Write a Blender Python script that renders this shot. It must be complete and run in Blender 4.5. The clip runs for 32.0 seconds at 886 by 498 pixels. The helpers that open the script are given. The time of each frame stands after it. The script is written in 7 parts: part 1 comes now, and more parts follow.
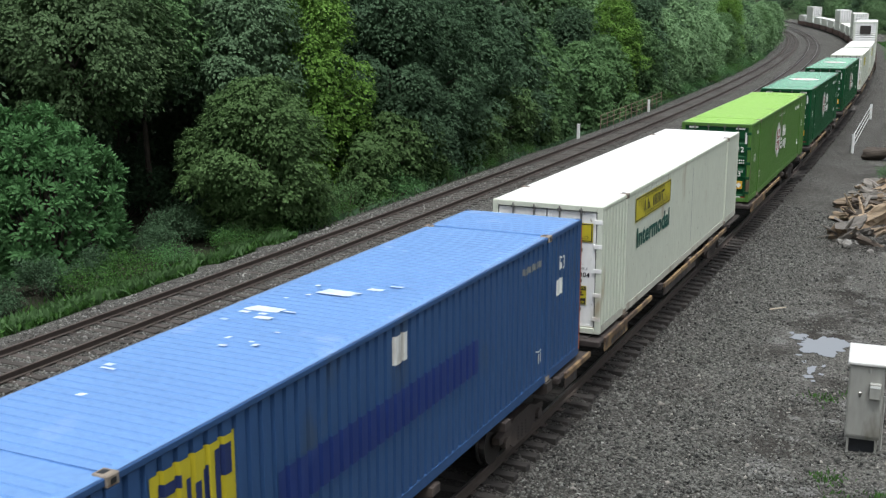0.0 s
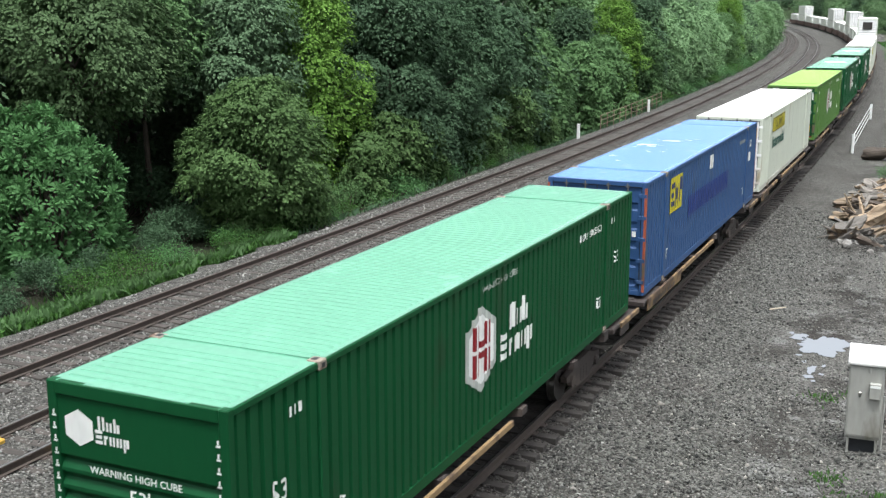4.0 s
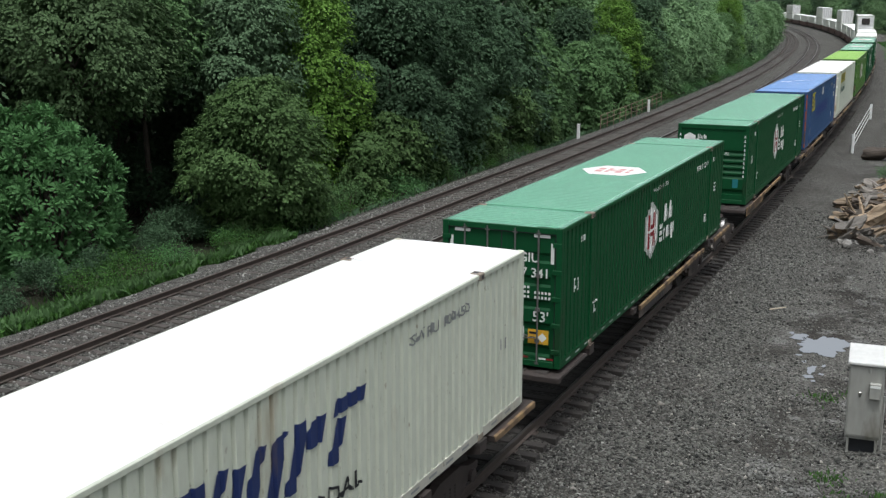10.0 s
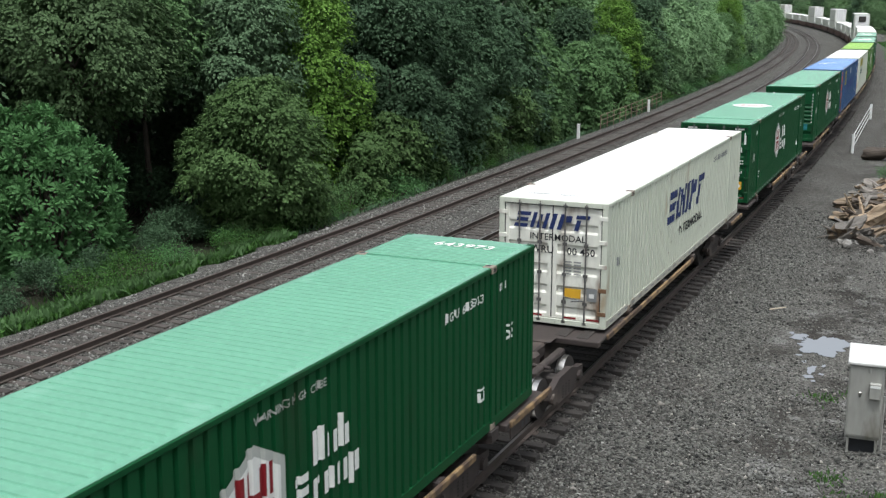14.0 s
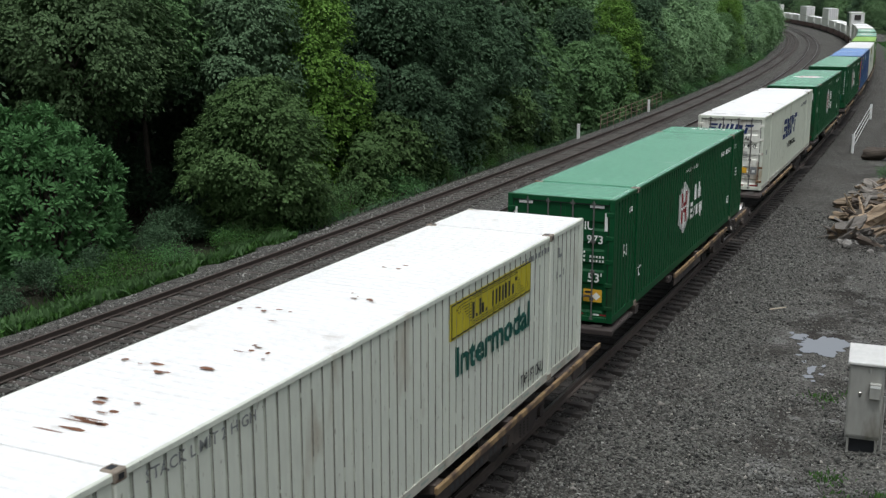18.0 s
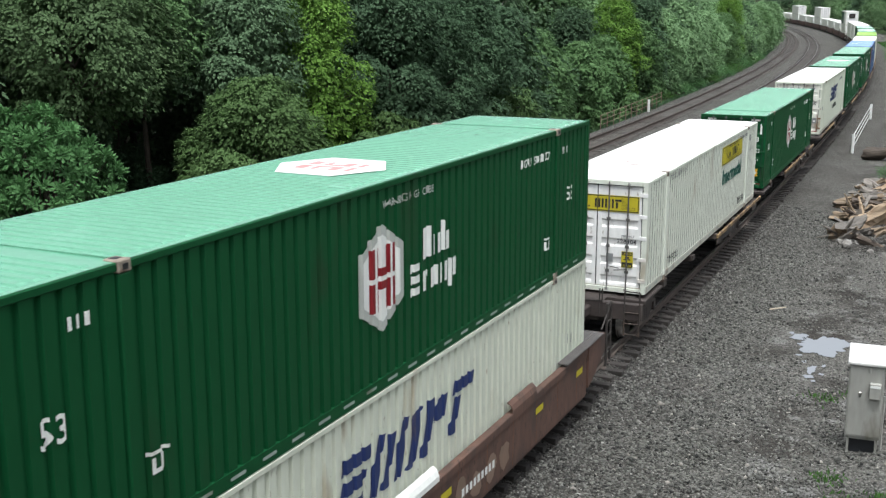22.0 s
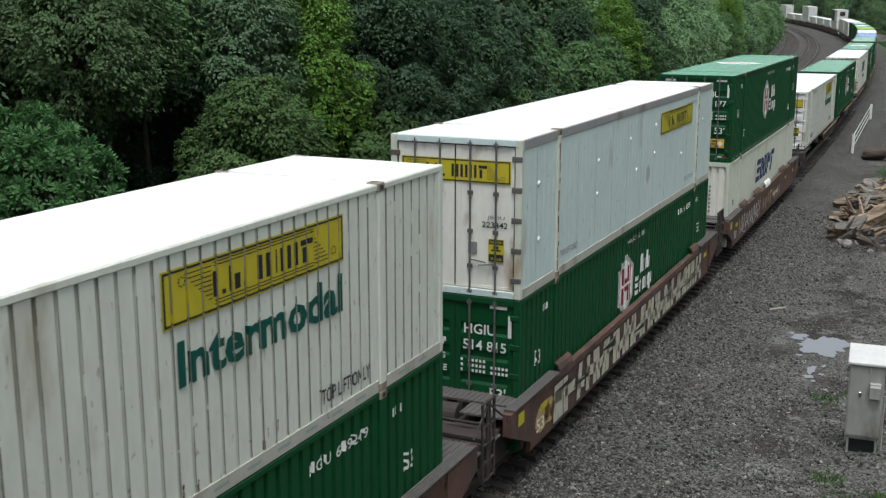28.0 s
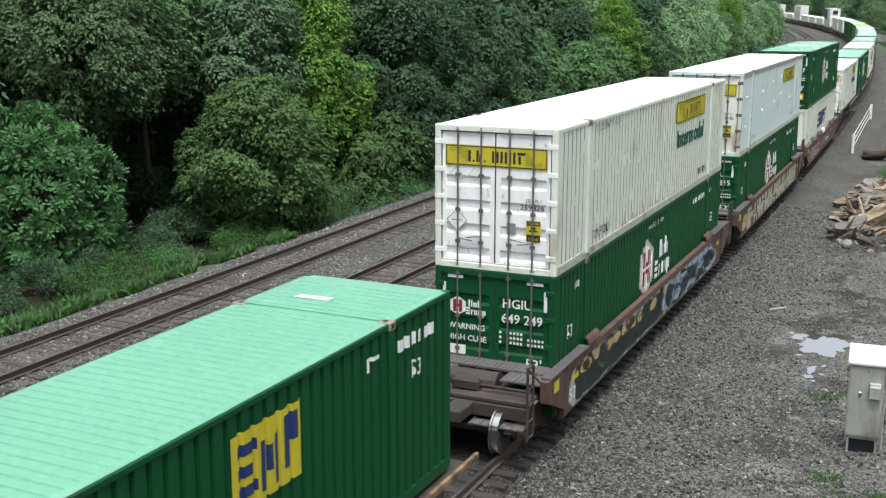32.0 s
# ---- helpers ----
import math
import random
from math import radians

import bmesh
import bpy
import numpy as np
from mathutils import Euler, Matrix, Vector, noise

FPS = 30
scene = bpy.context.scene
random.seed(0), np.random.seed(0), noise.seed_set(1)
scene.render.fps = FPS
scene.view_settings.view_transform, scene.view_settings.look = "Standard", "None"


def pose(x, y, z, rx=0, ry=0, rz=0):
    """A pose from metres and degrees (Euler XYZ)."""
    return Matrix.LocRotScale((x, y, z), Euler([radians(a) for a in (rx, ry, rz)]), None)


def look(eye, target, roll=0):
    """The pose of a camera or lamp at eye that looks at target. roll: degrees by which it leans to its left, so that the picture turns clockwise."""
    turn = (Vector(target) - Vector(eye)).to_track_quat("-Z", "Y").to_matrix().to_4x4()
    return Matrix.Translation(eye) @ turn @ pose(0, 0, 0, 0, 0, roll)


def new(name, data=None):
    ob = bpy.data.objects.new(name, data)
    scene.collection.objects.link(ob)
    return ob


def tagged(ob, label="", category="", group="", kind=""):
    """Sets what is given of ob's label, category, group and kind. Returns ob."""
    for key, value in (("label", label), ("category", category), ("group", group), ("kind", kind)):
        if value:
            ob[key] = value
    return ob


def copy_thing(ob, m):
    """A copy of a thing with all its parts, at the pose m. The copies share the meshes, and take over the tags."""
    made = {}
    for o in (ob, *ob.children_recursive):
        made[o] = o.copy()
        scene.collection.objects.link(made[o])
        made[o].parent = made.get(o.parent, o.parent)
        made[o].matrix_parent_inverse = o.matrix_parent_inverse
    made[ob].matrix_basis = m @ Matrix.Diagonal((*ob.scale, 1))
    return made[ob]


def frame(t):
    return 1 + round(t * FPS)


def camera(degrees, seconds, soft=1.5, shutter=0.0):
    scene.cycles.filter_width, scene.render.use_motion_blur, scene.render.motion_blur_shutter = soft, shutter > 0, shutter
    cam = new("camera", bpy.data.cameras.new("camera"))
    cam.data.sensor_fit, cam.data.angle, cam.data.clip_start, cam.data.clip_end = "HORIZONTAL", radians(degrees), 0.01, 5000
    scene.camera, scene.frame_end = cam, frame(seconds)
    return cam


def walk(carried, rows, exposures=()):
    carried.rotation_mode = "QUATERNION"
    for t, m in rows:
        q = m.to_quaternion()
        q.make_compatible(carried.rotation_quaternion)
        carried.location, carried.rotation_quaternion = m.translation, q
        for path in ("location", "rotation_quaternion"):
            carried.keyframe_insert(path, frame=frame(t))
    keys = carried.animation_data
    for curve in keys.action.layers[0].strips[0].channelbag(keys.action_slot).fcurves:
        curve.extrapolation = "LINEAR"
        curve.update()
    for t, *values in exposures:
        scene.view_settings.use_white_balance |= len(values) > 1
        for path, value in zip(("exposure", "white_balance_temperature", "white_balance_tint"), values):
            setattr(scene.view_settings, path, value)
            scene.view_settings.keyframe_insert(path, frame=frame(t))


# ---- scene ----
# ================= camera and its walk =================
cam = camera(43.06, 32.0, soft=1.3, shutter=0.12)
EYE = (8.303, 0.0, 8.410)
VIEW = look(EYE, (4.1622, 8.8482, 6.2737), 0.03)
EXPOSURES = [(t, e, 6150, 8) for t, e in ((0, 0.2), (1, 0.38), (2, 0.58), (3, 0.7), (6, 1.02), (8, 0.86), (9, 0.52), (10, 0.0), (11, -0.1), (12, -0.12), (14, 0.28), (16.5, -0.05), (18, -0.3), (19, -0.12), (20, 0.15), (21, 0.24), (22, 0.5), (23, 1.0), (24, 0.6), (25, 0.33), (26, 0.22), (28, -0.1), (29, -0.2), (30.2, -0.14), (31, 0.28), (32, 0.62))]
walk(cam, [(0, VIEW), (32, VIEW)], EXPOSURES)

# ================= world and sun: overcast day =================
world = bpy.data.worlds.new("sky")
scene.world = world
world.use_nodes = True
wn = world.node_tree.nodes
sky = wn.new("ShaderNodeTexSky")
sky.sky_type, sky.sun_disc = "NISHITA", False
sky.sun_elevation, sky.sun_rotation = radians(72), radians(152)
sky.air_density, sky.dust_density, sky.ozone_density = 1.0, 6.0, 0.6
wn["Background"].inputs["Strength"].default_value = 0.15
veil = wn.new("ShaderNodeHueSaturation")
veil.inputs["Saturation"].default_value = 0.22
world.node_tree.links.new(sky.outputs[0], veil.inputs["Color"])
world.node_tree.links.new(veil.outputs[0], wn["Background"].inputs["Color"])
sun = new("sun", bpy.data.lights.new("sun", "SUN"))
sun.data.energy, sun.data.angle, sun.data.color = 1.9, radians(16), (1.0, 0.97, 0.92)
sun.matrix_world = look((9, -17, 60), (0, 0, 0))

# ================= materials =================
MATS = {}


def srgb(r, g, b):
    return tuple(((c / 255) / 12.92 if c < 10 else ((c / 255 + 0.055) / 1.055) ** 2.4) for c in (r, g, b))


def mat(name, color, rough=0.6, metal=0.0, dark=0.6, lite=1.25, fine=30.0, coarse=1.5, bump=0.1, stain=None, amount=0.3, stain_scale=0.7,
        island=0.0, objrand=0.0, stretch=(1, 1, 1), spec=0.5, bump_scale=None, trans=0.0, specks=0.0):
    """Procedural surface: base colour varied at two scales, stains of a second colour, bump; optional variation per island or per object."""
    if name in MATS:
        return MATS[name]
    m = bpy.data.materials.new(name)
    m.use_nodes = True
    t = m.node_tree
    n, l = t.nodes, t.links
    b = n["Principled BSDF"]
    co = n.new("ShaderNodeTexCoord")
    mp = n.new("ShaderNodeMapping")
    mp.inputs["Scale"].default_value = stretch
    l.new(co.outputs["Object"], mp.inputs["Vector"])

    def tex(scale, detail=4.0, vec=mp):
        x = n.new("ShaderNodeTexNoise")
        x.inputs["Scale"].default_value, x.inputs["Detail"].default_value = scale, detail
        l.new(vec.outputs[0], x.inputs["Vector"])
        return x

    def mult(a, fac, lo, hi):
        r = n.new("ShaderNodeMapRange")
        r.inputs["To Min"].default_value, r.inputs["To Max"].default_value = lo, hi
        l.new(fac, r.inputs["Value"])
        v = n.new("ShaderNodeVectorMath")
        v.operation = "SCALE"
        l.new(a, v.inputs[0])
        l.new(r.outputs[0], v.inputs["Scale"])
        return v.outputs[0]

    rgb = n.new("ShaderNodeRGB")
    rgb.outputs[0].default_value = (*color, 1)
    c = rgb.outputs[0]
    f = tex(fine)
    c = mult(c, f.outputs[0], dark, lite)
    g = tex(coarse)
    c = mult(c, g.outputs[0], 0.5 + dark / 2, 0.5 + lite / 2)
    if island:
        geo = n.new("ShaderNodeNewGeometry")
        c = mult(c, geo.outputs["Random Per Island"], 1 - island, 1 + island)
    if objrand:
        oi = n.new("ShaderNodeObjectInfo")
        c = mult(c, oi.outputs["Random"], 1 - objrand, 1 + objrand)
    if stain:
        s = tex(stain_scale, 6.0)
        ramp = n.new("ShaderNodeMapRange")
        ramp.inputs["From Min"].default_value, ramp.inputs["From Max"].default_value = 0.68 - 0.4 * amount, 0.78 - 0.3 * amount
        l.new(s.outputs[0], ramp.inputs["Value"])
        mx = n.new("ShaderNodeMix")
        mx.data_type = "RGBA"
        l.new(ramp.outputs[0], mx.inputs["Factor"])
        l.new(c, mx.inputs["A"])
        mx.inputs["B"].default_value = (*stain, 1)
        c = mx.outputs["Result"]
    if specks:
        s = tex(16.0, 3.0)
        ramp = n.new("ShaderNodeMapRange")
        ramp.inputs["From Min"].default_value, ramp.inputs["From Max"].default_value, ramp.inputs["To Max"].default_value = 0.70 - specks * 0.1, 0.76 - specks * 0.1, 0.75
        l.new(s.outputs[0], ramp.inputs["Value"])
        mx = n.new("ShaderNodeMix")
        mx.data_type = "RGBA"
        l.new(ramp.outputs[0], mx.inputs["Factor"])
        l.new(c, mx.inputs["A"])
        mx.inputs["B"].default_value = (*[q * 0.6 for q in stain], 1)
        c = mx.outputs["Result"]
    l.new(c, b.inputs["Base Color"])
    b.inputs["Roughness"].default_value, b.inputs["Metallic"].default_value = rough, metal
    b.inputs["Specular IOR Level"].default_value = spec
    if bump:
        bp = n.new("ShaderNodeBump")
        bp.inputs["Strength"].default_value, bp.inputs["Distance"].default_value = bump, 0.02
        h = tex(bump_scale, 5.0) if bump_scale else f
        l.new(h.outputs[0], bp.inputs["Height"])
        l.new(bp.outputs[0], b.inputs["Normal"])
    if trans:
        tr = n.new("ShaderNodeBsdfTranslucent")
        l.new(c, tr.inputs["Color"])
        ms = n.new("ShaderNodeMixShader")
        ms.inputs[0].default_value = trans
        l.new(b.outputs[0], ms.inputs[1])
        l.new(tr.outputs[0], ms.inputs[2])
        l.new(ms.outputs[0], n["Material Output"].inputs["Surface"])
    MATS[name] = m
    return m


def paint(name, color, dirt=(0.12, 0.09, 0.06), amount=0.12, rough=0.5, **k):
    k.setdefault("spec", 0.35)
    return mat(name, color, rough, 0, 0.85, 1.12, 9.0, 0.6, 0.05, stain=dirt, amount=amount, stain_scale=1.3, stretch=(1, 1, 0.35), **k)


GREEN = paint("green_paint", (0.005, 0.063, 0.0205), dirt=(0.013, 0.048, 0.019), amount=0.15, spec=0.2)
# Roof green pale from chalk, with sky glare put into its colour.
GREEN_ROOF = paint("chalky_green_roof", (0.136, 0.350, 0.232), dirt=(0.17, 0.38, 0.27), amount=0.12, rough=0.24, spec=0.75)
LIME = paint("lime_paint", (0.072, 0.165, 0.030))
# Lighter copy of LIME: light on the roof put into its colour.
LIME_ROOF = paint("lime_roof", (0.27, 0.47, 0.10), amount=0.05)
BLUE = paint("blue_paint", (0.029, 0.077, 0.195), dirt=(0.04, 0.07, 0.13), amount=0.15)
# Blue of the sides made paler, as the sky lights the roof.
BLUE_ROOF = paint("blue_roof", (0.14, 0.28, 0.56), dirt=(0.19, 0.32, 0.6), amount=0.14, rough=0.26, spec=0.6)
WHITE = paint("white_paint", (0.655, 0.685, 0.60), dirt=(0.42, 0.39, 0.31), amount=0.13, specks=0.25)
CREAM = paint("cream_paint", (0.575, 0.605, 0.51), dirt=(0.36, 0.31, 0.22), amount=0.08, specks=0.2)
PALE = paint("pale_blue_white_panel", (0.58, 0.685, 0.665), dirt=(0.4, 0.42, 0.38), amount=0.08, specks=0.3)
WHITE_ROOF = paint("white_roof", (0.80, 0.80, 0.79), dirt=(0.6, 0.58, 0.55), amount=0.05)
# White doors, paler still: light on rear ends put into the colour.
LIT_DOOR_WHITE = paint("door_white", (0.82, 0.82, 0.80), dirt=(0.46, 0.40, 0.32), amount=0.16, specks=0.4)
DOOR_STAINED = paint("brown_stained_white_door", (0.76, 0.75, 0.68), dirt=(0.20, 0.12, 0.06), amount=0.34)
# Rust streaks over a cream brightened for the light on rear ends.
DOOR_RUSTY = paint("rust_streaked_cream_door", (0.76, 0.76, 0.68), dirt=(0.17, 0.10, 0.055), amount=0.42)
MARK_WHITE = paint("white_marking", (0.75, 0.76, 0.73), amount=0.05)
MARK_BORDER = paint("pale_grey_marking", (0.42, 0.44, 0.41), amount=0.1)
MARK_BLACK = paint("black_marking", (0.02, 0.022, 0.025), amount=0.03)
MARK_NAVY = paint("navy_marking", (0.02, 0.035, 0.12), amount=0.05)
MARK_TEAL = paint("teal_marking", (0.004, 0.080, 0.062), amount=0.03)
MARK_RED = paint("dark_red_marking", (0.22, 0.015, 0.02), amount=0.03)
MARK_YELLOW = paint("yellow_marking", (0.50, 0.43, 0.025), amount=0.06)
MARK_ORANGE = paint("orange_marking", (0.66, 0.38, 0.03), amount=0.04)
MARK_PINK = paint("faded_red_marking", (0.56, 0.26, 0.25), amount=0.2)
GRUBBY = paint("grubby_white_rail", (0.46, 0.455, 0.395), dirt=(0.24, 0.205, 0.155), amount=0.34, specks=0.5)
FOLD_GREY = mat("grey_road_dirt", (0.27, 0.265, 0.225), 0.9, 0, 0.4, 1.5, 9, 1.5, 0.1)
ALU = paint("dull_grey_rail", (0.30, 0.30, 0.29), dirt=(0.18, 0.15, 0.12), amount=0.25)
DULL_TAPE = paint("dull_reflective_tape", (0.30, 0.36, 0.32), amount=0.3)
MARK_GREY = paint("grey_marking", (0.22, 0.23, 0.23), amount=0.08)
CASTING = mat("worn_casting_steel", (0.26, 0.22, 0.175), 0.8, 0, 0.6, 1.3, 12, 3, 0.15, stain=(0.10, 0.05, 0.03), amount=0.45, stain_scale=6.0)
RUST = mat("rust_edge", (0.16, 0.07, 0.035), 0.85, 0, 0.6, 1.4, 12, 2, 0.2)
ROD = mat("galvanised_rod", (0.15, 0.145, 0.14), 0.55, 0.4, 0.7, 1.2, 14, 2, 0.05, stain=(0.12, 0.06, 0.03), amount=0.25)
CAR_BROWN = mat("brown_car_paint", (0.038, 0.029, 0.026), 0.75, 0, 0.7, 1.3, 8, 0.7, 0.15, stain=(0.085, 0.066, 0.055), amount=0.30, stain_scale=1.2)
CAR_TAN = mat("tan_car_sill", (0.25, 0.165, 0.080), 0.75, 0, 0.6, 1.3, 7, 1.0, 0.12, stain=(0.075, 0.048, 0.033), amount=0.62, stain_scale=2.6)
WELL_BROWN = mat("rusty_brown_well", (0.105, 0.056, 0.041), 0.75, 0, 0.55, 1.4, 6, 0.6, 0.15, stain=(0.060, 0.038, 0.031), amount=0.5, stain_scale=1.6, stretch=(1, 1, 0.4), specks=0.9)
GRIME = mat("black_grime", (0.035, 0.030, 0.027), 0.8, 0.1, 0.6, 1.5, 18, 2, 0.25, stain=(0.10, 0.065, 0.045), amount=0.25)
STEEL = mat("bright_wheel_steel", (0.45, 0.44, 0.43), 0.3, 1.0, 0.8, 1.1, 20, 3, 0.03)
GRATE = mat("grey_grating", (0.15, 0.14, 0.135), 0.7, 0.5, 0.7, 1.2, 20, 3, 0.1)
RAIL_M = mat("rail_rust", (0.095, 0.076, 0.066), 0.7, 0.4, 0.7, 1.25, 12, 1.5, 0.1)
RAIL_TOP = mat("polished_rail_head", (0.50, 0.48, 0.46), 0.35, 1.0, 0.8, 1.15, 10, 2, 0.03)
TIE_M = mat("weathered_sleeper_wood", (0.056, 0.048, 0.042), 0.9, 0, 0.5, 1.5, 14, 2.5, 0.5, stretch=(0.25, 1, 1), objrand=0.35, island=0.2)
GRIMY_TIE = mat("grimy_sleeper_wood", (0.030, 0.026, 0.023), 0.9, 0, 0.5, 1.5, 14, 2.5, 0.5, stretch=(0.25, 1, 1), objrand=0.35, island=0.2)
STONE_M = mat("ballast_stone", (0.090, 0.090, 0.081), 0.9, 0, 0.6, 1.4, 30, 4, 0.4, island=0.95)
PALE_BALLAST = mat("pale_grey_ballast", (0.165, 0.162, 0.15), 0.9, 0, 0.6, 1.4, 30, 4, 0.4, island=0.85)
# Far sleepers: wood paled to stand for haze over the distant bed.
HAZE_PALE_TIE = mat("dusty_sleeper_wood", (0.098, 0.090, 0.082), 0.9, 0, 0.6, 1.3, 14, 2.5, 0.4, stretch=(0.25, 1, 1), island=0.25)
DARK_STONE = mat("grimy_ballast_stone", (0.050, 0.046, 0.042), 0.9, 0, 0.6, 1.4, 30, 4, 0.4, island=0.9)

# ================= the railway's line =================
KNOTS = [0, 40, 80, 120, 160, 200, 240, 280, 320, 380, 440]
BEND = [0, 0.508, 0.400, 0.621, 0.691, 0.765, 0.708, 0.842, 0.881, 0.672, 0.449]
RISE_AT = [30, 60, 90, 130, 180, 240, 320]
RISE = [0, -0.05, 0.128, 0.433, 0.439, 0.35, 0.75]
LINE_S = np.arange(-120, 760, 1.0)
_b = np.interp(LINE_S, KNOTS, BEND) * 1e-3
_b[LINE_S < 0] = 0
_th = np.cumsum(_b)
LINE_X, LINE_Y = -np.cumsum(np.sin(_th)), np.cumsum(np.cos(_th))
LINE_Z = np.cumsum(np.interp(LINE_S, RISE_AT, RISE) * 1e-2)
LINE_X, LINE_Y, LINE_Z = (a - a[120] for a in (LINE_X, LINE_Y, LINE_Z))


def on_line(s, u=0.0, z=0.0):
    """A place s metres along the train's track, u metres to the right of its middle and z above its rails."""
    th = float(np.interp(s, LINE_S, _th))
    return Vector((float(np.interp(s, LINE_S, LINE_X)) + u * math.cos(th), float(np.interp(s, LINE_S, LINE_Y)) + u * math.sin(th),
                   float(np.interp(s, LINE_S, LINE_Z)) + z))


SPEED, LONG = 5.336, 16.154


def ride(s, z, length=LONG):
    """Pose of a thing whose rear end stands at s and which rides on the line at two points."""
    a, b = on_line(s), on_line(s + length)
    y = (b - a).normalized()
    x = y.cross(Vector((0, 0, 1))).normalized()
    up = x.cross(y)
    m = Matrix((x, y, up)).transposed().to_4x4()
    m.translation = a + up * z
    return m


MOVERS = []


# ================= mesh helpers =================
def part(name, bm, material, parent=None, label="", smooth=False):
    me = bpy.data.meshes.new(name)
    if isinstance(bm, tuple):
        me.from_pydata(*bm)
    else:
        bm.to_mesh(me)
        bm.free()
    if smooth:
        me.shade_smooth()
    for m in material if isinstance(material, (list, tuple)) else (material,):
        me.materials.append(m)
    ob = new(name, me)
    ob.parent = parent
    if label:
        ob["label"] = label
    return ob


def share(name, ob, parent, m=None):
    """A piece that shares the mesh of another."""
    o = new(name, ob.data)
    o.parent = parent
    if m is not None:
        o.matrix_basis = m
    return o


def thing(name, label, category, group="", kind=""):
    return tagged(new(name), label, category, group, kind)


def box(bm, x0, x1, y0, y1, z0, z1, bevel=0.0):
    r = bmesh.ops.create_cube(bm, size=1.0, matrix=Matrix.Translation(((x0 + x1) / 2, (y0 + y1) / 2, (z0 + z1) / 2)) @ Matrix.Diagonal((x1 - x0, y1 - y0, z1 - z0, 1)))
    if bevel:
        es = list({e for v in r["verts"] for e in v.link_edges})
        bmesh.ops.bevel(bm, geom=es, offset=bevel, segments=1, affect="EDGES")
    return bm


def boxes(*bb, bevel=0.0):
    bm = bmesh.new()
    for b in bb:
        box(bm, *b, bevel=bevel)
    return bm


def rod(bm, a, b, r, n=8, r2=None):
    a, b = Vector(a), Vector(b)
    d = b - a
    m = Matrix.Translation((a + b) / 2) @ d.to_track_quat("Z", "Y").to_matrix().to_4x4()
    bmesh.ops.create_cone(bm, cap_ends=True, segments=n, radius1=r, radius2=r if r2 is None else r2, depth=d.length, matrix=m)
    return bm


def prism(bm, outline, y0, y1):
    """Extrude an outline in x and z from y0 to y1."""
    a = [bm.verts.new((x, y0, z)) for x, z in outline]
    b = [bm.verts.new((x, y1, z)) for x, z in outline]
    k = len(a)
    for i in range(k):
        bm.faces.new((a[i], a[(i + 1) % k], b[(i + 1) % k], b[i]))
    bm.faces.new(a[::-1])
    bm.faces.new(b)
    return bm

# ================= ground =================
TRACK_U = (0.0, -8.15, -12.2)
SECTION = [(-500, 22), (-120, 9), (-70, 3.5), (-45, 0.3), (-32, -0.9), (-24, -1.2), (-19, -1.1), (-16.5, -0.85), (-15.2, -0.6), (-14.2, -0.3), (-13.7, -0.24),
           (-13.3, -0.215), (-12.2, -0.21), (-11.1, -0.215), (-10.7, -0.26), (-10.2, -0.32), (-9.7, -0.26), (-9.3, -0.215), (-8.15, -0.21), (-7.0, -0.215), (-6.5, -0.26),
           (-5.6, -0.42), (-4, -0.48), (-2.6, -0.42), (-1.6, -0.24), (-1.2, -0.215), (0, -0.21), (0.95, -0.225), (1.25, -0.30), (1.6, -0.37), (2.3, -0.46), (2.9, -0.5), (3.6, -0.52), (4.4, -0.5),
           (5.4, -0.5), (6.4, -0.48), (8, -0.45), (11, -0.3), (16, 0.6), (30, 4), (80, 12), (400, 40), (1500, 60)]


def height(u):
    return float(np.interp(u, [a for a, _ in SECTION], [b for _, b in SECTION]))


def rough_ground(s, u):
    k = min(1.0, max(0.0, (abs(u + 6) - 8.0) / 3))
    z = (0.10 * noise.noise((s * 0.25, u * 0.3, 3.1)) + 0.04 * noise.noise((s * 1.1, u * 1.2, 7.7))) * (0.25 + 0.75 * k)
    # a flat wet hollow with puddles, and a ravine under the small bridge
    w = min(1.0, 2.0 * max(0.0, 1.0 - max(abs(s - 29.4) / 4.5, abs(u - 5.3) / 2.2) ** 2))
    z = z * (1 - w) - (0.03 + height(u) + 0.5) * w
    if u < -15.4:
        q = max(0.0, 1.0 - ((s - 84) / 17) ** 2)
        z -= 3.0 * q * min(1.0, (-15.4 - u) / 3)
    if u > 3.6:
        q = max(0.0, 1.0 - ((s - 83) / 11) ** 2)
        z -= 2.4 * min(1.0, 1.6 * q) * min(1.0, (u - 3.6) / 0.8)
    return z


PUDDLE_Z = -0.508


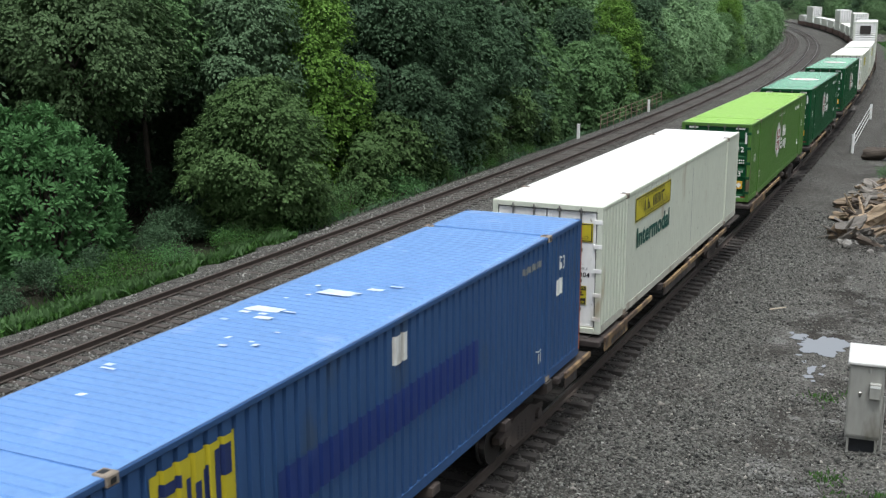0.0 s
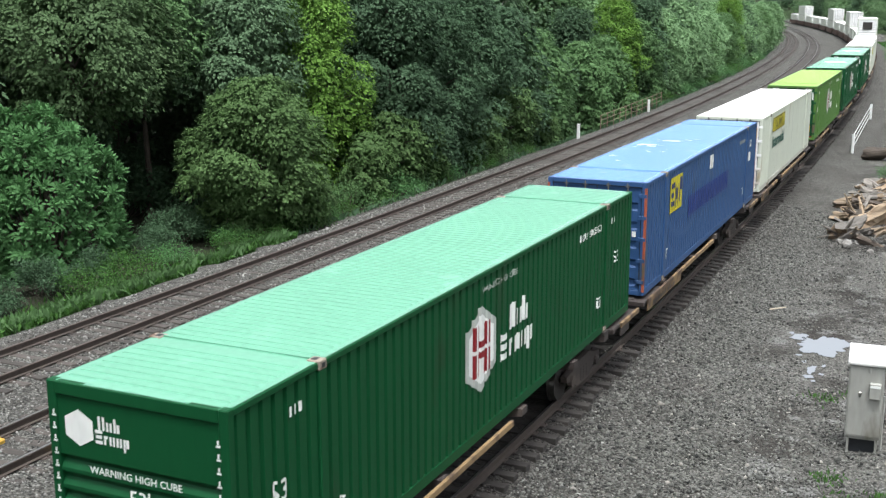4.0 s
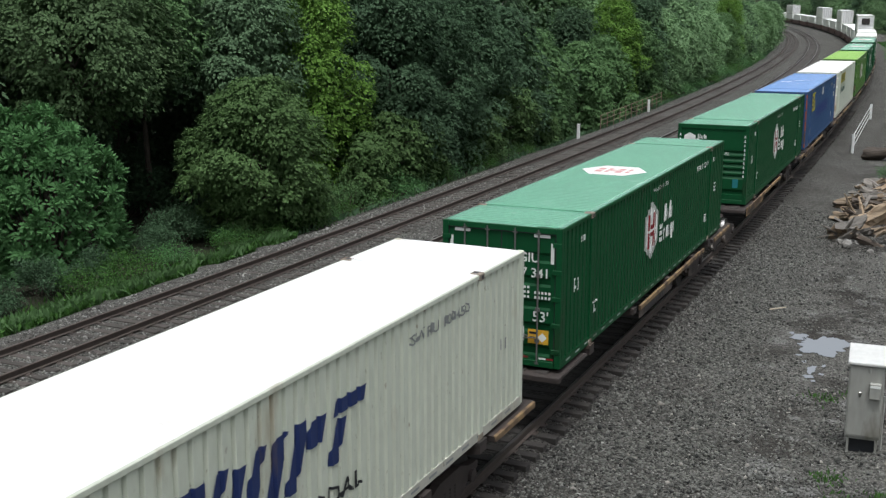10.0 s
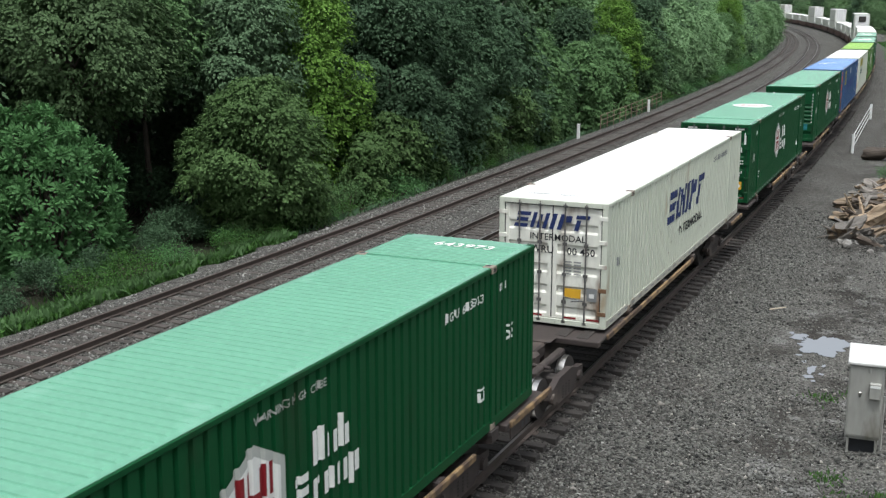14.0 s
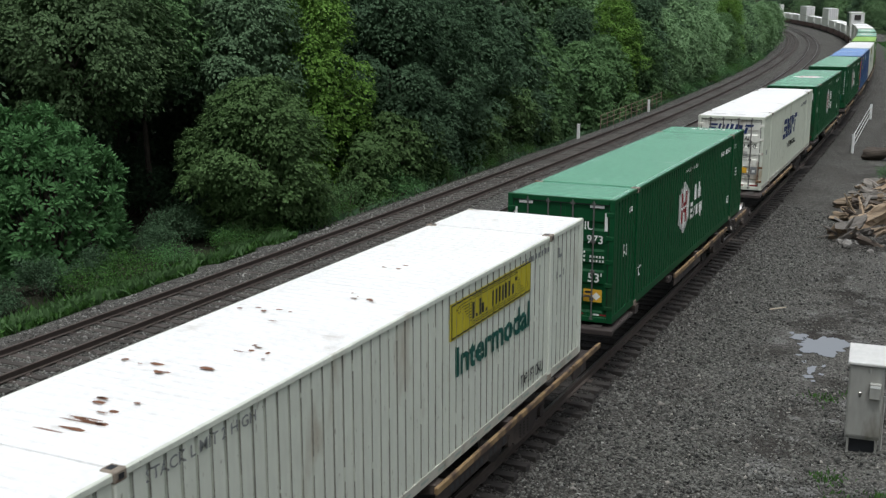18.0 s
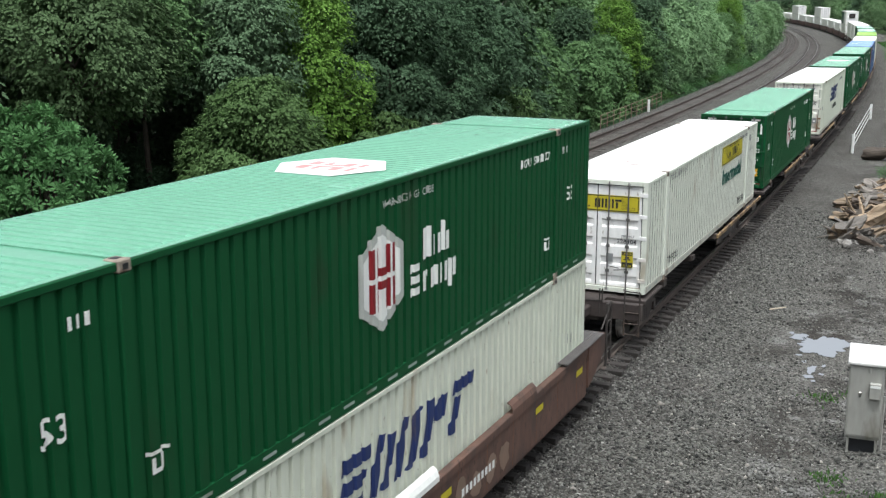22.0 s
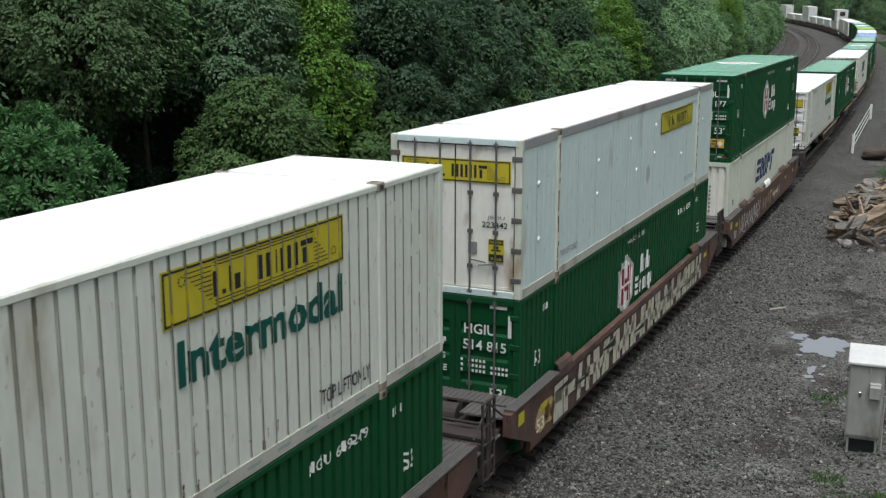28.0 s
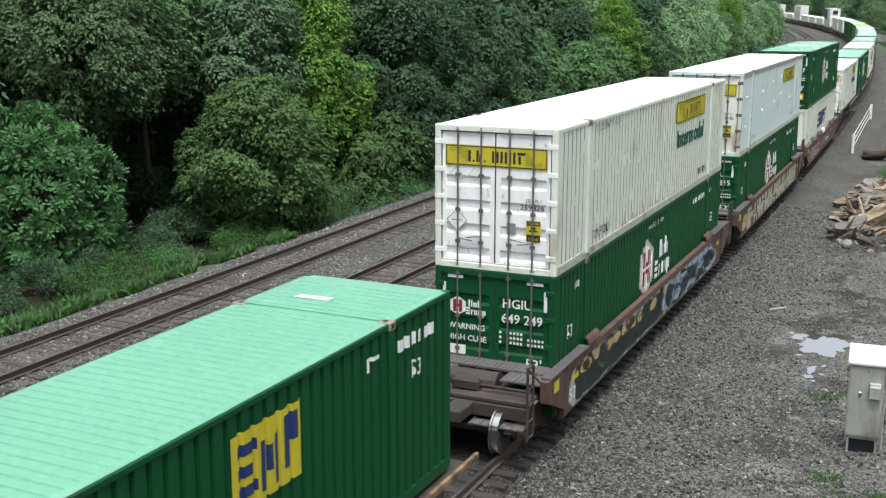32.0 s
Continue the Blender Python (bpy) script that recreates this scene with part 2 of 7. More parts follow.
def make_ground():
    us = []
    for (a, _), (b, _) in zip(SECTION, SECTION[1:]):
        n = max(1, int((b - a) / 0.5)) if -25 <= a < 15 else 3
        us += [a + (b - a) * i / n for i in range(n)]
    us.append(SECTION[-1][0])
    ss = [-110, -60, -30] + [x * 1.0 for x in range(-10, 70)] + [70 + 4 * i for i in range(60)] + [320, 350, 380, 420, 460, 500, 560, 620, 700, 755]
    vs, fs = [], []
    for s in ss:
        for u in us:
            p = on_line(s, u, height(u) + rough_ground(s, u))
            vs.append(p)
    k = len(us)
    for i in range(len(ss) - 1):
        for j in range(k - 1):
            fs.append((i * k + j, i * k + j + 1, (i + 1) * k + j + 1, (i + 1) * k + j))
    m = bpy.data.materials.new("ground_cover")
    m.use_nodes = True
    t = m.node_tree
    n, l = t.nodes, t.links
    b = n["Principled BSDF"]
    b.inputs["Roughness"].default_value = 0.95
    b.inputs["Specular IOR Level"].default_value = 0.2
    at = n.new("ShaderNodeAttribute")
    at.attribute_name = "cover"
    co = n.new("ShaderNodeTexCoord")

    def tex(kind, scale, **kw):
        x = n.new(kind)
        x.inputs["Scale"].default_value = scale
        if "detail" in kw:
            x.inputs["Detail"].default_value = kw["detail"]
        l.new(co.outputs["Object"], x.inputs["Vector"])
        return x

    def mixc(fac, a, bb, blend="MIX"):
        x = n.new("ShaderNodeMix")
        x.data_type, x.blend_type = "RGBA", blend
        for sock, val in (("Factor", fac), ("A", a), ("B", bb)):
            if isinstance(val, (tuple, float, int)):
                x.inputs[sock].default_value = (*val, 1) if isinstance(val, tuple) else val
            else:
                l.new(val, x.inputs[sock])
        return x.outputs["Result"]

    def ramp(v, lo, hi):
        r = n.new("ShaderNodeMapRange")
        r.inputs["From Min"].default_value, r.inputs["From Max"].default_value = lo, hi
        l.new(v, r.inputs["Value"])
        return r.outputs[0]

    sep = n.new("ShaderNodeSeparateColor")
    l.new(at.outputs["Color"], sep.inputs[0])
    vor = tex("ShaderNodeTexVoronoi", 27.0)
    vsep = n.new("ShaderNodeSeparateColor")
    l.new(vor.outputs["Color"], vsep.inputs[0])
    big = tex("ShaderNodeTexNoise", 0.45, detail=5)
    mid = tex("ShaderNodeTexNoise", 3.0, detail=6)
    fine = tex("ShaderNodeTexNoise", 60.0, detail=3)
    gravel = mixc(vsep.outputs[0], (0.012, 0.012, 0.011), (0.180, 0.178, 0.160))
    gravel = mixc(ramp(big.outputs[0], 0.42, 0.68), gravel, (0.072, 0.067, 0.061))
    gravel = mixc(ramp(mid.outputs[0], 0.55, 0.75), gravel, (0.092, 0.086, 0.078))
    mud = mixc(fine.outputs[0], (0.034, 0.033, 0.029), (0.15, 0.147, 0.132))
    mud = mixc(ramp(mid.outputs[0], 0.4, 0.7), mud, (0.090, 0.086, 0.079))
    mud = mixc(ramp(vsep.outputs[0], 0.55, 0.9), mud, (0.16, 0.155, 0.142))
    grass = mixc(fine.outputs[0], (0.010, 0.021, 0.006), (0.034, 0.062, 0.017))
    leaf = mixc(fine.outputs[0], (0.009, 0.010, 0.006), (0.028, 0.030, 0.016))
    mud = mixc(ramp(big.outputs[0], 0.48, 0.6), mud, (0.048, 0.044, 0.039))
    # Pale mud patches: the sheen of wet ground put into the colour.
    wet = tex("ShaderNodeTexNoise", 1.3, detail=6)
    mud = mixc(ramp(wet.outputs[0], 0.56, 0.66), mud, (0.17, 0.168, 0.16))
    c = mixc(sep.outputs[0], gravel, mud)
    # Darkens towards the train: grime plus the shade beneath it, put into colour.
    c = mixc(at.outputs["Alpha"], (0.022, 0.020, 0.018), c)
    tone = n.new("ShaderNodeMapRange")
    tone.inputs["To Min"].default_value, tone.inputs["To Max"].default_value = 0.35, 1.55
    l.new(vsep.outputs[1], tone.inputs["Value"])
    c = mixc(1.0, c, tone.outputs[0], "MULTIPLY")
    gf = n.new("ShaderNodeMath")
    gf.operation = "MULTIPLY_ADD"
    l.new(mid.outputs[0], gf.inputs[0])
    gf.inputs[1].default_value = 0.8
    gf.inputs[2].default_value = -0.4
    ga = n.new("ShaderNodeMath")
    ga.operation = "ADD"
    l.new(gf.outputs[0], ga.inputs[0])
    l.new(sep.outputs[1], ga.inputs[1])
    c = mixc(ramp(ga.outputs[0], 0.4, 0.6), c, grass)
    c = mixc(sep.outputs[2], c, leaf)
    l.new(c, b.inputs["Base Color"])
    bp = n.new("ShaderNodeBump")
    bp.inputs["Strength"].default_value, bp.inputs["Distance"].default_value = 0.9, 0.04
    l.new(vor.outputs["Distance"], bp.inputs["Height"])
    l.new(bp.outputs[0], b.inputs["Normal"])
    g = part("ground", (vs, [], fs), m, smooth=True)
    tagged(g, "grey gravel railway ground with grassy verges and forest floor", "ground", kind="structure")
    col = g.data.color_attributes.new("cover", "FLOAT_COLOR", "POINT")
    i = 0
    for s in ss:
        for u in us:
            w = noise.noise((s * 0.12, u * 0.2, 1.3)) * 1.0
            mud_f = min(1, max(0, (u - 3.6 + w * 1.2) / 1.5)) if u > 0 else 0
            edge = -14.9 - (0.5 if s < 36 else 0.2) + 0.4 * w
            grass_f = min(1, max(0, (edge - u) / 0.8)) if u < 0 else min(1, max(0, (u - 9.5 + w) / 2)) * 0.8
            if 4.5 < u < 9:
                grass_f = max(grass_f, 0.55 * max(0, noise.noise((s * 0.5, u * 0.6, 9.0)) + 0.1))
            leaf_f = min(1, max(0, ((-17.2 if s < 36 else -15.6) + 0.6 * w - u) / 1.2))
            # grime along the rails, deepened to paint the shade under the cars
            grime_shade_f = 0.92 * max(0.0, 1 - abs(u - 0.2 + 0.5 * w) / 2.1)
            col.data[i].color = (mud_f, grass_f, leaf_f, 1 - grime_shade_f)
            i += 1
    return g


GROUND = make_ground()


# ================= tracks =================
def sweep(outline, u0, ss):
    """Sweep an outline (u, z) along the line."""
    vs, fs, k = [], [], len(outline)
    for s in ss:
        vs += [on_line(s, u0 + u, z) for u, z in outline]
    for i in range(len(ss) - 1):
        for j in range(k):
            fs.append((i * k + j, i * k + (j + 1) % k, (i + 1) * k + (j + 1) % k, (i + 1) * k + j))
    return vs, [], fs


RAIL_OUT = [(-0.075, -0.172), (0.075, -0.172), (0.075, -0.160), (0.012, -0.145), (0.012, -0.045), (0.036, -0.035), (0.036, -0.008), (0.028, 0.0),
            (-0.028, 0.0), (-0.036, -0.008), (-0.036, -0.035), (-0.012, -0.045), (-0.012, -0.145), (-0.075, -0.160)]


def make_track(u, label, shiny):
    t = thing("railway_track", label, "track", "railway tracks", "structure")
    ss = [-60 + 4.0 * i for i in range(160)]
    for side in (-0.754, 0.754):
        r = part("rail", sweep(RAIL_OUT, u + side, ss), [RAIL_M, RAIL_TOP], t)
        for f in r.data.polygons:
            if f.index % len(RAIL_OUT) == 7:
                f.material_index = 1 if shiny else 0
    return t


def make_sleepers(t, u, first, count):
    """Wooden sleepers with tie plates; near ones are pieces of their own, far ones are joined."""
    bm = bmesh.new()
    box(bm, -1.32, 1.32, -0.115, 0.115, -0.36, -0.176, bevel=0.012)
    wood = GRIMY_TIE if u == 0 else TIE_M
    base = part("sleeper", bm, wood, t)
    plate_bm = boxes((-0.88, -0.63, -0.09, 0.09, -0.176, -0.160), (0.63, 0.88, -0.09, 0.09, -0.176, -0.160))
    for x in (-0.85, -0.66, 0.66, 0.85):
        rod(plate_bm, (x, 0.05, -0.16), (x, 0.05, -0.135), 0.018, 6)
    plate = part("tie_plate", plate_bm, RAIL_M, base)
    rnd = random.Random(int(-u * 10) + 5)

    def where(s):
        th = float(np.interp(s, LINE_S, _th))
        m = Matrix.Translation(on_line(s, u + rnd.uniform(-0.06, 0.06), rnd.uniform(-0.03, -0.005))) @ Matrix.Rotation(th + rnd.uniform(-0.012, 0.012), 4, "Z")
        return m
    base.matrix_basis = where(first)
    for i in range(1, count):
        o = share("sleeper", base, t, where(first + i * 0.52))
        share("tie_plate", plate, o)
    far = bmesh.new()
    s = first + count * 0.52
    while s < 330:
        c = bmesh.ops.create_cube(far, size=1.0, matrix=where(s) @ Matrix.Translation((0, 0, -0.27)) @ Matrix.Diagonal((2.6, 0.23, 0.19, 1)))
        s += 0.52
    tagged(part("far_sleepers", far, HAZE_PALE_TIE, t), kind="stuff")


TRACKS = [make_track(TRACK_U[0], "railway track with wooden sleepers under the freight train", True),
          make_track(TRACK_U[1], "empty railway track with bright rails on grey ballast", True),
          make_track(TRACK_U[2], "empty railway track with dark rails beside the forest", False)]

# ================= the road bridge that the view is taken from =================
def make_bridge():
    concrete = mat("plain_concrete", (0.36, 0.35, 0.32), 0.9, 0, 0.75, 1.2, 9, 0.6, 0.2, stain=(0.20, 0.19, 0.17), amount=0.3)
    t = thing("road_bridge", "plain concrete road bridge over the railway", "bridge", kind="structure")
    part("deck", boxes((-30, 26, -11.0, -0.75, 6.40, 6.90), bevel=0.03), concrete, t)
    for y0 in (-11.3, -0.749):
        part("parapet", boxes((-30, 26, y0, y0 + 0.32, 6.20, 8.02), bevel=0.03), concrete, t)
    for x0 in (-30, 13.0):
        part("abutment", boxes((x0, x0 + 7.0, -10.9, -0.8, -2.0, 6.399), bevel=0.03), concrete, t)


make_bridge()

# ================= the train: containers =================
PITCH, DEEP, SLIT = 0.254, 0.046, 0.070
HALF = 1.2955


def bends(deep):
    """Where in one pitch the fold goes in and out: white boxes have wide panels with narrow grooves."""
    return (0.40, 0.42, 0.60, 0.62) if deep > 0.055 else (0.36, 0.42, 0.66, 0.74)


def corr(y, deep=DEEP, pitch=PITCH):
    """Inward depth of the side's folds at y."""
    a = (y / pitch) % 1.0
    p, q, r, s = bends(deep)
    if a < p or a >= s:
        return 0.0
    if a < q:
        return deep * (a - p) / (q - p)
    return deep if a < r else deep * (s - a) / (s - r)


def folds(y0, y1, pitch=PITCH, deep=DEEP):
    """The places between y0 and y1 where the folds bend."""
    out = [y0]
    k = math.floor(y0 / pitch)
    while k * pitch < y1:
        for a in bends(deep):
            y = (k + a) * pitch
            if y0 + 0.004 < y < y1 - 0.004:
                out.append(y)
        k += 1
    return out + [y1]


def folded_side(bm, x, out, y0, y1, z0, z1, deep, pitch=PITCH):
    ys = folds(y0, y1, pitch, deep)
    lo = [bm.verts.new((x - out * corr(y, deep, pitch), y, z0)) for y in ys]
    hi = [bm.verts.new((x - out * corr(y, deep, pitch), y, z1)) for y in ys]
    for i in range(len(ys) - 1):
        f = (lo[i], lo[i + 1], hi[i + 1], hi[i])
        bm.faces.new(f if out > 0 else f[::-1])
    return bm


TEXT = {}


def text_mesh(words, size):
    """A flat mesh of words in x and y, from the built-in font; centred on x, standing on y = 0."""
    if words not in TEXT:
        cu = bpy.data.curves.new("words", "FONT")
        cu.body, cu.size, cu.resolution_u, cu.align_x = words, 1.0, 2, "CENTER"
        cu.offset = 0.03 if words == "Intermodal" else 0.012
        ob = bpy.data.objects.new("words", cu)
        me = bpy.data.meshes.new_from_object(ob)
        TEXT[words] = ([tuple(v.co) for v in me.vertices], [tuple(p.vertices) for p in me.polygons])
        bpy.data.objects.remove(ob)
        bpy.data.meshes.remove(me)
    vs, fs = TEXT[words]
    return [(x * size, y * size) for x, y, _ in vs], fs


def bars(*bb):
    """Quads (x0, x1, y0, y1, lean) in a flat plane."""
    vs, fs = [], []
    for x0, x1, y0, y1, *lean in bb:
        k = len(vs)
        a = lean[0] if lean else 0.0
        vs += [(x0 + a * y0, y0), (x1 + a * y0, y0), (x1 + a * y1, y1), (x0 + a * y1, y1)]
        fs.append((k, k + 1, k + 2, k + 3))
    return vs, fs


def blob(rnd, y, z, w, h, n=9):
    """An uneven rounded patch."""
    return [(y + w * math.cos(i * math.tau / n) * rnd.uniform(0.7, 1.15), z + h * math.sin(i * math.tau / n) * rnd.uniform(0.75, 1.1)) for i in range(n)]


def hexagon(w, h):
    return [(0, -h / 2), (w / 2, -h / 4), (w / 2, h / 4), (0, h / 2), (-w / 2, h / 4), (-w / 2, -h / 4)], [(0, 1, 2, 3, 4, 5)]


# plain bars in a row stand in for names: (width, bars) of each kind of group
STROKES = {"1": (0.3, ((0, 0.26, 0, 1),)),
           "2": (0.7, ((0, 0.24, 0, 1), (0.44, 0.68, 0, 1))),
           "3": (1.0, ((0, 0.22, 0, 1), (0.38, 0.58, 0, 0.9), (0.74, 0.96, 0, 1))),
           "4": (0.8, ((0, 0.8, 0, 0.24), (0.06, 0.74, 0.38, 0.62), (0, 0.8, 0.76, 1.0))),
           "5": (0.75, ((0, 0.26, 0, 1), (0.34, 0.70, 0.50, 0.92))),
           "6": (0.8, ((0, 0.8, 0.76, 1), (0.10, 0.36, 0, 0.68))),
           "7": (0.6, ((0, 0.22, 0, 0.66), (0.36, 0.58, 0, 0.66))),
           "8": (0.62, ((0, 0.24, 0, 1), (0.30, 0.6, 0, 0.62))),
           "9": (0.45, ((0, 0.22, 0, 0.66), (0.24, 0.44, 0.46, 0.66))),
           "0": (0.62, ((0, 0.22, -0.3, 0.66), (0.28, 0.6, 0.04, 0.66))),
           ".": (0.22, ((0, 0.2, 0, 0.18),)),
           " ": (0.3, ())}


def wordmark(kinds, w, h, lean=0.0, gap=0.16):
    """A name drawn as groups of plain bars in a row, w wide in all: one flat shape for each group."""
    total = sum(STROKES[k][0] for k in kinds) + gap * (len(kinds) - 1)
    out, x = [], 0.0
    for k in kinds:
        wide, bb = STROKES[k]
        if bb:
            out.append(bars(*[((x + a) * w / total - w / 2, (x + b) * w / total - w / 2, c * h, d * h, lean) for a, b, c, d in bb]))
        x += wide + gap
    return out


def text_fit(words, width, tall):
    """Words stretched to a width and a height."""
    vs, fs = text_mesh(words, 1.0)
    x0, x1 = min(v[0] for v in vs), max(v[0] for v in vs)
    y0, y1 = min(v[1] for v in vs), max(v[1] for v in vs)
    return [((x - (x0 + x1) / 2) * width / (x1 - x0), (y - y0) * tall / (y1 - y0)) for x, y in vs], fs


def on_side(name, flat, material, parent, y, z, deep, out=1, lift=0.005, label="", x=HALF, pitch=PITCH):
    """Lay a flat shape on the container's side, following its folds. Read from outside, on the right side text runs towards +y."""
    if isinstance(flat, list):
        for shape in flat:
            on_side("letter_block", shape, material, parent, y, z, deep, out, lift, label, x, pitch)
        return None
    vs, fs = flat
    bm = bmesh.new()
    vv = [bm.verts.new((0, y + out * a, z + b)) for a, b in vs]
    for f in fs:
        try:
            bm.faces.new([vv[i] for i in f])
        except ValueError:
            pass
    if deep > 0.01:
        lo, hi = min(v.co.y for v in vv), max(v.co.y for v in vv)
        for c in folds(lo, hi, pitch, deep)[1:-1]:
            bmesh.ops.bisect_plane(bm, geom=bm.verts[:] + bm.edges[:] + bm.faces[:], plane_co=(0, c, 0), plane_no=(0, 1, 0))
    for v in bm.verts:
        v.co.x = out * (x + lift - corr(v.co.y, deep, pitch))
    bm.normal_update()
    for f in bm.faces:
        if f.normal.x * out < 0:
            f.normal_flip()
    return part(name, bm, material, parent, label)


def on_end(name, flat, material, parent, x, z, y=-0.014, label=""):
    """Lay a flat shape on the rear end, which faces -y."""
    if isinstance(flat, list):
        for shape in flat:
            on_end("letter_block", shape, material, parent, x, z, y, label)
        return None
    vs, fs = flat
    return part(name, ([(x + a, y, z + b) for a, b in vs], [], fs), material, parent, label)


def on_roof(name, flat, material, parent, x, y, z, label=""):
    vs, fs = flat
    return part(name, ([(x + a, y + b, z) for a, b in vs], [], fs), material, parent, label)


SHARED = {}
RIB = 0.19


def fold_lines(t, H, deep):
    """Broken grey streaks down the outer edges of a white side's folds."""
    rnd = random.Random(len(bpy.data.objects))
    p, q, r, e = bends(deep)
    vs, fs = [], []
    for k in range(int((LONG - 0.3) / PITCH)):
        yo, yi = (k + e) * PITCH, (k + r) * PITCH
        if yo < 0.2 or yo > LONG - 0.15 or min(abs(yo - 1.981), abs(yo - LONG + 1.981)) < 0.13:
            continue
        z = 0.18
        while z < H - 0.12:
            z1 = min(H - 0.1, z + rnd.uniform(0.3, 1.6))
            f = rnd.uniform(0.16, 0.34)
            a = [(HALF - 0.0125 - deep * g, yo - (yo - yi) * g - 0.0016) for g in (0.01, f)]
            n = len(vs)
            vs += [(a[0][0], a[0][1], z), (a[0][0], a[0][1], z1), (a[1][0], a[1][1], z1), (a[1][0], a[1][1], z)]
            fs.append((n, n + 1, n + 2, n + 3))
            z = z1 + (rnd.uniform(0.02, 0.25) if rnd.random() < 0.35 else 0.0)
    tagged(part("fold_dirt", (vs, [], fs), FOLD_GREY, t, "broken grey streaks along the folds"), kind="stuff")



def container(name, label, side, roof, door, deep=DEEP, end="doors", tall=2.896, posts=None, rail=None, stripes=False, group="containers on the freight train"):
    """A 53-foot container: rear end at y = 0, base at z = 0, right side at +x."""
    L, H = LONG, tall
    posts = posts or side
    t = thing(name, label, "container", group)
    frame_bm = bmesh.new()
    for sx in (-1, 1):
        a, b = sorted((sx * (HALF - 0.09), sx * HALF))
        box(frame_bm, a, b, 0.09, L - 0.09, 0.0, 0.17)
    for y in (0.02, L - 0.11):
        box(frame_bm, -HALF + 0.1, HALF - 0.1, y, y + 0.09, 0.0, 0.16)
    for i in range(14):
        y = 1.0 + i * (L - 2.0) / 13
        box(frame_bm, -HALF + 0.1, HALF - 0.1, y - 0.04, y + 0.04, 0.02, 0.14)
    part("base_frame", frame_bm, GRUBBY if side in (WHITE, CREAM, PALE) else side, t)
    for sx in (-1, 1):
        part("side_panel", folded_side(bmesh.new(), sx * (HALF - 0.012), sx, 0.1, L - 0.1, 0.165, H - 0.09, deep), side, t)
        a, b = sorted((sx * (HALF - 0.07), sx * (HALF + 0.003)))
        part("top_rail", boxes((a, b, 0.1, L - 0.1, H - (0.19 if rail is ALU else 0.10), H - 0.015), bevel=0.012), rail or side, t)
        for y0 in (0.0, L - 0.13):
            a, b = sorted((sx * (HALF - 0.13), sx * (HALF + 0.001)))
            part("corner_post", boxes((a, b, y0, y0 + 0.13, 0.0, H - 0.005), bevel=0.015), posts, t)
        for y0 in (1.981, L - 1.981):
            a, b = sorted((sx * (HALF - 0.10), sx * (HALF + 0.024)))
            p = part("lifting_post", boxes((a, b, y0 - 0.085, y0 + 0.085, 0.02, H - 0.12), bevel=0.015), posts, t)
            for z0 in (-0.003, H - 0.118):
                a, b = sorted((sx * (HALF - 0.165), sx * (HALF + 0.028)))
                part("corner_casting", box(bmesh.new(), a, b, y0 - 0.09, y0 + 0.09, z0, z0 + 0.124, bevel=0.012), CASTING, p)
            part("casting_hole", boxes((*sorted((sx * (HALF + 0.0285), sx * (HALF + 0.0305))), y0 - 0.04, y0 + 0.04, H - 0.09, H - 0.03)), MARK_BLACK, p)
            part("casting_hole", boxes((*sorted((sx * (HALF - 0.13), sx * (HALF - 0.05))), y0 - 0.05, y0 + 0.05, H + 0.0065, H + 0.0085)), MARK_BLACK, p)
    # roof sheet with raised cross ribs that stop short of its edges
    bm = bmesh.new()
    e, zr = HALF - 0.03, H - 0.012
    rows = [(0.03, 0)]
    for i in range(int((L - 0.5) / RIB)) if deep > 0.01 else ():
        y = 0.30 + i * RIB
        if min(abs(y - 1.981), abs(y - L + 1.981)) > 0.17:
            rows += [(y - 0.055, 0), (y - 0.042, 1), (y + 0.030, 1), (y + 0.055, 0)]
    rows.append((L - 0.03, 0))
    cols = ((-e, 0, 0), (-e + 0.09, 0, 0), (-e + 0.13, 1, 0), (0, 1, 0.006), (e - 0.13, 1, 0), (e - 0.09, 0, 0), (e, 0, 0))
    grid = [[bm.verts.new((x, y, zr + crown + 0.020 * up * k)) for x, k, crown in cols] for y, up in rows]
    for a, b in zip(grid, grid[1:]):
        for k in range(6):
            bm.faces.new((a[k], a[k + 1], b[k + 1], b[k]))
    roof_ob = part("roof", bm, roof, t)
    for y0 in (1.981, L - 1.981):
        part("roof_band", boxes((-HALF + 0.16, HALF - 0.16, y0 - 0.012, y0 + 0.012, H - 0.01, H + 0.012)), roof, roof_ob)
    if deep == SLIT:
        fold_lines(t, H, deep)
    # front wall
    part("front_wall", boxes((-HALF + 0.12, HALF - 0.12, L - 0.10, L - 0.05, 0.12, H - 0.03)), side, t)
    part("floor_panel", boxes((-HALF + 0.1, HALF - 0.1, 0.12, L - 0.12, 0.14, 0.16)), RUST, t)
    if end == "doors":
        part("door_header", boxes((-HALF + 0.13, HALF - 0.13, 0.0, 0.12, H - 0.13, H - 0.01), bevel=0.01), side, t)
        part("door_gap", boxes((-0.011, 0.011, 0.025, 0.07, 0.13, H - 0.13), (-HALF + 0.14, HALF - 0.14, 0.005, 0.07, H - 0.142, H - 0.128)), MARK_BLACK, t)
        part("door_sill", boxes((-HALF + 0.13, HALF - 0.13, 0.0, 0.12, 0.0, 0.13), bevel=0.01), side, t)
        for sx in (-1, 1):
            bm = bmesh.new()
            x0, x1 = sorted((sx * 0.012, sx * (HALF - 0.135)))
            k = 5 if deep > 0.01 else 1
            hh = (H - 0.34 - 0.14) / k
            prof = [(0.14, 0.0)]
            for i in range(k):
                z = 0.20 + i * hh
                if deep > 0.01:
                    prof += [(z + 0.02, 0.0), (z + 0.07, 0.035), (z + hh * 0.5 - 0.05, 0.035), (z + hh * 0.5, 0.0)]
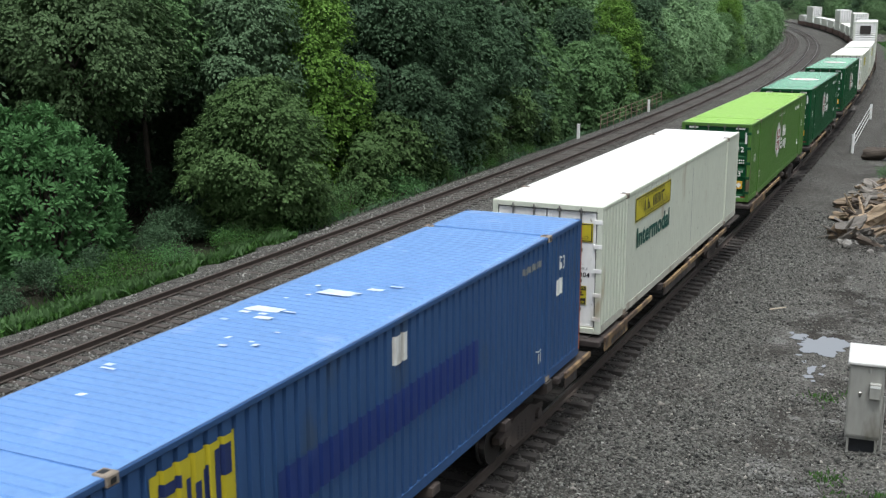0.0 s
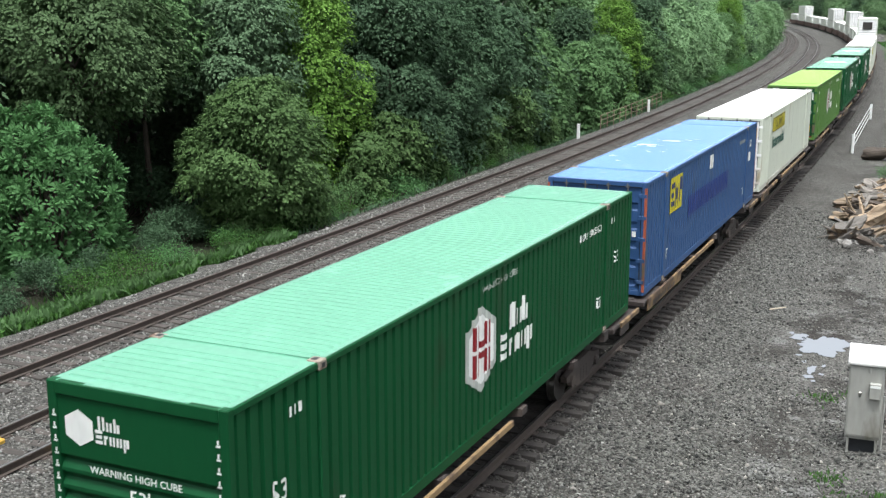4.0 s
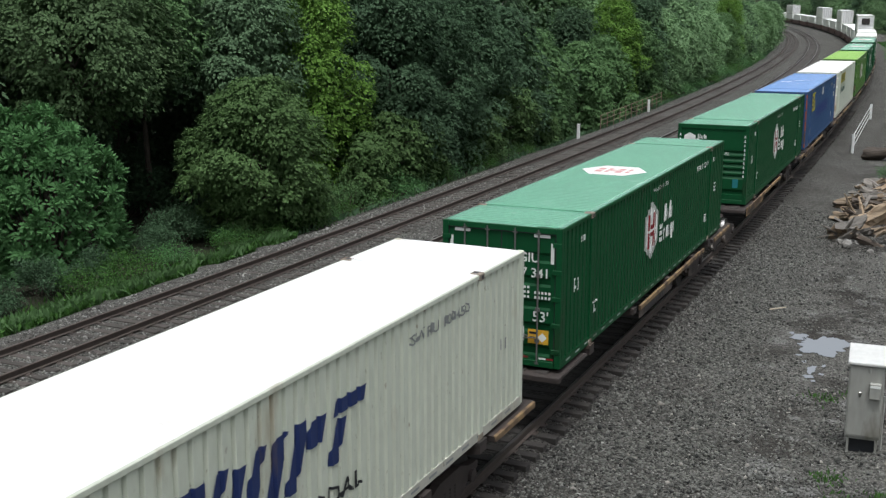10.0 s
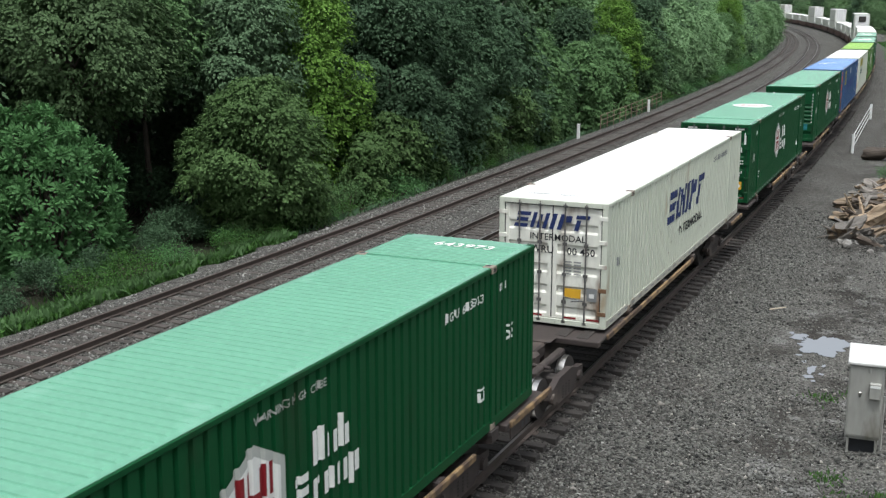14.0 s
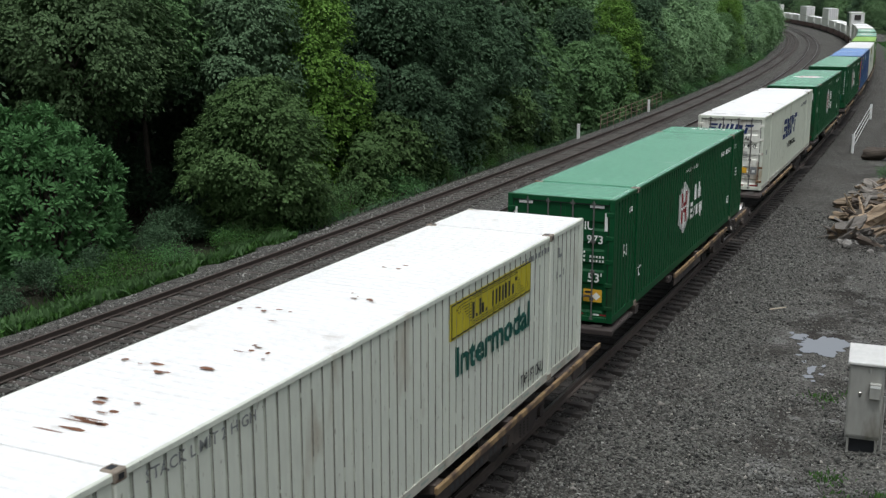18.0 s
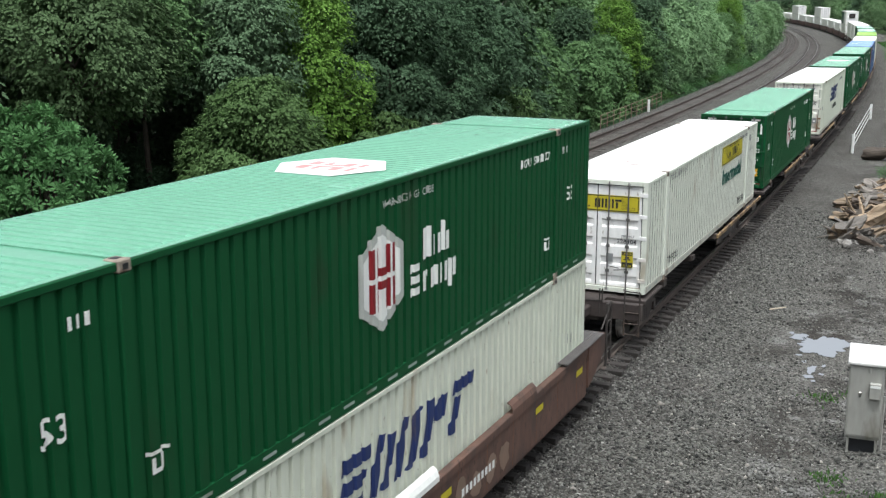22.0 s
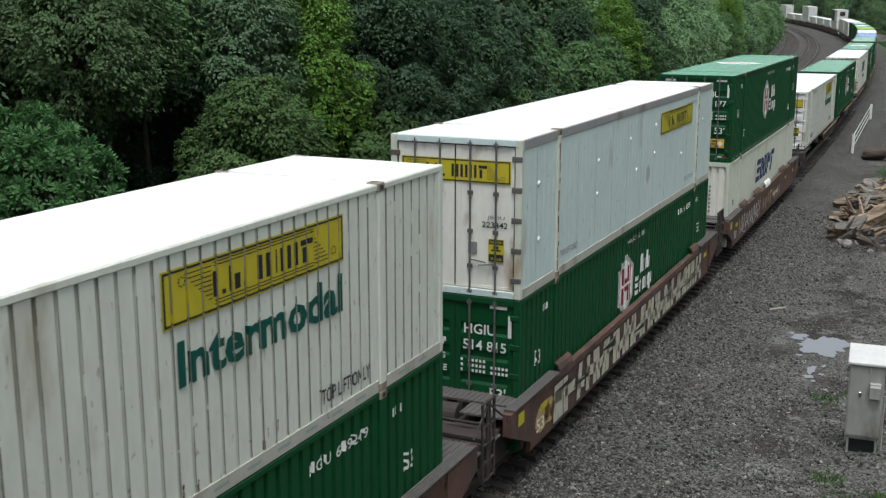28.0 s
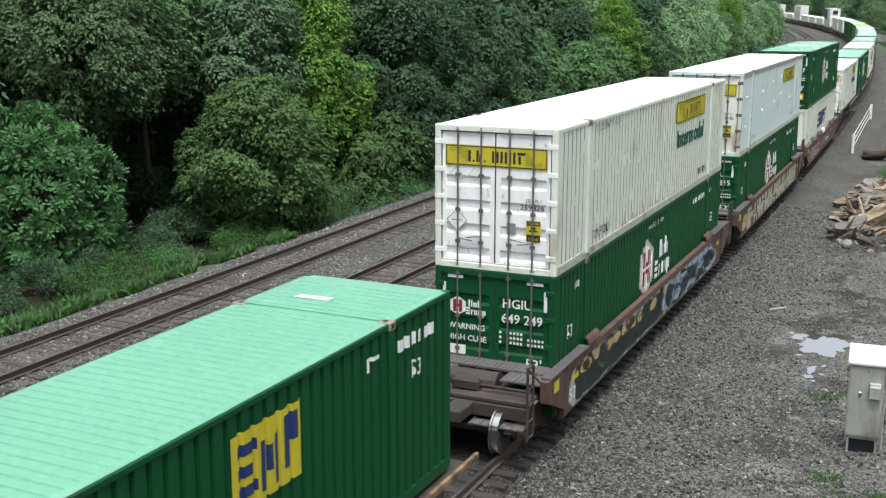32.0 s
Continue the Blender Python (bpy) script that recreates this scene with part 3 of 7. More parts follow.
            prof += [(H - 0.14, 0.0)]
            va = [bm.verts.new((x0 + 0.09, 0.045 + d, z)) for z, d in prof]
            vb = [bm.verts.new((x1 - 0.09, 0.045 + d, z)) for z, d in prof]
            for i in range(len(prof) - 1):
                bm.faces.new((va[i], vb[i], vb[i + 1], va[i + 1]))
            for q in ((x0, x0 + 0.1), (x1 - 0.1, x1)):
                box(bm, q[0], q[1], 0.035, 0.085, 0.14, H - 0.14)
            box(bm, x0 + 0.1, x1 - 0.1, 0.036, 0.084, 0.14, 0.2)
            box(bm, x0 + 0.1, x1 - 0.1, 0.036, 0.084, H - 0.2, H - 0.14)
            d = part("door", bm, door, t)
            for xr in (0.30, 0.80):
                x = sx * xr
                r = rod(bmesh.new(), (x, 0.012, 0.05), (x, 0.012, H - 0.05), 0.020)
                for z in (0.08, 0.55, 1.2, 1.9, H - 0.12):
                    box(r, x - 0.05, x + 0.05, 0.0, 0.035, z - 0.035, z + 0.035)
                part("lock_rod", r, ROD, d)
                hb = bmesh.new()
                z = 0.62 if xr > 0.5 else 0.68
                rod(hb, (x, -0.004, z), (x + 0.32 * (1 if xr < 0.5 else -1) * sx, -0.004, z - 0.04), 0.013, 6)
                part("door_handle", hb, ROD, d)
            for i in range(5):
                z = 0.35 + i * (H - 0.7) / 4
                hg = box(bmesh.new(), *sorted((sx * (HALF - 0.19), sx * (HALF + 0.004))), -0.008, 0.03, z - 0.05, z + 0.05, bevel=0.008)
                part("hinge", hg, ROD if door is DOOR_STAINED else door, d)
            x0, x1 = sorted((sx * (HALF - 0.15), sx * (HALF - 0.128)))
            part("door_gasket", boxes((x0, x1, 0.03, 0.07, 0.13, H - 0.13)), MARK_BLACK, d)
    elif end == "ribbed":
        bm = bmesh.new()
        ys = folds(0.13, 2 * HALF - 0.13)
        lo = [bm.verts.new((y - HALF, 0.03 + corr(y), 0.14)) for y in ys]
        hi = [bm.verts.new((y - HALF, 0.03 + corr(y), H - 0.14)) for y in ys]
        for i in range(len(ys) - 1):
            bm.faces.new((lo[i], lo[i + 1], hi[i + 1], hi[i]))
        part("end_wall", bm, door, t)
        part("end_header", boxes((-HALF + 0.13, HALF - 0.13, 0.0, 0.1, H - 0.16, H - 0.01), bevel=0.01), side, t)
        part("end_sill", boxes((-HALF + 0.13, HALF - 0.13, 0.0, 0.1, 0.0, 0.16), bevel=0.01), side, t)
    else:
        bm = bmesh.new()
        prof = [(0.14, 0.0)]
        z = 0.2
        prof += [(0.34, 0), (0.36, 0.06), (0.46, 0.06), (0.54, 0)]
        for i in range(5):
            z = 0.92 + i * 0.22
            prof += [(z, 0), (z + 0.09, 0.06), (z + 0.15, 0.06), (z + 0.17, 0)]
        prof += [(H - 0.15, 0)]
        va = [bm.verts.new((-HALF + 0.12, 0.03 + d, z)) for z, d in prof]
        vb = [bm.verts.new((HALF - 0.12, 0.03 + d, z)) for z, d in prof]
        for i in range(len(prof) - 1):
            bm.faces.new((va[i], vb[i], vb[i + 1], va[i + 1]))
        part("end_wall", bm, door, t)
        part("end_header", boxes((-HALF + 0.13, HALF - 0.13, 0.0, 0.1, H - 0.17, H - 0.01), bevel=0.01), side, t)
        part("end_sill", boxes((-HALF + 0.13, HALF - 0.13, 0.0, 0.1, 0.0, 0.15), bevel=0.01), side, t)
    return t


def reflector_strip(t, material=None):
    """Short pale dashes along the foot of the right side."""
    bb = [(0.4 + i * 0.62, 0.68 + i * 0.62, 0.065, 0.108) for i in range(25)]
    tagged(on_side("reflective_strip", bars(*bb), material or DULL_TAPE, t, 0, 0, 0.0, lift=0.004), kind="stuff")


def hub_marks(t, roof_hex=False, end="doors", tape=False, digits="507177", side_digits=True):
    d = DEEP
    logo = on_side("logo_panel", hexagon(1.32, 1.50), MARK_BORDER, t, 7.08, 1.58, d, label="white hexagon logo with a grey border and dark red bars")
    on_side("logo_field", hexagon(1.06, 1.22), MARK_WHITE, logo, 7.08, 1.58, d, lift=0.007)
    fig = bars(*[(a, b, c, e) for a, b in ((-0.37, -0.21), (-0.15, -0.06), (0.09, 0.23), (0.29, 0.36)) for c, e in ((-0.44, -0.035), (0.035, 0.44))], (-0.06, 0.09, 0.035, 0.15), (-0.06, 0.09, -0.15, -0.035))
    on_side("logo_figure", fig, MARK_RED, logo, 7.08, 1.58, d, lift=0.010)
    on_side("wordmark", wordmark("278", 0.92, 0.46), MARK_WHITE, t, 8.80, 1.58, d, label="white lettering drawn as bars")
    on_side("wordmark", wordmark("49770", 1.60, 0.46), MARK_WHITE, t, 8.72, 1.10, d, label="white lettering drawn as bars")
    on_side("warning_text", text_fit("WARNING HIGH CUBE", 1.6, 0.11), MARK_BORDER, t, 7.9, 2.53, d)
    if side_digits:
        on_side("number", text_fit(digits, 0.86, 0.15), MARK_WHITE, t, 13.32, 2.38, d)
        on_side("owner_code", text_fit("HGIU", 0.52, 0.15), MARK_WHITE, t, 12.5, 2.38, d)
    for y in (0.97, 14.99):
        on_side("length_mark", text_fit("53", 0.34, 0.28), MARK_WHITE, t, y, 1.42, d)
    for y in (2.34, 13.72):
        on_side("small_mark", bars((-0.16, 0.16, 0.20, 0.24), (-0.12, -0.06, 0, 0.17), (0.05, 0.11, 0, 0.17), (-0.06, 0.05, 0, 0.05)), MARK_WHITE, t, y, 0.65, d)
        on_side("small_mark", bars((-0.14, -0.09, 0, 0.13), (-0.03, 0.02, 0, 0.13), (0.09, 0.14, 0, 0.13)), MARK_WHITE, t, 1.36 if y < 5 else 14.6, 2.40, d)
    if tape:
        reflector_strip(t)
    if roof_hex:
        hx = on_roof("roof_logo", ([(-0.88, 0), (-0.45, -0.82), (0.45, -0.82), (0.88, 0), (0.45, 0.82), (-0.45, 0.82)], [(0, 1, 2, 3, 4, 5)]), MARK_WHITE, t, 0, 8.0, 2.9135, "white hexagon on the roof with faded red bars")
        on_roof("roof_logo_figure", bars(*[(a, b, c, e) for a, b in ((-0.46, -0.28), (-0.19, -0.09), (0.10, 0.26), (0.36, 0.46)) for c, e in ((-0.36, -0.04), (0.04, 0.36))], (-0.09, 0.10, 0.04, 0.14), (-0.09, 0.10, -0.14, -0.04)), MARK_PINK, hx, 0, 8.0, 2.9165)
    if end == "doors":
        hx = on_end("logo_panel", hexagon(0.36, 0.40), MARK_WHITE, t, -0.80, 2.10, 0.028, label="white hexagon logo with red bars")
        on_end("logo_figure", bars((-0.10, -0.03, -0.13, 0.13), (0.03, 0.10, -0.13, 0.13), (-0.03, 0.03, -0.03, 0.03)), MARK_RED, hx, -0.80, 2.10, 0.024)
        on_end("wordmark", wordmark("278", 0.28, 0.15), MARK_WHITE, t, -0.42, 2.10, 0.028)
        on_end("wordmark", wordmark("49770", 0.44, 0.15), MARK_WHITE, t, -0.40, 1.94, 0.028)
        on_end("warning_text", text_mesh("WARNING", 0.17), MARK_WHITE, t, -0.60, 1.62, 0.028)
        on_end("warning_text", text_mesh("HIGH CUBE", 0.17), MARK_WHITE, t, -0.60, 1.38, 0.028)
        on_end("owner_code", text_mesh("HGIU", 0.27), MARK_WHITE, t, 0.50, 2.17, 0.028)
        on_end("number", text_mesh(digits[:3] + " " + digits[3:], 0.27), MARK_WHITE, t, 0.60, 1.86, 0.028)
        pr = [(0.02 + 0.075 * i, 0.065 + 0.075 * i, z, z + 0.055) for z, k in ((0.20, 7), (0.10, 13), (0.0, 13)) for i in range(k) if (i * 5 + k) % 6]
        tagged(on_end("small_print", bars(*pr), MARK_WHITE, t, 0.1, 1.42, 0.028), kind="stuff")
        on_end("length_mark", text_mesh("53'", 0.30), MARK_WHITE, t, 0.86, 0.95, 0.028)
        st = on_end("sticker", bars((0, 0.44, 0, 0.30)), MARK_ORANGE, t, 0.60, 0.48, 0.026, "orange safety sticker")
        on_end("sticker_sign", ([(0.31, 0.04), (0.41, 0.14), (0.31, 0.24), (0.21, 0.14)], [(0, 1, 2, 3)]), MARK_WHITE, st, 0.60, 0.48, 0.022)
        on_end("sticker_print", bars((0.03, 0.18, 0.20, 0.25), (0.03, 0.16, 0.11, 0.15)), MARK_BLACK, st, 0.60, 0.48, 0.022)
        on_end("sticker", bars((0, 0.46, 0, 0.30)), MARK_WHITE, t, 0.06, 0.52, 0.026, "white notice sticker")
        on_end("notice_print", bars(*[(0.03, 0.43, 0.05 + 0.08 * i, 0.085 + 0.08 * i) for i in range(3)]), MARK_GREY, t, 0.06, 0.52, 0.022)
        for q in ((0, 0.22, 0, 0.24), (-0.66, -0.44, 0.15, 0.33), (-0.74, -0.24, 0.42, 0.62)):
            on_end("sticker", bars(q), MARK_WHITE, t, -0.38, 0.66, 0.026, "white notice sticker")
        on_end("sticker", bars((0, 0.18, 0, 0.32)), MARK_GREY, t, -1.02, 0.46, 0.026)
        for x in (-1.05, -0.52, 0.30, 0.84):
            on_end("red_white_tape", bars((0, 0.15, 0, 0.055)), MARK_WHITE, t, x, 0.145, 0.024)
            on_end("red_white_tape", bars((0, 0.15, 0, 0.055)), MARK_RED, t, x + 0.16, 0.145, 0.024)
        for x in (-1.02, 0.70):
            on_end("pale_tape", bars((0, 0.34, 0, 0.065)), MARK_WHITE, t, x, 2.68, 0.024)
        for x in (-1.13, 1.06):
            on_end("pale_tape", bars((0, 0.07, 0, 0.42)), MARK_WHITE, t, x, 2.16, 0.024)
    else:
        on_end("logo_panel", hexagon(0.42, 0.46), MARK_WHITE, t, -0.85, 2.34, 0.024)
        on_end("wordmark", wordmark("278", 0.32, 0.17), MARK_WHITE, t, -0.40, 2.36, 0.024)
        on_end("wordmark", wordmark("49770", 0.50, 0.17), MARK_WHITE, t, -0.36, 2.19, 0.024)
        on_end("warning_text", text_mesh("WARNING HIGH CUBE", 0.13), MARK_WHITE, t, -0.05, 1.80, 0.022)
        on_end("length_mark", text_mesh("53'", 0.27), MARK_WHITE, t, 0.0, 1.50, 0.022)
        w = on_end("sticker", bars((-0.27, 0.27, 0, 0.22), (-0.1, 0.1, -0.14, 0.0)), MARK_WHITE, t, -0.02, 0.75, 0.022, "white notice board")
        on_end("weight_text", text_mesh("24,000 lbs", 0.11), MARK_BLACK, w, -0.02, 0.80, 0.018)
        on_end("sticker", bars((0, 0.16, 0, 0.10)), MARK_WHITE, t, -0.80, 0.86, 0.022)
        on_end("sticker", bars((0, 0.16, 0, 0.10)), MARK_BLACK, t, -0.62, 0.86, 0.022)
        on_end("data_box", bars((0, 0.20, 0, 0.32)), paint("teal_box", (0.02, 0.16, 0.18)), t, 0.78, 0.60, 0.022)
        for x in (-1.24, 1.12):
            on_end("vertical_number", bars(*[(0.015, 0.075, -i * 0.16, 0.025 - i * 0.16) for i in range(10)], *[(0.03, 0.055, 0.03 - i * 0.16, 0.085 - i * 0.16) for i in range(10)]), MARK_WHITE, t, x, 2.45, -0.008)


def yellow_sign(t, y, z, d, w=3.55, h=0.60, words=True, x=HALF):
    s = on_side("sign_panel", bars((-w / 2, w / 2, 0, h)), MARK_YELLOW, t, y, z, d, lift=0.004, label="yellow sign panel with dark bars and a scroll drawing")
    on_side("wordmark", wordmark("1.8. 2226", w * 0.56, h * 0.46), MARK_BLACK, s, y + 0.05, z + h * 0.27, d, lift=0.009)
    border = bars((-w / 2 + 0.03, w / 2 - 0.03, 0.02, 0.045), (-w / 2 + 0.03, w / 2 - 0.03, h - 0.045, h - 0.02), (-w / 2 + 0.02, -w / 2 + 0.05, 0.02, h - 0.02), (w / 2 - 0.05, w / 2 - 0.02, 0.02, h - 0.02))
    on_side("sign_border", border, MARK_BLACK, s, y, z, d, lift=0.008)
    lines = [(a * w, b * w, h * k / 12, h * k / 12 + 0.012) for k in range(2, 11) for a, b in ((-0.40 + 0.016 * (10 - k), -0.27), (0.30, 0.44 - 0.016 * k))]
    lines += [(-0.26 * w, 0.30 * w, h * k, h * k + 0.012) for k in (0.13, 0.19, 0.82, 0.88)]
    scroll = bars(*lines, *[(x * w + 0.05 * math.cos(a) - 0.011, x * w + 0.05 * math.cos(a) + 0.011, h * z + 0.05 * math.sin(a) - 0.011, h * z + 0.05 * math.sin(a) + 0.011) for x, z in ((-0.41, 0.74), (0.43, 0.30)) for a in (0, 0.8, 1.6, 2.4, 3.1, 3.9, 4.7, 5.5)])
    on_side("sign_drawing", scroll, MARK_BLACK, s, y, z, d, lift=0.008)
    if words:
        on_side("word", text_fit("Intermodal", 3.3, 0.50), MARK_TEAL, t, y + 0.08, z - 0.66, d)


def end_yellow_sign(t, full=True, digits="228304"):
    s = on_end("sign_panel", bars((-1.08, 1.08, 0, 0.42)), MARK_YELLOW, t, 0, 2.08, 0.028, "yellow sign panel with dark bars")
    on_end("sign_border", bars((-1.06, 1.06, 0.015, 0.035), (-1.06, 1.06, 0.385, 0.405), (-1.06, -1.04, 0.02, 0.4), (1.04, 1.06, 0.02, 0.4)), MARK_BLACK, s, 0, 2.08, 0.024)
    on_end("wordmark", wordmark("1.8. 2226", 1.20, 0.23), MARK_BLACK, s, 0.02, 2.17, 0.024)
    fine = [(a, b, 0.42 * k / 12, 0.42 * k / 12 + 0.008) for k in range(2, 11) for a, b in ((-0.88 + 0.03 * (10 - k), -0.58), (0.62, 0.94 - 0.03 * k))]
    on_end("sign_drawing", bars(*fine, *[(x + 0.035 * math.cos(a) - 0.008, x + 0.035 * math.cos(a) + 0.008, z + 0.035 * math.sin(a) - 0.008, z + 0.035 * math.sin(a) + 0.008) for x, z in ((-0.93, 0.32), (0.93, 0.10)) for a in (0, 0.9, 1.8, 2.7, 3.6, 4.5, 5.4)]), MARK_BLACK, s, 0, 2.08, 0.024)
    on_end("owner_code", text_fit("JBHU", 0.34, 0.085), MARK_GREY, t, 0.80, 1.42, 0.028)
    on_end("number", text_fit(digits, 0.50, 0.11), MARK_BLACK, t, 0.78, 1.28, 0.028)
    y = on_end("sticker", bars((0, 0.30, 0, 0.42)), MARK_YELLOW, t, 0.66, 0.66, 0.026, "yellow and black caution sticker")
    on_end("sticker_band", bars((0.01, 0.29, 0.32, 0.41)), MARK_BLACK, y, 0.66, 0.66, 0.022)
    on_end("sticker_band", bars((0.01, 0.29, 0.01, 0.14)), MARK_BLACK, y, 0.66, 0.66, 0.022)
    on_end("sticker_word", text_fit("CAUTION", 0.24, 0.05), MARK_YELLOW, y, 0.81, 1.00, 0.019)
    on_end("sticker_word", text_fit("TURNS", 0.22, 0.05), MARK_YELLOW, y, 0.81, 0.69, 0.019)
    on_end("sticker_figure", bars((0.06, 0.24, 0.20, 0.23), (0.10, 0.20, 0.24, 0.29)), MARK_BLACK, y, 0.66, 0.66, 0.022)
    on_end("sticker", bars((0, 0.18, 0, 0.22)), MARK_GREY, t, 0.26, 0.78, 0.026)
    if full:
        p = on_end("placard", ([(0, -0.22), (0.22, 0), (0, 0.22), (-0.22, 0)], [(0, 1, 2, 3)]), MARK_WHITE, t, -0.82, 0.98, 0.022, "diamond hazard placard holder")
        on_end("placard_line", bars((-0.12, 0.12, -0.01, 0.01)), MARK_GREY, p, -0.82, 0.98, 0.018)
        for x, z, k, w in ((-0.82, 0.98, 0.23, 0.018), (-0.84, 1.92, 0.13, 0.010), (-0.44, 1.92, 0.13, 0.010)):
            ring = [(q * k * a, q * k * b) for q in (1.0, 1.0 - w / k) for a, b in ((0, -1), (1, 0), (0, 1), (-1, 0))]
            on_end("placard_frame", (ring, [(i, (i + 1) % 4, (i + 1) % 4 + 4, i + 4) for i in range(4)]), MARK_GREY, p, x, z, 0.017)


def swift_marks(t, end=True, low=False):
    d = DEEP
    on_side("wordmark", wordmark("43156", 4.3, 0.84, 0.35), MARK_NAVY, t, 7.8, 1.40, d, label="navy slanted lettering drawn as bars")
    if not low:
        on_side("word", text_fit("INTERMODAL", 3.0, 0.26), MARK_BLACK, t, 8.6, 0.86, d)
        on_side("number", text_fit("SWRU 100450", 2.1, 0.17), MARK_GREY, t, 12.65, 2.36, d)
    for y in (1.0, 15.2):
        on_side("small_mark", bars((-0.10, -0.04, 0, 0.2), (0.04, 0.10, 0, 0.2)), MARK_GREY, t, y, 1.3, d)
    reflector_strip(t, MARK_GREY)
    if end:
        on_end("wordmark", wordmark("43156", 1.72, 0.36, 0.3), MARK_NAVY, t, -0.08, 2.22, 0.022)
        on_end("word", text_mesh("INTERMODAL", 0.215), MARK_BLACK, t, 0.12, 1.96, 0.026)
        on_end("owner_code", text_mesh("SWRU", 0.24), MARK_BLACK, t, -0.30, 1.66, 0.026)
        on_end("number", text_mesh("100 450", 0.24), MARK_BLACK, t, 0.62, 1.66, 0.026)
        on_end("weight_text", text_mesh("24,000", 0.14), MARK_GREY, t, -0.85, 1.70, 0.026)
        on_end("small_print", bars(*[(0.22 * (i % 2), 0.22 * (i % 2) + 0.17, 0.07 * (i // 2), 0.07 * (i // 2) + 0.03) for i in range(10)]), MARK_GREY, t, 0.30, 1.20, 0.026)
        on_end("sticker", bars((0, 0.40, 0, 0.22)), MARK_ORANGE, t, 0.30, 0.66, 0.024, "worn orange sticker")
        on_end("sticker", bars((0, 0.24, 0, 0.30)), MARK_GREY, t, 0.84, 0.62, 0.024)
        on_end("sticker", bars((0.06, 0.18, 0.08, 0.18)), MARK_WHITE, t, 0.84, 0.62, 0.020)
        on_end("placard", ([(0, -0.24), (0.24, 0), (0, 0.24), (-0.24, 0)], [(0, 1, 2, 3)]), mat("worn_placard", (0.16, 0.12, 0.08), 0.8), t, -0.84, 0.84, 0.022, "dark worn diamond placard holder")
        for x in (-1.05, -0.52, 0.30, 0.84):
            on_end("red_tape", bars((0, 0.3, 0, 0.06)), MARK_RED, t, x, 0.145, 0.024)


def emp_panel(t, y, z, d):
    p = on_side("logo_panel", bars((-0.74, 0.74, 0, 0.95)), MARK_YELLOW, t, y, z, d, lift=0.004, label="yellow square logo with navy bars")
    bb = [(-0.62, -0.24, 0.16, 0.30), (-0.62, -0.30, 0.40, 0.54), (-0.62, -0.24, 0.66, 0.80), (-0.17, -0.05, 0.10, 0.72), (-0.01, 0.08, 0.30, 0.62), (0.12, 0.24, 0.10, 0.72), (0.32, 0.44, 0.20, 0.86), (0.47, 0.62, 0.50, 0.86)]
    on_side("logo_figure", bars(*bb), MARK_NAVY, p, y, z, d, lift=0.009)

# ================= the train: cars =================
SPINNERS = []
ROLLING = []
WHEEL_R = 0.43


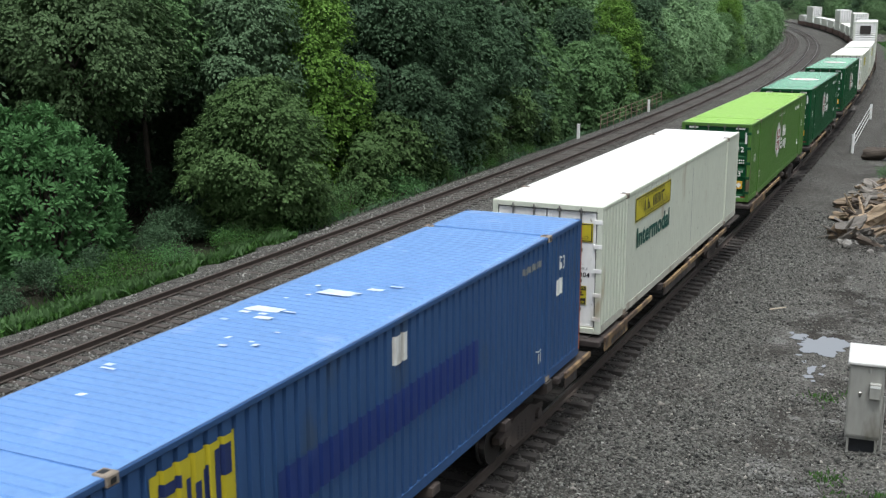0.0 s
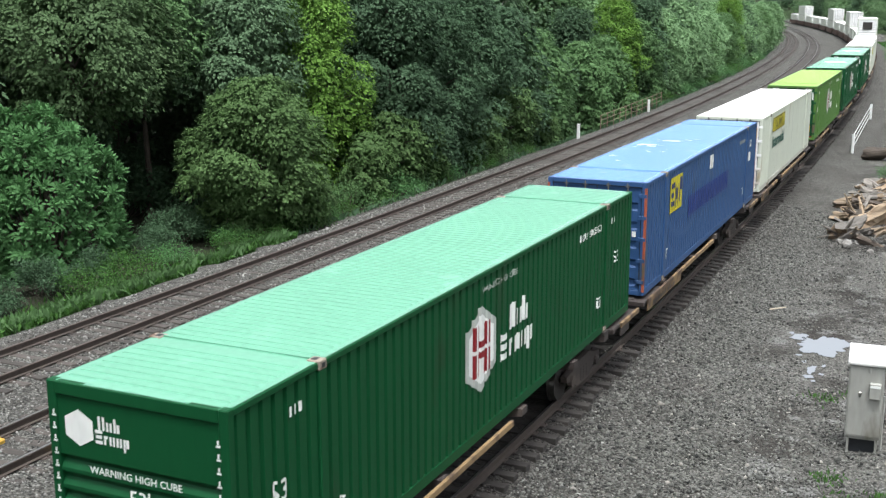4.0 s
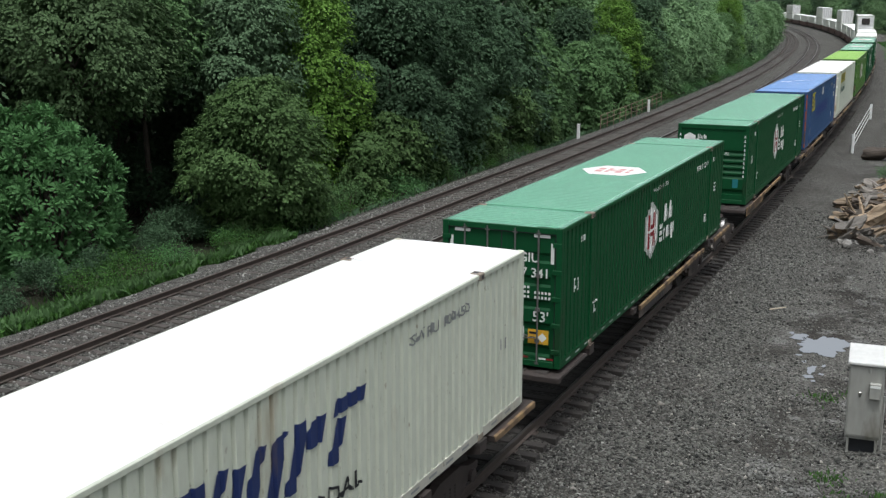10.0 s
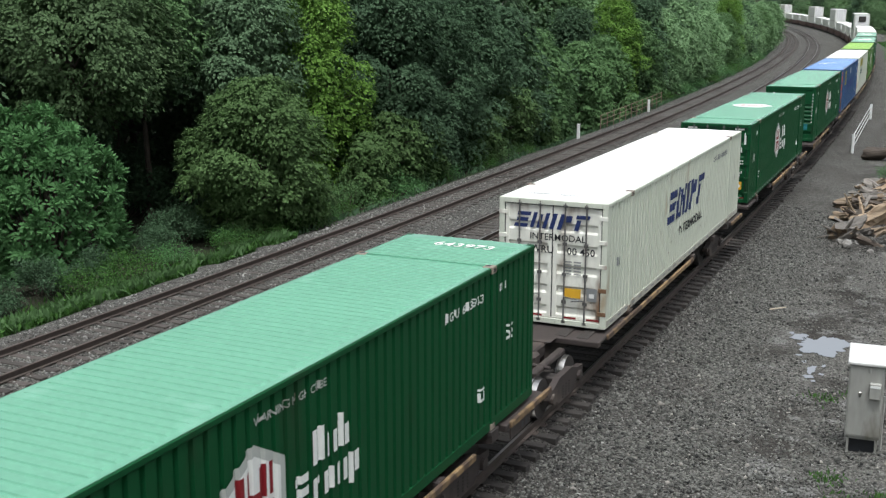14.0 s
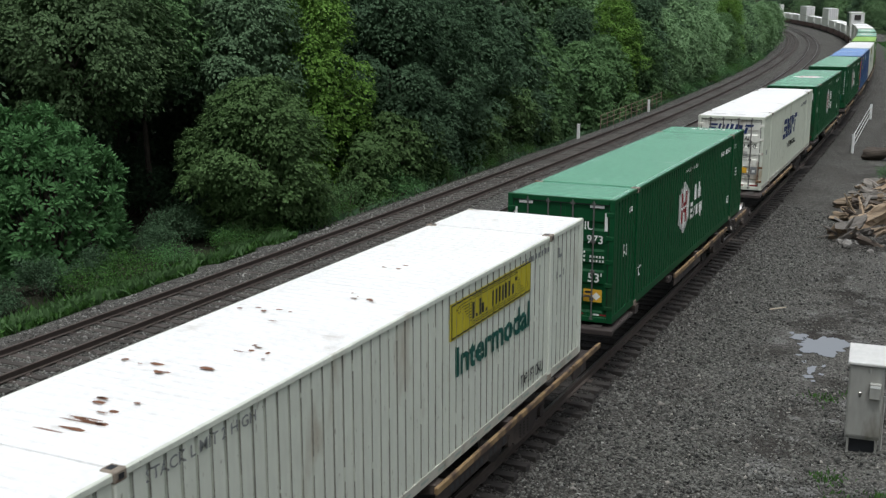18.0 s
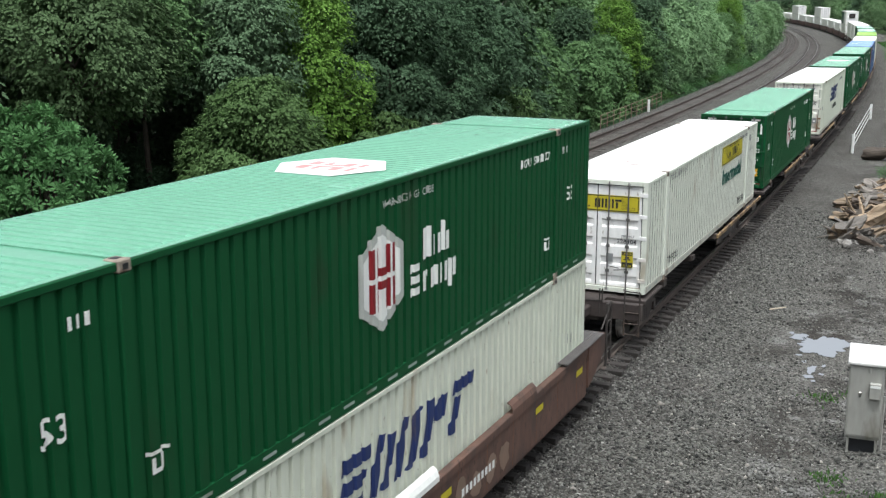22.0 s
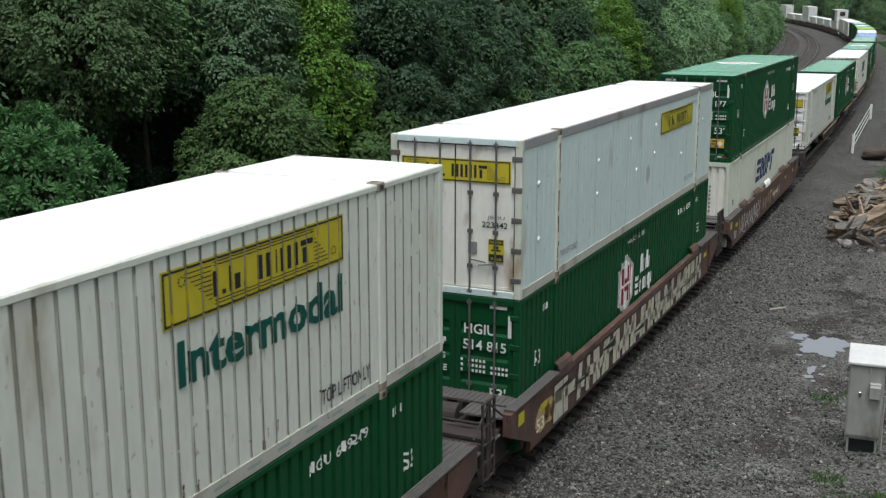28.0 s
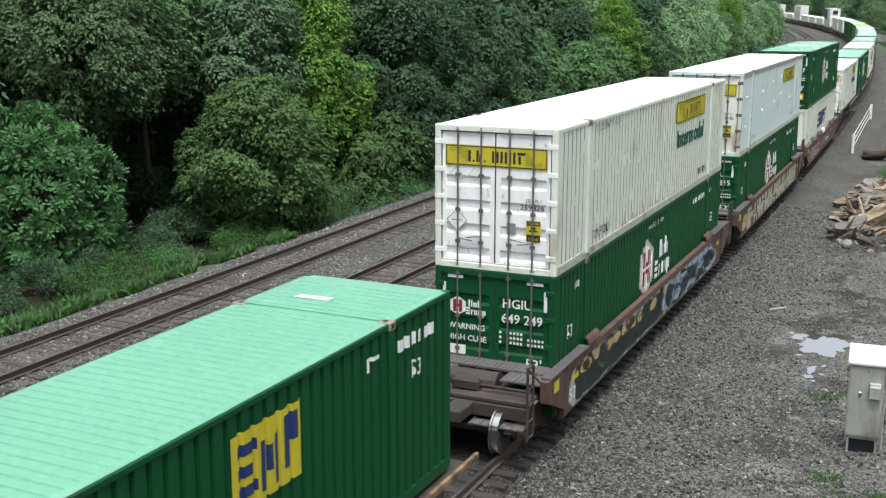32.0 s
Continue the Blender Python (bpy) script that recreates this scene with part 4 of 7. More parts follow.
def bogie(car, y, z=0.0):
    """A two-axle truck: side frames, bolster, springs, wheel sets."""
    if "bogie" not in SHARED:
        def frame_bm(sx):
            bm = bmesh.new()
            x0, x1 = sorted((sx * 0.93, sx * 1.07))
            out = [(-1.15, 0.50), (-1.15, 0.62), (-0.75, 0.66), (-0.4, 0.78), (0.4, 0.78), (0.75, 0.66), (1.15, 0.62), (1.15, 0.50), (0.80, 0.44), (0.45, 0.22), (-0.45, 0.22), (-0.80, 0.44)]
            a = [bm.verts.new((x0, p, q)) for p, q in out]
            b = [bm.verts.new((x1, p, q)) for p, q in out]
            k = len(out)
            for i in range(k):
                bm.faces.new((a[i], a[(i + 1) % k], b[(i + 1) % k], b[i]))
            bm.faces.new(a[::-1])
            bm.faces.new(b)
            bmesh.ops.recalc_face_normals(bm, faces=bm.faces[:])
            for yy in (-0.86, 0.86):
                rod(bm, (sx * 1.02, yy, 0.45), (sx * 1.13, yy, 0.45), 0.12, 10)
            return bm
        SHARED["bogie"] = True
    b = part("bogie", boxes((-0.95, 0.95, -0.17, 0.17, 0.42, 0.66), (-0.3, 0.3, -0.3, 0.3, 0.62, 0.76), bevel=0.02), GRIME, car, "grimy two-axle bogie")
    b.matrix_basis = Matrix.Translation((0, y, z))
    if "frame" not in SHARED:
        SHARED["frame"] = [part("side_frame", frame_bm(sx), CAR_BROWN, b) for sx in (-1, 1)]
        sp = []
        for sx in (-1, 1):
            bm = bmesh.new()
            for q in (-0.2, 0, 0.2):
                for k in range(5):
                    rod(bm, (sx * 1.0, q, 0.28 + k * 0.06), (sx * 1.0, q, 0.31 + k * 0.06), 0.085, 8)
            sp.append(part("springs", bm, GRIME, b))
        SHARED["springs"] = sp
        ax = rod(bmesh.new(), (-0.9, 0, 0), (0.9, 0, 0), 0.075, 12)
        for sx in (-1, 1):
            rod(ax, (sx * 0.70, 0, 0), (sx * 0.83, 0, 0), WHEEL_R - 0.005, 28)
            rod(ax, (sx * 0.665, 0, 0), (sx * 0.70, 0, 0), WHEEL_R + 0.025, 28)
            rod(ax, (sx * 0.80, 0, 0), (sx * 0.86, 0, 0), 0.12, 12)
        w = part("wheel_set", ax, [GRIME, STEEL], b)
        for f in w.data.polygons:
            c = f.center
            r = math.hypot(c.y, c.z)
            if r > WHEEL_R - 0.05 and f.area < 0.06 or (abs(c.x) < 0.68 and abs(f.normal.x) > 0.9 and r < 0.01):
                f.material_index = 1
        w.matrix_basis = Matrix.Translation((0, -0.86, WHEEL_R))
        SHARED["wheel"] = w
        SPINNERS.append((w, -0.86))
        w2 = share("wheel_set", w, b, Matrix.Translation((0, 0.86, WHEEL_R)))
        SPINNERS.append((w2, 0.86))
    else:
        for o in SHARED["frame"] + SHARED["springs"]:
            share(o.name.split(".")[0], o, b)
        for yy in (-0.86, 0.86):
            SPINNERS.append((share("wheel_set", SHARED["wheel"], b, Matrix.Translation((0, yy, WHEEL_R))), yy))
    return b


DECK = 1.191


def spine_car(label, rear_bogie=False, sill=((0.1, 8.2), (15.0, 16.6)), rear_end=False, back=1.2, fore=0.6, web=True):
    """A low spine car: a centre beam, end platforms, tan side sills and bogies."""
    c = thing("spine_car", label, "rail car", "cars of the freight train")
    L = LONG
    beam = bmesh.new()
    prism(beam, [(-0.30, 0.62), (0.30, 0.62), (0.30, 1.08), (0.42, 1.12), (-0.42, 1.12), (-0.30, 1.08)][::-1], -back, L + fore)
    part("centre_beam", beam, CAR_BROWN, c)
    for y0, y1 in ((-back + 0.5 if rear_bogie else -0.25, 1.6), (L - 1.5, L + fore - 0.15)):
        p = part("end_platform", boxes((-1.38, 1.38, y0, y1, 1.02, DECK - 0.09), bevel=0.02), CAR_BROWN, c)
        rb = bmesh.new()
        for x in (-0.95, -0.45, 0.45, 0.95):
            box(rb, x - 0.13, x + 0.13, y0 + 0.1, y1 - 0.05, DECK - 0.09, DECK - 0.062, bevel=0.01)
        part("tread_plate", rb, GRIME, p)
        part("end_beam", boxes((-1.40, 1.40, y0 - 0.06, y0 + 0.10, 0.99, DECK - 0.075), bevel=0.015), CAR_BROWN, c)
    for y in (1.981, 5.5, 9.0, 12.0, L - 1.981):
        a = bmesh.new()
        prism(a, [(-1.36, 0.98), (-0.3, 0.78), (0.3, 0.78), (1.36, 0.98), (1.36, 1.12), (-1.36, 1.12)], y - 0.14, y + 0.14)
        arm = part("cross_arm", a, CAR_BROWN, c)
        if y in (1.981, L - 1.981):
            part("container_seat", boxes((-1.36, -1.1, y - 0.16, y + 0.16, 1.12, DECK - 0.004)), GRIME, arm)
            part("container_seat", boxes((1.1, 1.36, y - 0.16, y + 0.16, 1.12, DECK - 0.004)), GRIME, arm)
    for y0, y1 in sill:
        for sx in (-1, 1):
            x0, x1 = sorted((sx * 1.36, sx * 1.43))
            s = part("side_sill", boxes((x0, x1, y0, y1, 1.0, 1.12), bevel=0.012), CAR_TAN, c, "tan painted side sill")
            if not web:
                continue
            x0, x1 = sorted((sx * 1.38, sx * 1.41))
            part("sill_web", boxes((x0, x1, y0, y0 + (y1 - y0) * 0.45, 0.80, 0.999)), CAR_BROWN if y0 > 3 else CAR_TAN, s)
            rnd = random.Random(3)
            bb = [(0.5 + i * 0.2, 0.62 + i * 0.2, 0.83, 0.95) for i in range(12) if rnd.random() < 0.75 and 0.7 + i * 0.2 < (y1 - y0) * 0.45]
            if bb and sx > 0:
                tagged(on_side("stencil", bars(*bb), MARK_BLACK, s, y0, 0, 0.0, x=1.41), kind="stuff")
    # brake pipe and tank
    br = rod(bmesh.new(), (0.5, 0.5, 0.8), (0.5, L - 0.5, 0.8), 0.03, 8)
    part("brake_pipe", br, GRIME, c)
    part("air_tank", rod(bmesh.new(), (-0.6, 6.2, 0.75), (-0.6, 7.6, 0.75), 0.2, 14), CAR_BROWN, c)
    if rear_bogie:
        bogie(c, -2.0 if not rear_end else 1.0)
    bogie(c, L - 2.7)
    # coupler and drawbar
    cb = boxes((-0.13, 0.13, -back - 1.9 if rear_bogie else -back - 0.5, -back, 0.75, 1.0), bevel=0.03)
    if rear_bogie and not rear_end:
        rod(cb, (0, -back - 0.85, 0.84), (0, -back - 0.85, 1.06), 0.46, 10)
        rod(cb, (0, -back - 0.85, 1.06), (0, -back - 0.85, 1.11), 0.27, 10)
        box(cb, -0.30, 0.30, -back - 0.6, -back + 0.5, 0.80, 1.10, bevel=0.04)
        box(cb, -0.28, 0.28, -back - 2.1, -back - 1.2, 0.78, 1.04, bevel=0.05)
        for x in (-0.62, 0.62):
            box(cb, x - 0.09, x + 0.09, -back - 1.7, -back + 0.2, 0.86, 0.98, bevel=0.03)
        rod(cb, (0.85, -back - 1.2, 0.95), (-0.85, -back - 0.9, 0.95), 0.04, 8)
    part("coupler", cb, CAR_BROWN, c)
    if rear_end:
        part("buffer_beam", boxes((-1.42, 1.42, -0.75, -0.55, 0.7, 1.12), bevel=0.02), CAR_BROWN, c)
        hr = bmesh.new()
        for x in (1.0, 1.38):
            rod(hr, (x, -0.76, 0.3), (x, -0.76, 1.45), 0.02)
        for z in (0.34, 0.62, 0.90, 1.44):
            rod(hr, (1.0, -0.76, z), (1.38, -0.76, z), 0.018)
        part("ladder", hr, GRIME, c)
        bw = bmesh.new()
        for i in range(20):
            a0, a1 = i * math.tau / 20, (i + 1) * math.tau / 20
            rod(bw, (-0.62 + 0.30 * math.cos(a0), -0.84, 1.62 + 0.30 * math.sin(a0)), (-0.62 + 0.30 * math.cos(a1), -0.84, 1.62 + 0.30 * math.sin(a1)), 0.018, 6)
        for i in range(6):
            a0 = i * math.tau / 6
            rod(bw, (-0.62, -0.82, 1.62), (-0.62 + 0.30 * math.cos(a0), -0.84, 1.62 + 0.30 * math.sin(a0)), 0.012, 6)
        part("hand_wheel", bw, GRIME, c)
        disc = rod(bmesh.new(), (-0.78, -0.80, 1.45), (-0.78, -0.62, 1.45), 0.24, 16)
        box(disc, -0.92, -0.64, -0.76, -0.6, 1.0, 1.45, bevel=0.03)
        for x in (-1.05, -0.5):
            rod(disc, (x, -0.72, 1.0), (-0.78 + (x + 0.78) * 0.6, -0.72, 1.40), 0.022, 6)
        part("brake_gear", disc, CAR_BROWN, c)
        gr = bmesh.new()
        for x in (0.35, 0.42):
            rod(gr, (x, -0.74, 0.75), (x, -0.74, 1.45), 0.018, 6)
        rod(gr, (-0.35, -0.74, 1.1), (0.42, -0.74, 1.14), 0.022, 6)
        part("uncoupling_lever", gr, GRIME, c)
    return c


def well_car(label, graffiti=0, back=1.75, fore=1.75):
    """A deep well car: two tall side walls, end decks over the bogies."""
    c = thing("well_car", label, "rail car", "cars of the freight train")
    L = LONG
    for sx in (-1, 1):
        s = bmesh.new()
        o = [(1.345, 0.20), (1.40, 0.20), (1.44, 0.23), (1.452, 0.29), (1.452, 1.14), (1.475, 1.16), (1.475, 1.29), (1.46, 1.30), (1.345, 1.30)]
        o = [(sx * x, z) for x, z in o]
        prism(s, o if sx < 0 else o[::-1], 0.25, L - 0.25)
        for y0, y1, d in ((0.25, -0.9, 0), (L - 0.25, L + 0.9, 0)):
            a = [s.verts.new((sx * x, y0, z)) for x, z in ((1.345, 0.42), (1.50, 0.42), (1.50, 1.30), (1.345, 1.30))]
            b = [s.verts.new((sx * x, y1, z)) for x, z in ((1.345, 0.92), (1.50, 0.92), (1.50, 1.34), (1.345, 1.34))]
            for i in range(4):
                s.faces.new((a[i], a[(i + 1) % 4], b[(i + 1) % 4], b[i]))
            s.faces.new(a[::-1])
            s.faces.new(b)
        bmesh.ops.recalc_face_normals(s, faces=s.faces[:])
        w = part("side_wall", s, WELL_BROWN, c)
        st = bmesh.new()
        for i in range(13):
            y = 0.9 + i * (L - 1.8) / 12
            x0, x1 = sorted((sx * 1.452, sx * 1.4545))
            box(st, x0, x1, y - 0.006, y + 0.006, 0.30, 1.14)
        tagged(part("weld_seam", st, RUST, w), kind="stuff")
        for y0 in (-0.75, LONG - 1.7):
            x0, x1 = sorted((sx * 1.30, sx * 1.52))
            gk = boxes((x0, x1, y0, y0 + 2.4, 1.345, 1.372))
            for i in range(4):
                q = x0 + 0.03 + i * 0.05
                box(gk, q, q + 0.02, y0, y0 + 2.4, 1.372, 1.385)
            part("walkway", gk, GRATE, w)
        for y, half in ((2.4, 0.55), (5.4, 0.62), (7.9, 0.62), (12.2, 0.6)) if graffiti == 1 else ((2.2, 0.4), (14.0, 0.4)):
            hood = [(1.478, 1.27), (1.476, 1.36), (1.44, 1.45), (1.375, 1.50), (1.345, 1.485), (1.415, 1.435), (1.452, 1.355), (1.452, 1.27)]
            hood = [(sx * a, b) for a, b in hood]
            g = prism(bmesh.new(), hood if sx < 0 else hood[::-1], y - half, y + half)
            bmesh.ops.recalc_face_normals(g, faces=g.faces[:])
            part("container_guide", g, MARK_WHITE if y == 7.9 and graffiti == 1 else WELL_BROWN, w)
        if sx > 0:
            for q in (0.75, 8.6, 12.8, 15.2):
                on_side("yellow_plate", bars((q, q + 0.40, 0.86, 0.99)), MARK_YELLOW, w, 0, 0, 0, x=1.456)
            on_side("length_mark", text_fit("53", 0.42, 0.26), MARK_WHITE, w, 0.75, 0.48, 0, x=1.456)
            on_side("yellow_plate", bars((-0.55, -0.25, 1.0, 1.24)), MARK_YELLOW, w, 0, 0, 0, x=1.505)
            on_side("stencil", bars(*[(9.4 + i * 0.16, 9.5 + i * 0.16, 0.62, 0.76) for i in range(9)]), MARK_WHITE, w, 0, 0, 0, x=1.456)
            if graffiti:
                graffiti_on(w, graffiti)
    for y0, y1 in ((-back, 0.22), (L - 0.22, L + fore)):
        rear = y0 < 1
        e, g = (y0, 1) if rear else (y1, -1)

        def along(p, q):
            return tuple(sorted((e + g * p, e + g * q)))
        part("end_deck", boxes((-1.30, 1.30, *along(0.28, back - 0.1), 0.98, 1.08), bevel=0.02), CAR_BROWN, c)
        teeth = [(-1.34, 1.29), (-1.34, 1.33)]
        for i in range(26):
            x = -1.30 + i * 0.104
            teeth += [(x - 0.012, 1.33), (x - 0.012, 1.345), (x + 0.012, 1.345), (x + 0.012, 1.33)]
        wk = prism(bmesh.new(), teeth + [(1.34, 1.33), (1.34, 1.29)], *along(back - 0.45, back + 0.12))
        bmesh.ops.recalc_face_normals(wk, faces=wk.faces[:])
        part("cross_walkway", wk, GRATE, c)
        part("bulkhead", boxes((-1.34, 1.34, *along(back + 0.10, back + 0.21), 0.3, 1.288), bevel=0.02), WELL_BROWN, c)
        for z, p0, p1, x0, x1 in ((1.27, 0.75, 1.28, 0.55, 1.36), (0.98, 0.36, 0.74, 0.30, 1.36), (0.60, 0.02, 0.34, 0.20, 1.30)):
            for sx in (-1, 1):
                xa, xb = sorted((sx * x0, sx * x1))
                sp = boxes((xa, xb, *along(p0, p1), z, z + 0.03))
                for i in range(7):
                    x = xa + (xb - xa) * (i + 0.5) / 7
                    box(sp, x - 0.012, x + 0.012, *along(p0, p1), z + 0.03, z + 0.045)
                part("step_grating", sp, GRATE, c)
        for sx in (-1, 1):
            hr = bmesh.new()
            for p in (0.06, 0.36):
                rod(hr, (sx * 1.38, e + g * p, 0.42), (sx * 1.38, e + g * p, 1.86), 0.028)
            for z in (0.46, 0.78, 1.10, 1.42, 1.84):
                rod(hr, (sx * 1.38, e + g * 0.06, z), (sx * 1.38, e + g * 0.36, z), 0.02)
            rod(hr, (sx * 1.38, e + g * 0.06, 1.84), (sx * 1.38, e + g * 0.75, 1.36), 0.02)
            part("ladder", hr, GRIME, c)
        part("drawbar", boxes((-0.2, 0.2, *along(-0.35, 0.5), 0.72, 0.97), bevel=0.03), GRIME, c)
        part("end_sill", boxes((-1.34, 1.34, *along(0.26, 0.36), 0.70, 0.975), bevel=0.02), CAR_BROWN, c)
    wh = bmesh.new()
    for i in range(16):
        a0, a1 = i * math.tau / 16, (i + 1) * math.tau / 16
        rod(wh, (-0.75 + 0.27 * math.cos(a0), -back + 0.12, 1.35 + 0.27 * math.sin(a0)), (-0.75 + 0.27 * math.cos(a1), -back + 0.12, 1.35 + 0.27 * math.sin(a1)), 0.018, 6)
    for i in range(5):
        a0 = i * math.tau / 5
        rod(wh, (-0.75, -back + 0.12, 1.35), (-0.75 + 0.27 * math.cos(a0), -back + 0.12, 1.35 + 0.27 * math.sin(a0)), 0.014, 6)
    part("hand_wheel", wh, GRIME, c)
    part("brake_box", boxes((-0.95, -0.55, -back + 0.16, -back + 0.45, 1.09, 1.6), bevel=0.04), CAR_BROWN, c)
    part("well_floor", boxes((-1.34, 1.34, 0.3, L - 0.3, 0.20, 0.27), bevel=0.01), CAR_BROWN, c)
    part("air_tank", rod(bmesh.new(), (-1.0, -back + 0.98, 1.14), (0.45, -back + 0.98, 1.14), 0.22, 18), CAR_BROWN, c)
    part("air_tank", rod(bmesh.new(), (-1.15, L + fore - 0.9, 1.32), (0.1, L + fore - 0.9, 1.32), 0.24, 18), CAR_BROWN, c)
    bx = boxes((-0.35, 0.2, -back + 0.5, -back + 0.72, 1.09, 1.3), bevel=0.03)
    rod(bx, (0.2, -back + 0.6, 1.2), (1.25, -back + 0.6, 1.2), 0.025)
    part("brake_gear", bx, GRIME, c)
    bogie(c, -0.55)
    bogie(c, L + 0.55)
    return c


def graffiti_on(wall, kind):
    """Spray paint with no readable words: swelling patches and outline strokes that stay on the wall."""
    rnd = random.Random(kind * 7)

    def lay(name, shapes, m, lift):
        vs, fs = [], []
        for sh in shapes:
            fs.append(tuple(range(len(vs), len(vs) + len(sh))))
            vs += [(y, min(1.135, max(0.30, z))) for y, z in sh]
        ob = on_side(name, (vs, fs), m, wall, 0, 0, 0, x=1.456, lift=lift)
        return tagged(ob, kind="stuff")

    def strokes(y0, y1, step, wide):
        out = []
        y = y0
        while y < y1:
            k = rnd.uniform(-0.5, 0.5)
            za, zb = rnd.uniform(0.40, 0.6), rnd.uniform(0.8, 1.05)
            ya, yb = y, y + k * 0.5
            out.append([(ya, za), (ya + wide, za), (yb + wide, zb), (yb, zb)])
            if rnd.random() < 0.6:
                z = rnd.uniform(0.5, 0.95)
                out.append([(y, z), (y + step * 1.2, z + rnd.uniform(-0.15, 0.15)), (y + step * 1.2, z + wide + 0.02), (y, z + wide)])
            y += step * rnd.uniform(0.6, 1.4)
        return out

    if kind == 1:
        def path(points, wide):
            """Strokes of even width through points."""
            out = []
            for (ya, za), (yb, zb) in zip(points, points[1:]):
                k = math.hypot(yb - ya, zb - za) or 1.0
                oy, oz = -(zb - za) / k * wide / 2, (yb - ya) / k * wide / 2
                out.append([(ya - oy, za - oz), (yb - oy, zb - oz), (yb + oy, zb + oz), (ya + oy, za + oz)])
            return out
        peaks = [(1.5 + 0.26 * i, (0.52 if i % 2 else 1.06) + rnd.uniform(-0.07, 0.07)) for i in range(19)]
        drips = [q for i in range(12) for q in path([(1.6 + i * 0.4, 0.56), (1.62 + i * 0.4, rnd.uniform(0.33, 0.45))], 0.022)]
        loops = [(1.9 + 0.14 * i + 0.16 * math.sin(i * 1.3), 0.52 + 0.16 * math.sin(i * 0.9)) for i in range(30)]
        lay("graffiti", path(peaks, 0.045) + drips + path(loops, 0.03), MARK_WHITE, 0.004)
        faint = paint("faint_tan_spray", (0.20, 0.135, 0.10), amount=0.35)
        big = [blob(rnd, 6.9 + i * 0.62, rnd.uniform(0.6, 0.9), 0.24, 0.26, 11) for i in range(8)]
        lay("graffiti", big, faint, 0.004)
        return
    if kind == 2:
        pale, other, dark = paint("sand_spray", (0.50, 0.48, 0.38), amount=0.2), paint("gold_spray", (0.42, 0.30, 0.12), amount=0.2), MARK_BLACK
        body, edge = [], []
        y = 1.5
        while y < 14.6:
            w = rnd.uniform(0.55, 0.85)
            st = rnd.uniform(0.22, 0.3)
            lean = rnd.uniform(-0.16, 0.16)
            z, k = rnd.uniform(0.45, 0.75), rnd.uniform(-0.12, 0.12)
            bits = [[(y, 0.34), (y + st, 0.34), (y + st + lean, 1.10), (y + lean, 1.10)]]
            if rnd.random() < 0.7:
                bits.append([(y + w - st, 0.34), (y + w, 0.34), (y + w - lean, 1.10), (y + w - st - lean, 1.10)])
            bits.append([(y + 0.08, z), (y + w - 0.06, z + k), (y + w - 0.06, z + k + 0.24), (y + 0.08, z + 0.22)])
            for q in bits:
                cy, cz = sum(p[0] for p in q) / 4, sum(p[1] for p in q) / 4
                body.append(q)
                edge.append([(p[0] + (0.035 if p[0] > cy else -0.035), p[1] + (0.03 if p[1] > cz else -0.03)) for p in q])
            y += w + 0.05
        lay("graffiti_outline", edge, dark, 0.0045)
        lay("graffiti_patch", [blob(rnd, 0.9 + i * 0.4, 0.7, 0.4, 0.3) for i in range(4)], other, 0.003)
        lay("graffiti", body, pale, 0.006)
        lay("graffiti_outline", strokes(1.6, 14.4, 0.8, 0.02), dark, 0.010)
        return
    mint, tan, blue = paint("mint_spray", (0.31, 0.35, 0.31), amount=0.2), paint("tan_spray", (0.40, 0.30, 0.14), amount=0.2), paint("pale_blue_spray", (0.25, 0.32, 0.36), amount=0.2)
    lay("graffiti_patch", [blob(rnd, 1.0 + i * 0.30, rnd.uniform(0.62, 0.80), 0.6, 0.50) for i in range(45)], mint, 0.003)
    lay("graffiti_patch", [blob(rnd, rnd.uniform(1.0, 10.5), rnd.uniform(0.85, 1.0), rnd.uniform(0.15, 0.4), 0.14) for i in range(16)], tan, 0.006)
    lay("graffiti_patch", [blob(rnd, rnd.uniform(8.5, 14.8), rnd.uniform(0.55, 0.95), rnd.uniform(0.35, 0.6), 0.26) for i in range(26)], blue, 0.009)
    lay("graffiti_outline", strokes(1.3, 14.8, 0.26, 0.018), paint("dark_grey_spray", (0.07, 0.075, 0.075), amount=0.2), 0.012)


# ================= the train, from its last seen car forwards =================
def load(s, base, *stack, z0=DECK, length=LONG, near=False):
    """Set a car and the containers on it on the line, with the car's rear container end at s at the start."""
    if base is not None:
        MOVERS.append((base, s, 0.0, length))
        ROLLING.append((base, near))
    z = z0
    for ob, tall in stack:
        MOVERS.append((ob, s, z, length))
        z += tall + 0.004


WELL = 0.287
TALL = 2.896

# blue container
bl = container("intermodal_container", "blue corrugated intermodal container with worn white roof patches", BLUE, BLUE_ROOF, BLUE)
emp_panel(bl, 3.24, 1.68, DEEP)
on_side("dark_band", bars((4.77, 10.75, 1.22, 1.80)), paint("dark_blue_band", (0.014, 0.034, 0.16), dirt=(0.03, 0.06, 0.2)), bl, 0, 0, DEEP)
on_side("sticker", bars((7.75, 8.15, 2.22, 2.64)), MARK_WHITE, bl, 0, 0, DEEP)
on_side("length_mark", text_fit("53", 0.30, 0.28), MARK_WHITE, bl, 14.95, 2.08, DEEP)
on_side("sticker", bars((14.66, 14.98, 1.60, 1.92)), MARK_WHITE, bl, 0, 0, DEEP)
on_side("small_print", bars(*[(12.8 + i * 0.14, 12.9 + i * 0.14, 2.4, 2.52) for i in range(7)]), MARK_GREY, bl, 0, 0, DEEP)
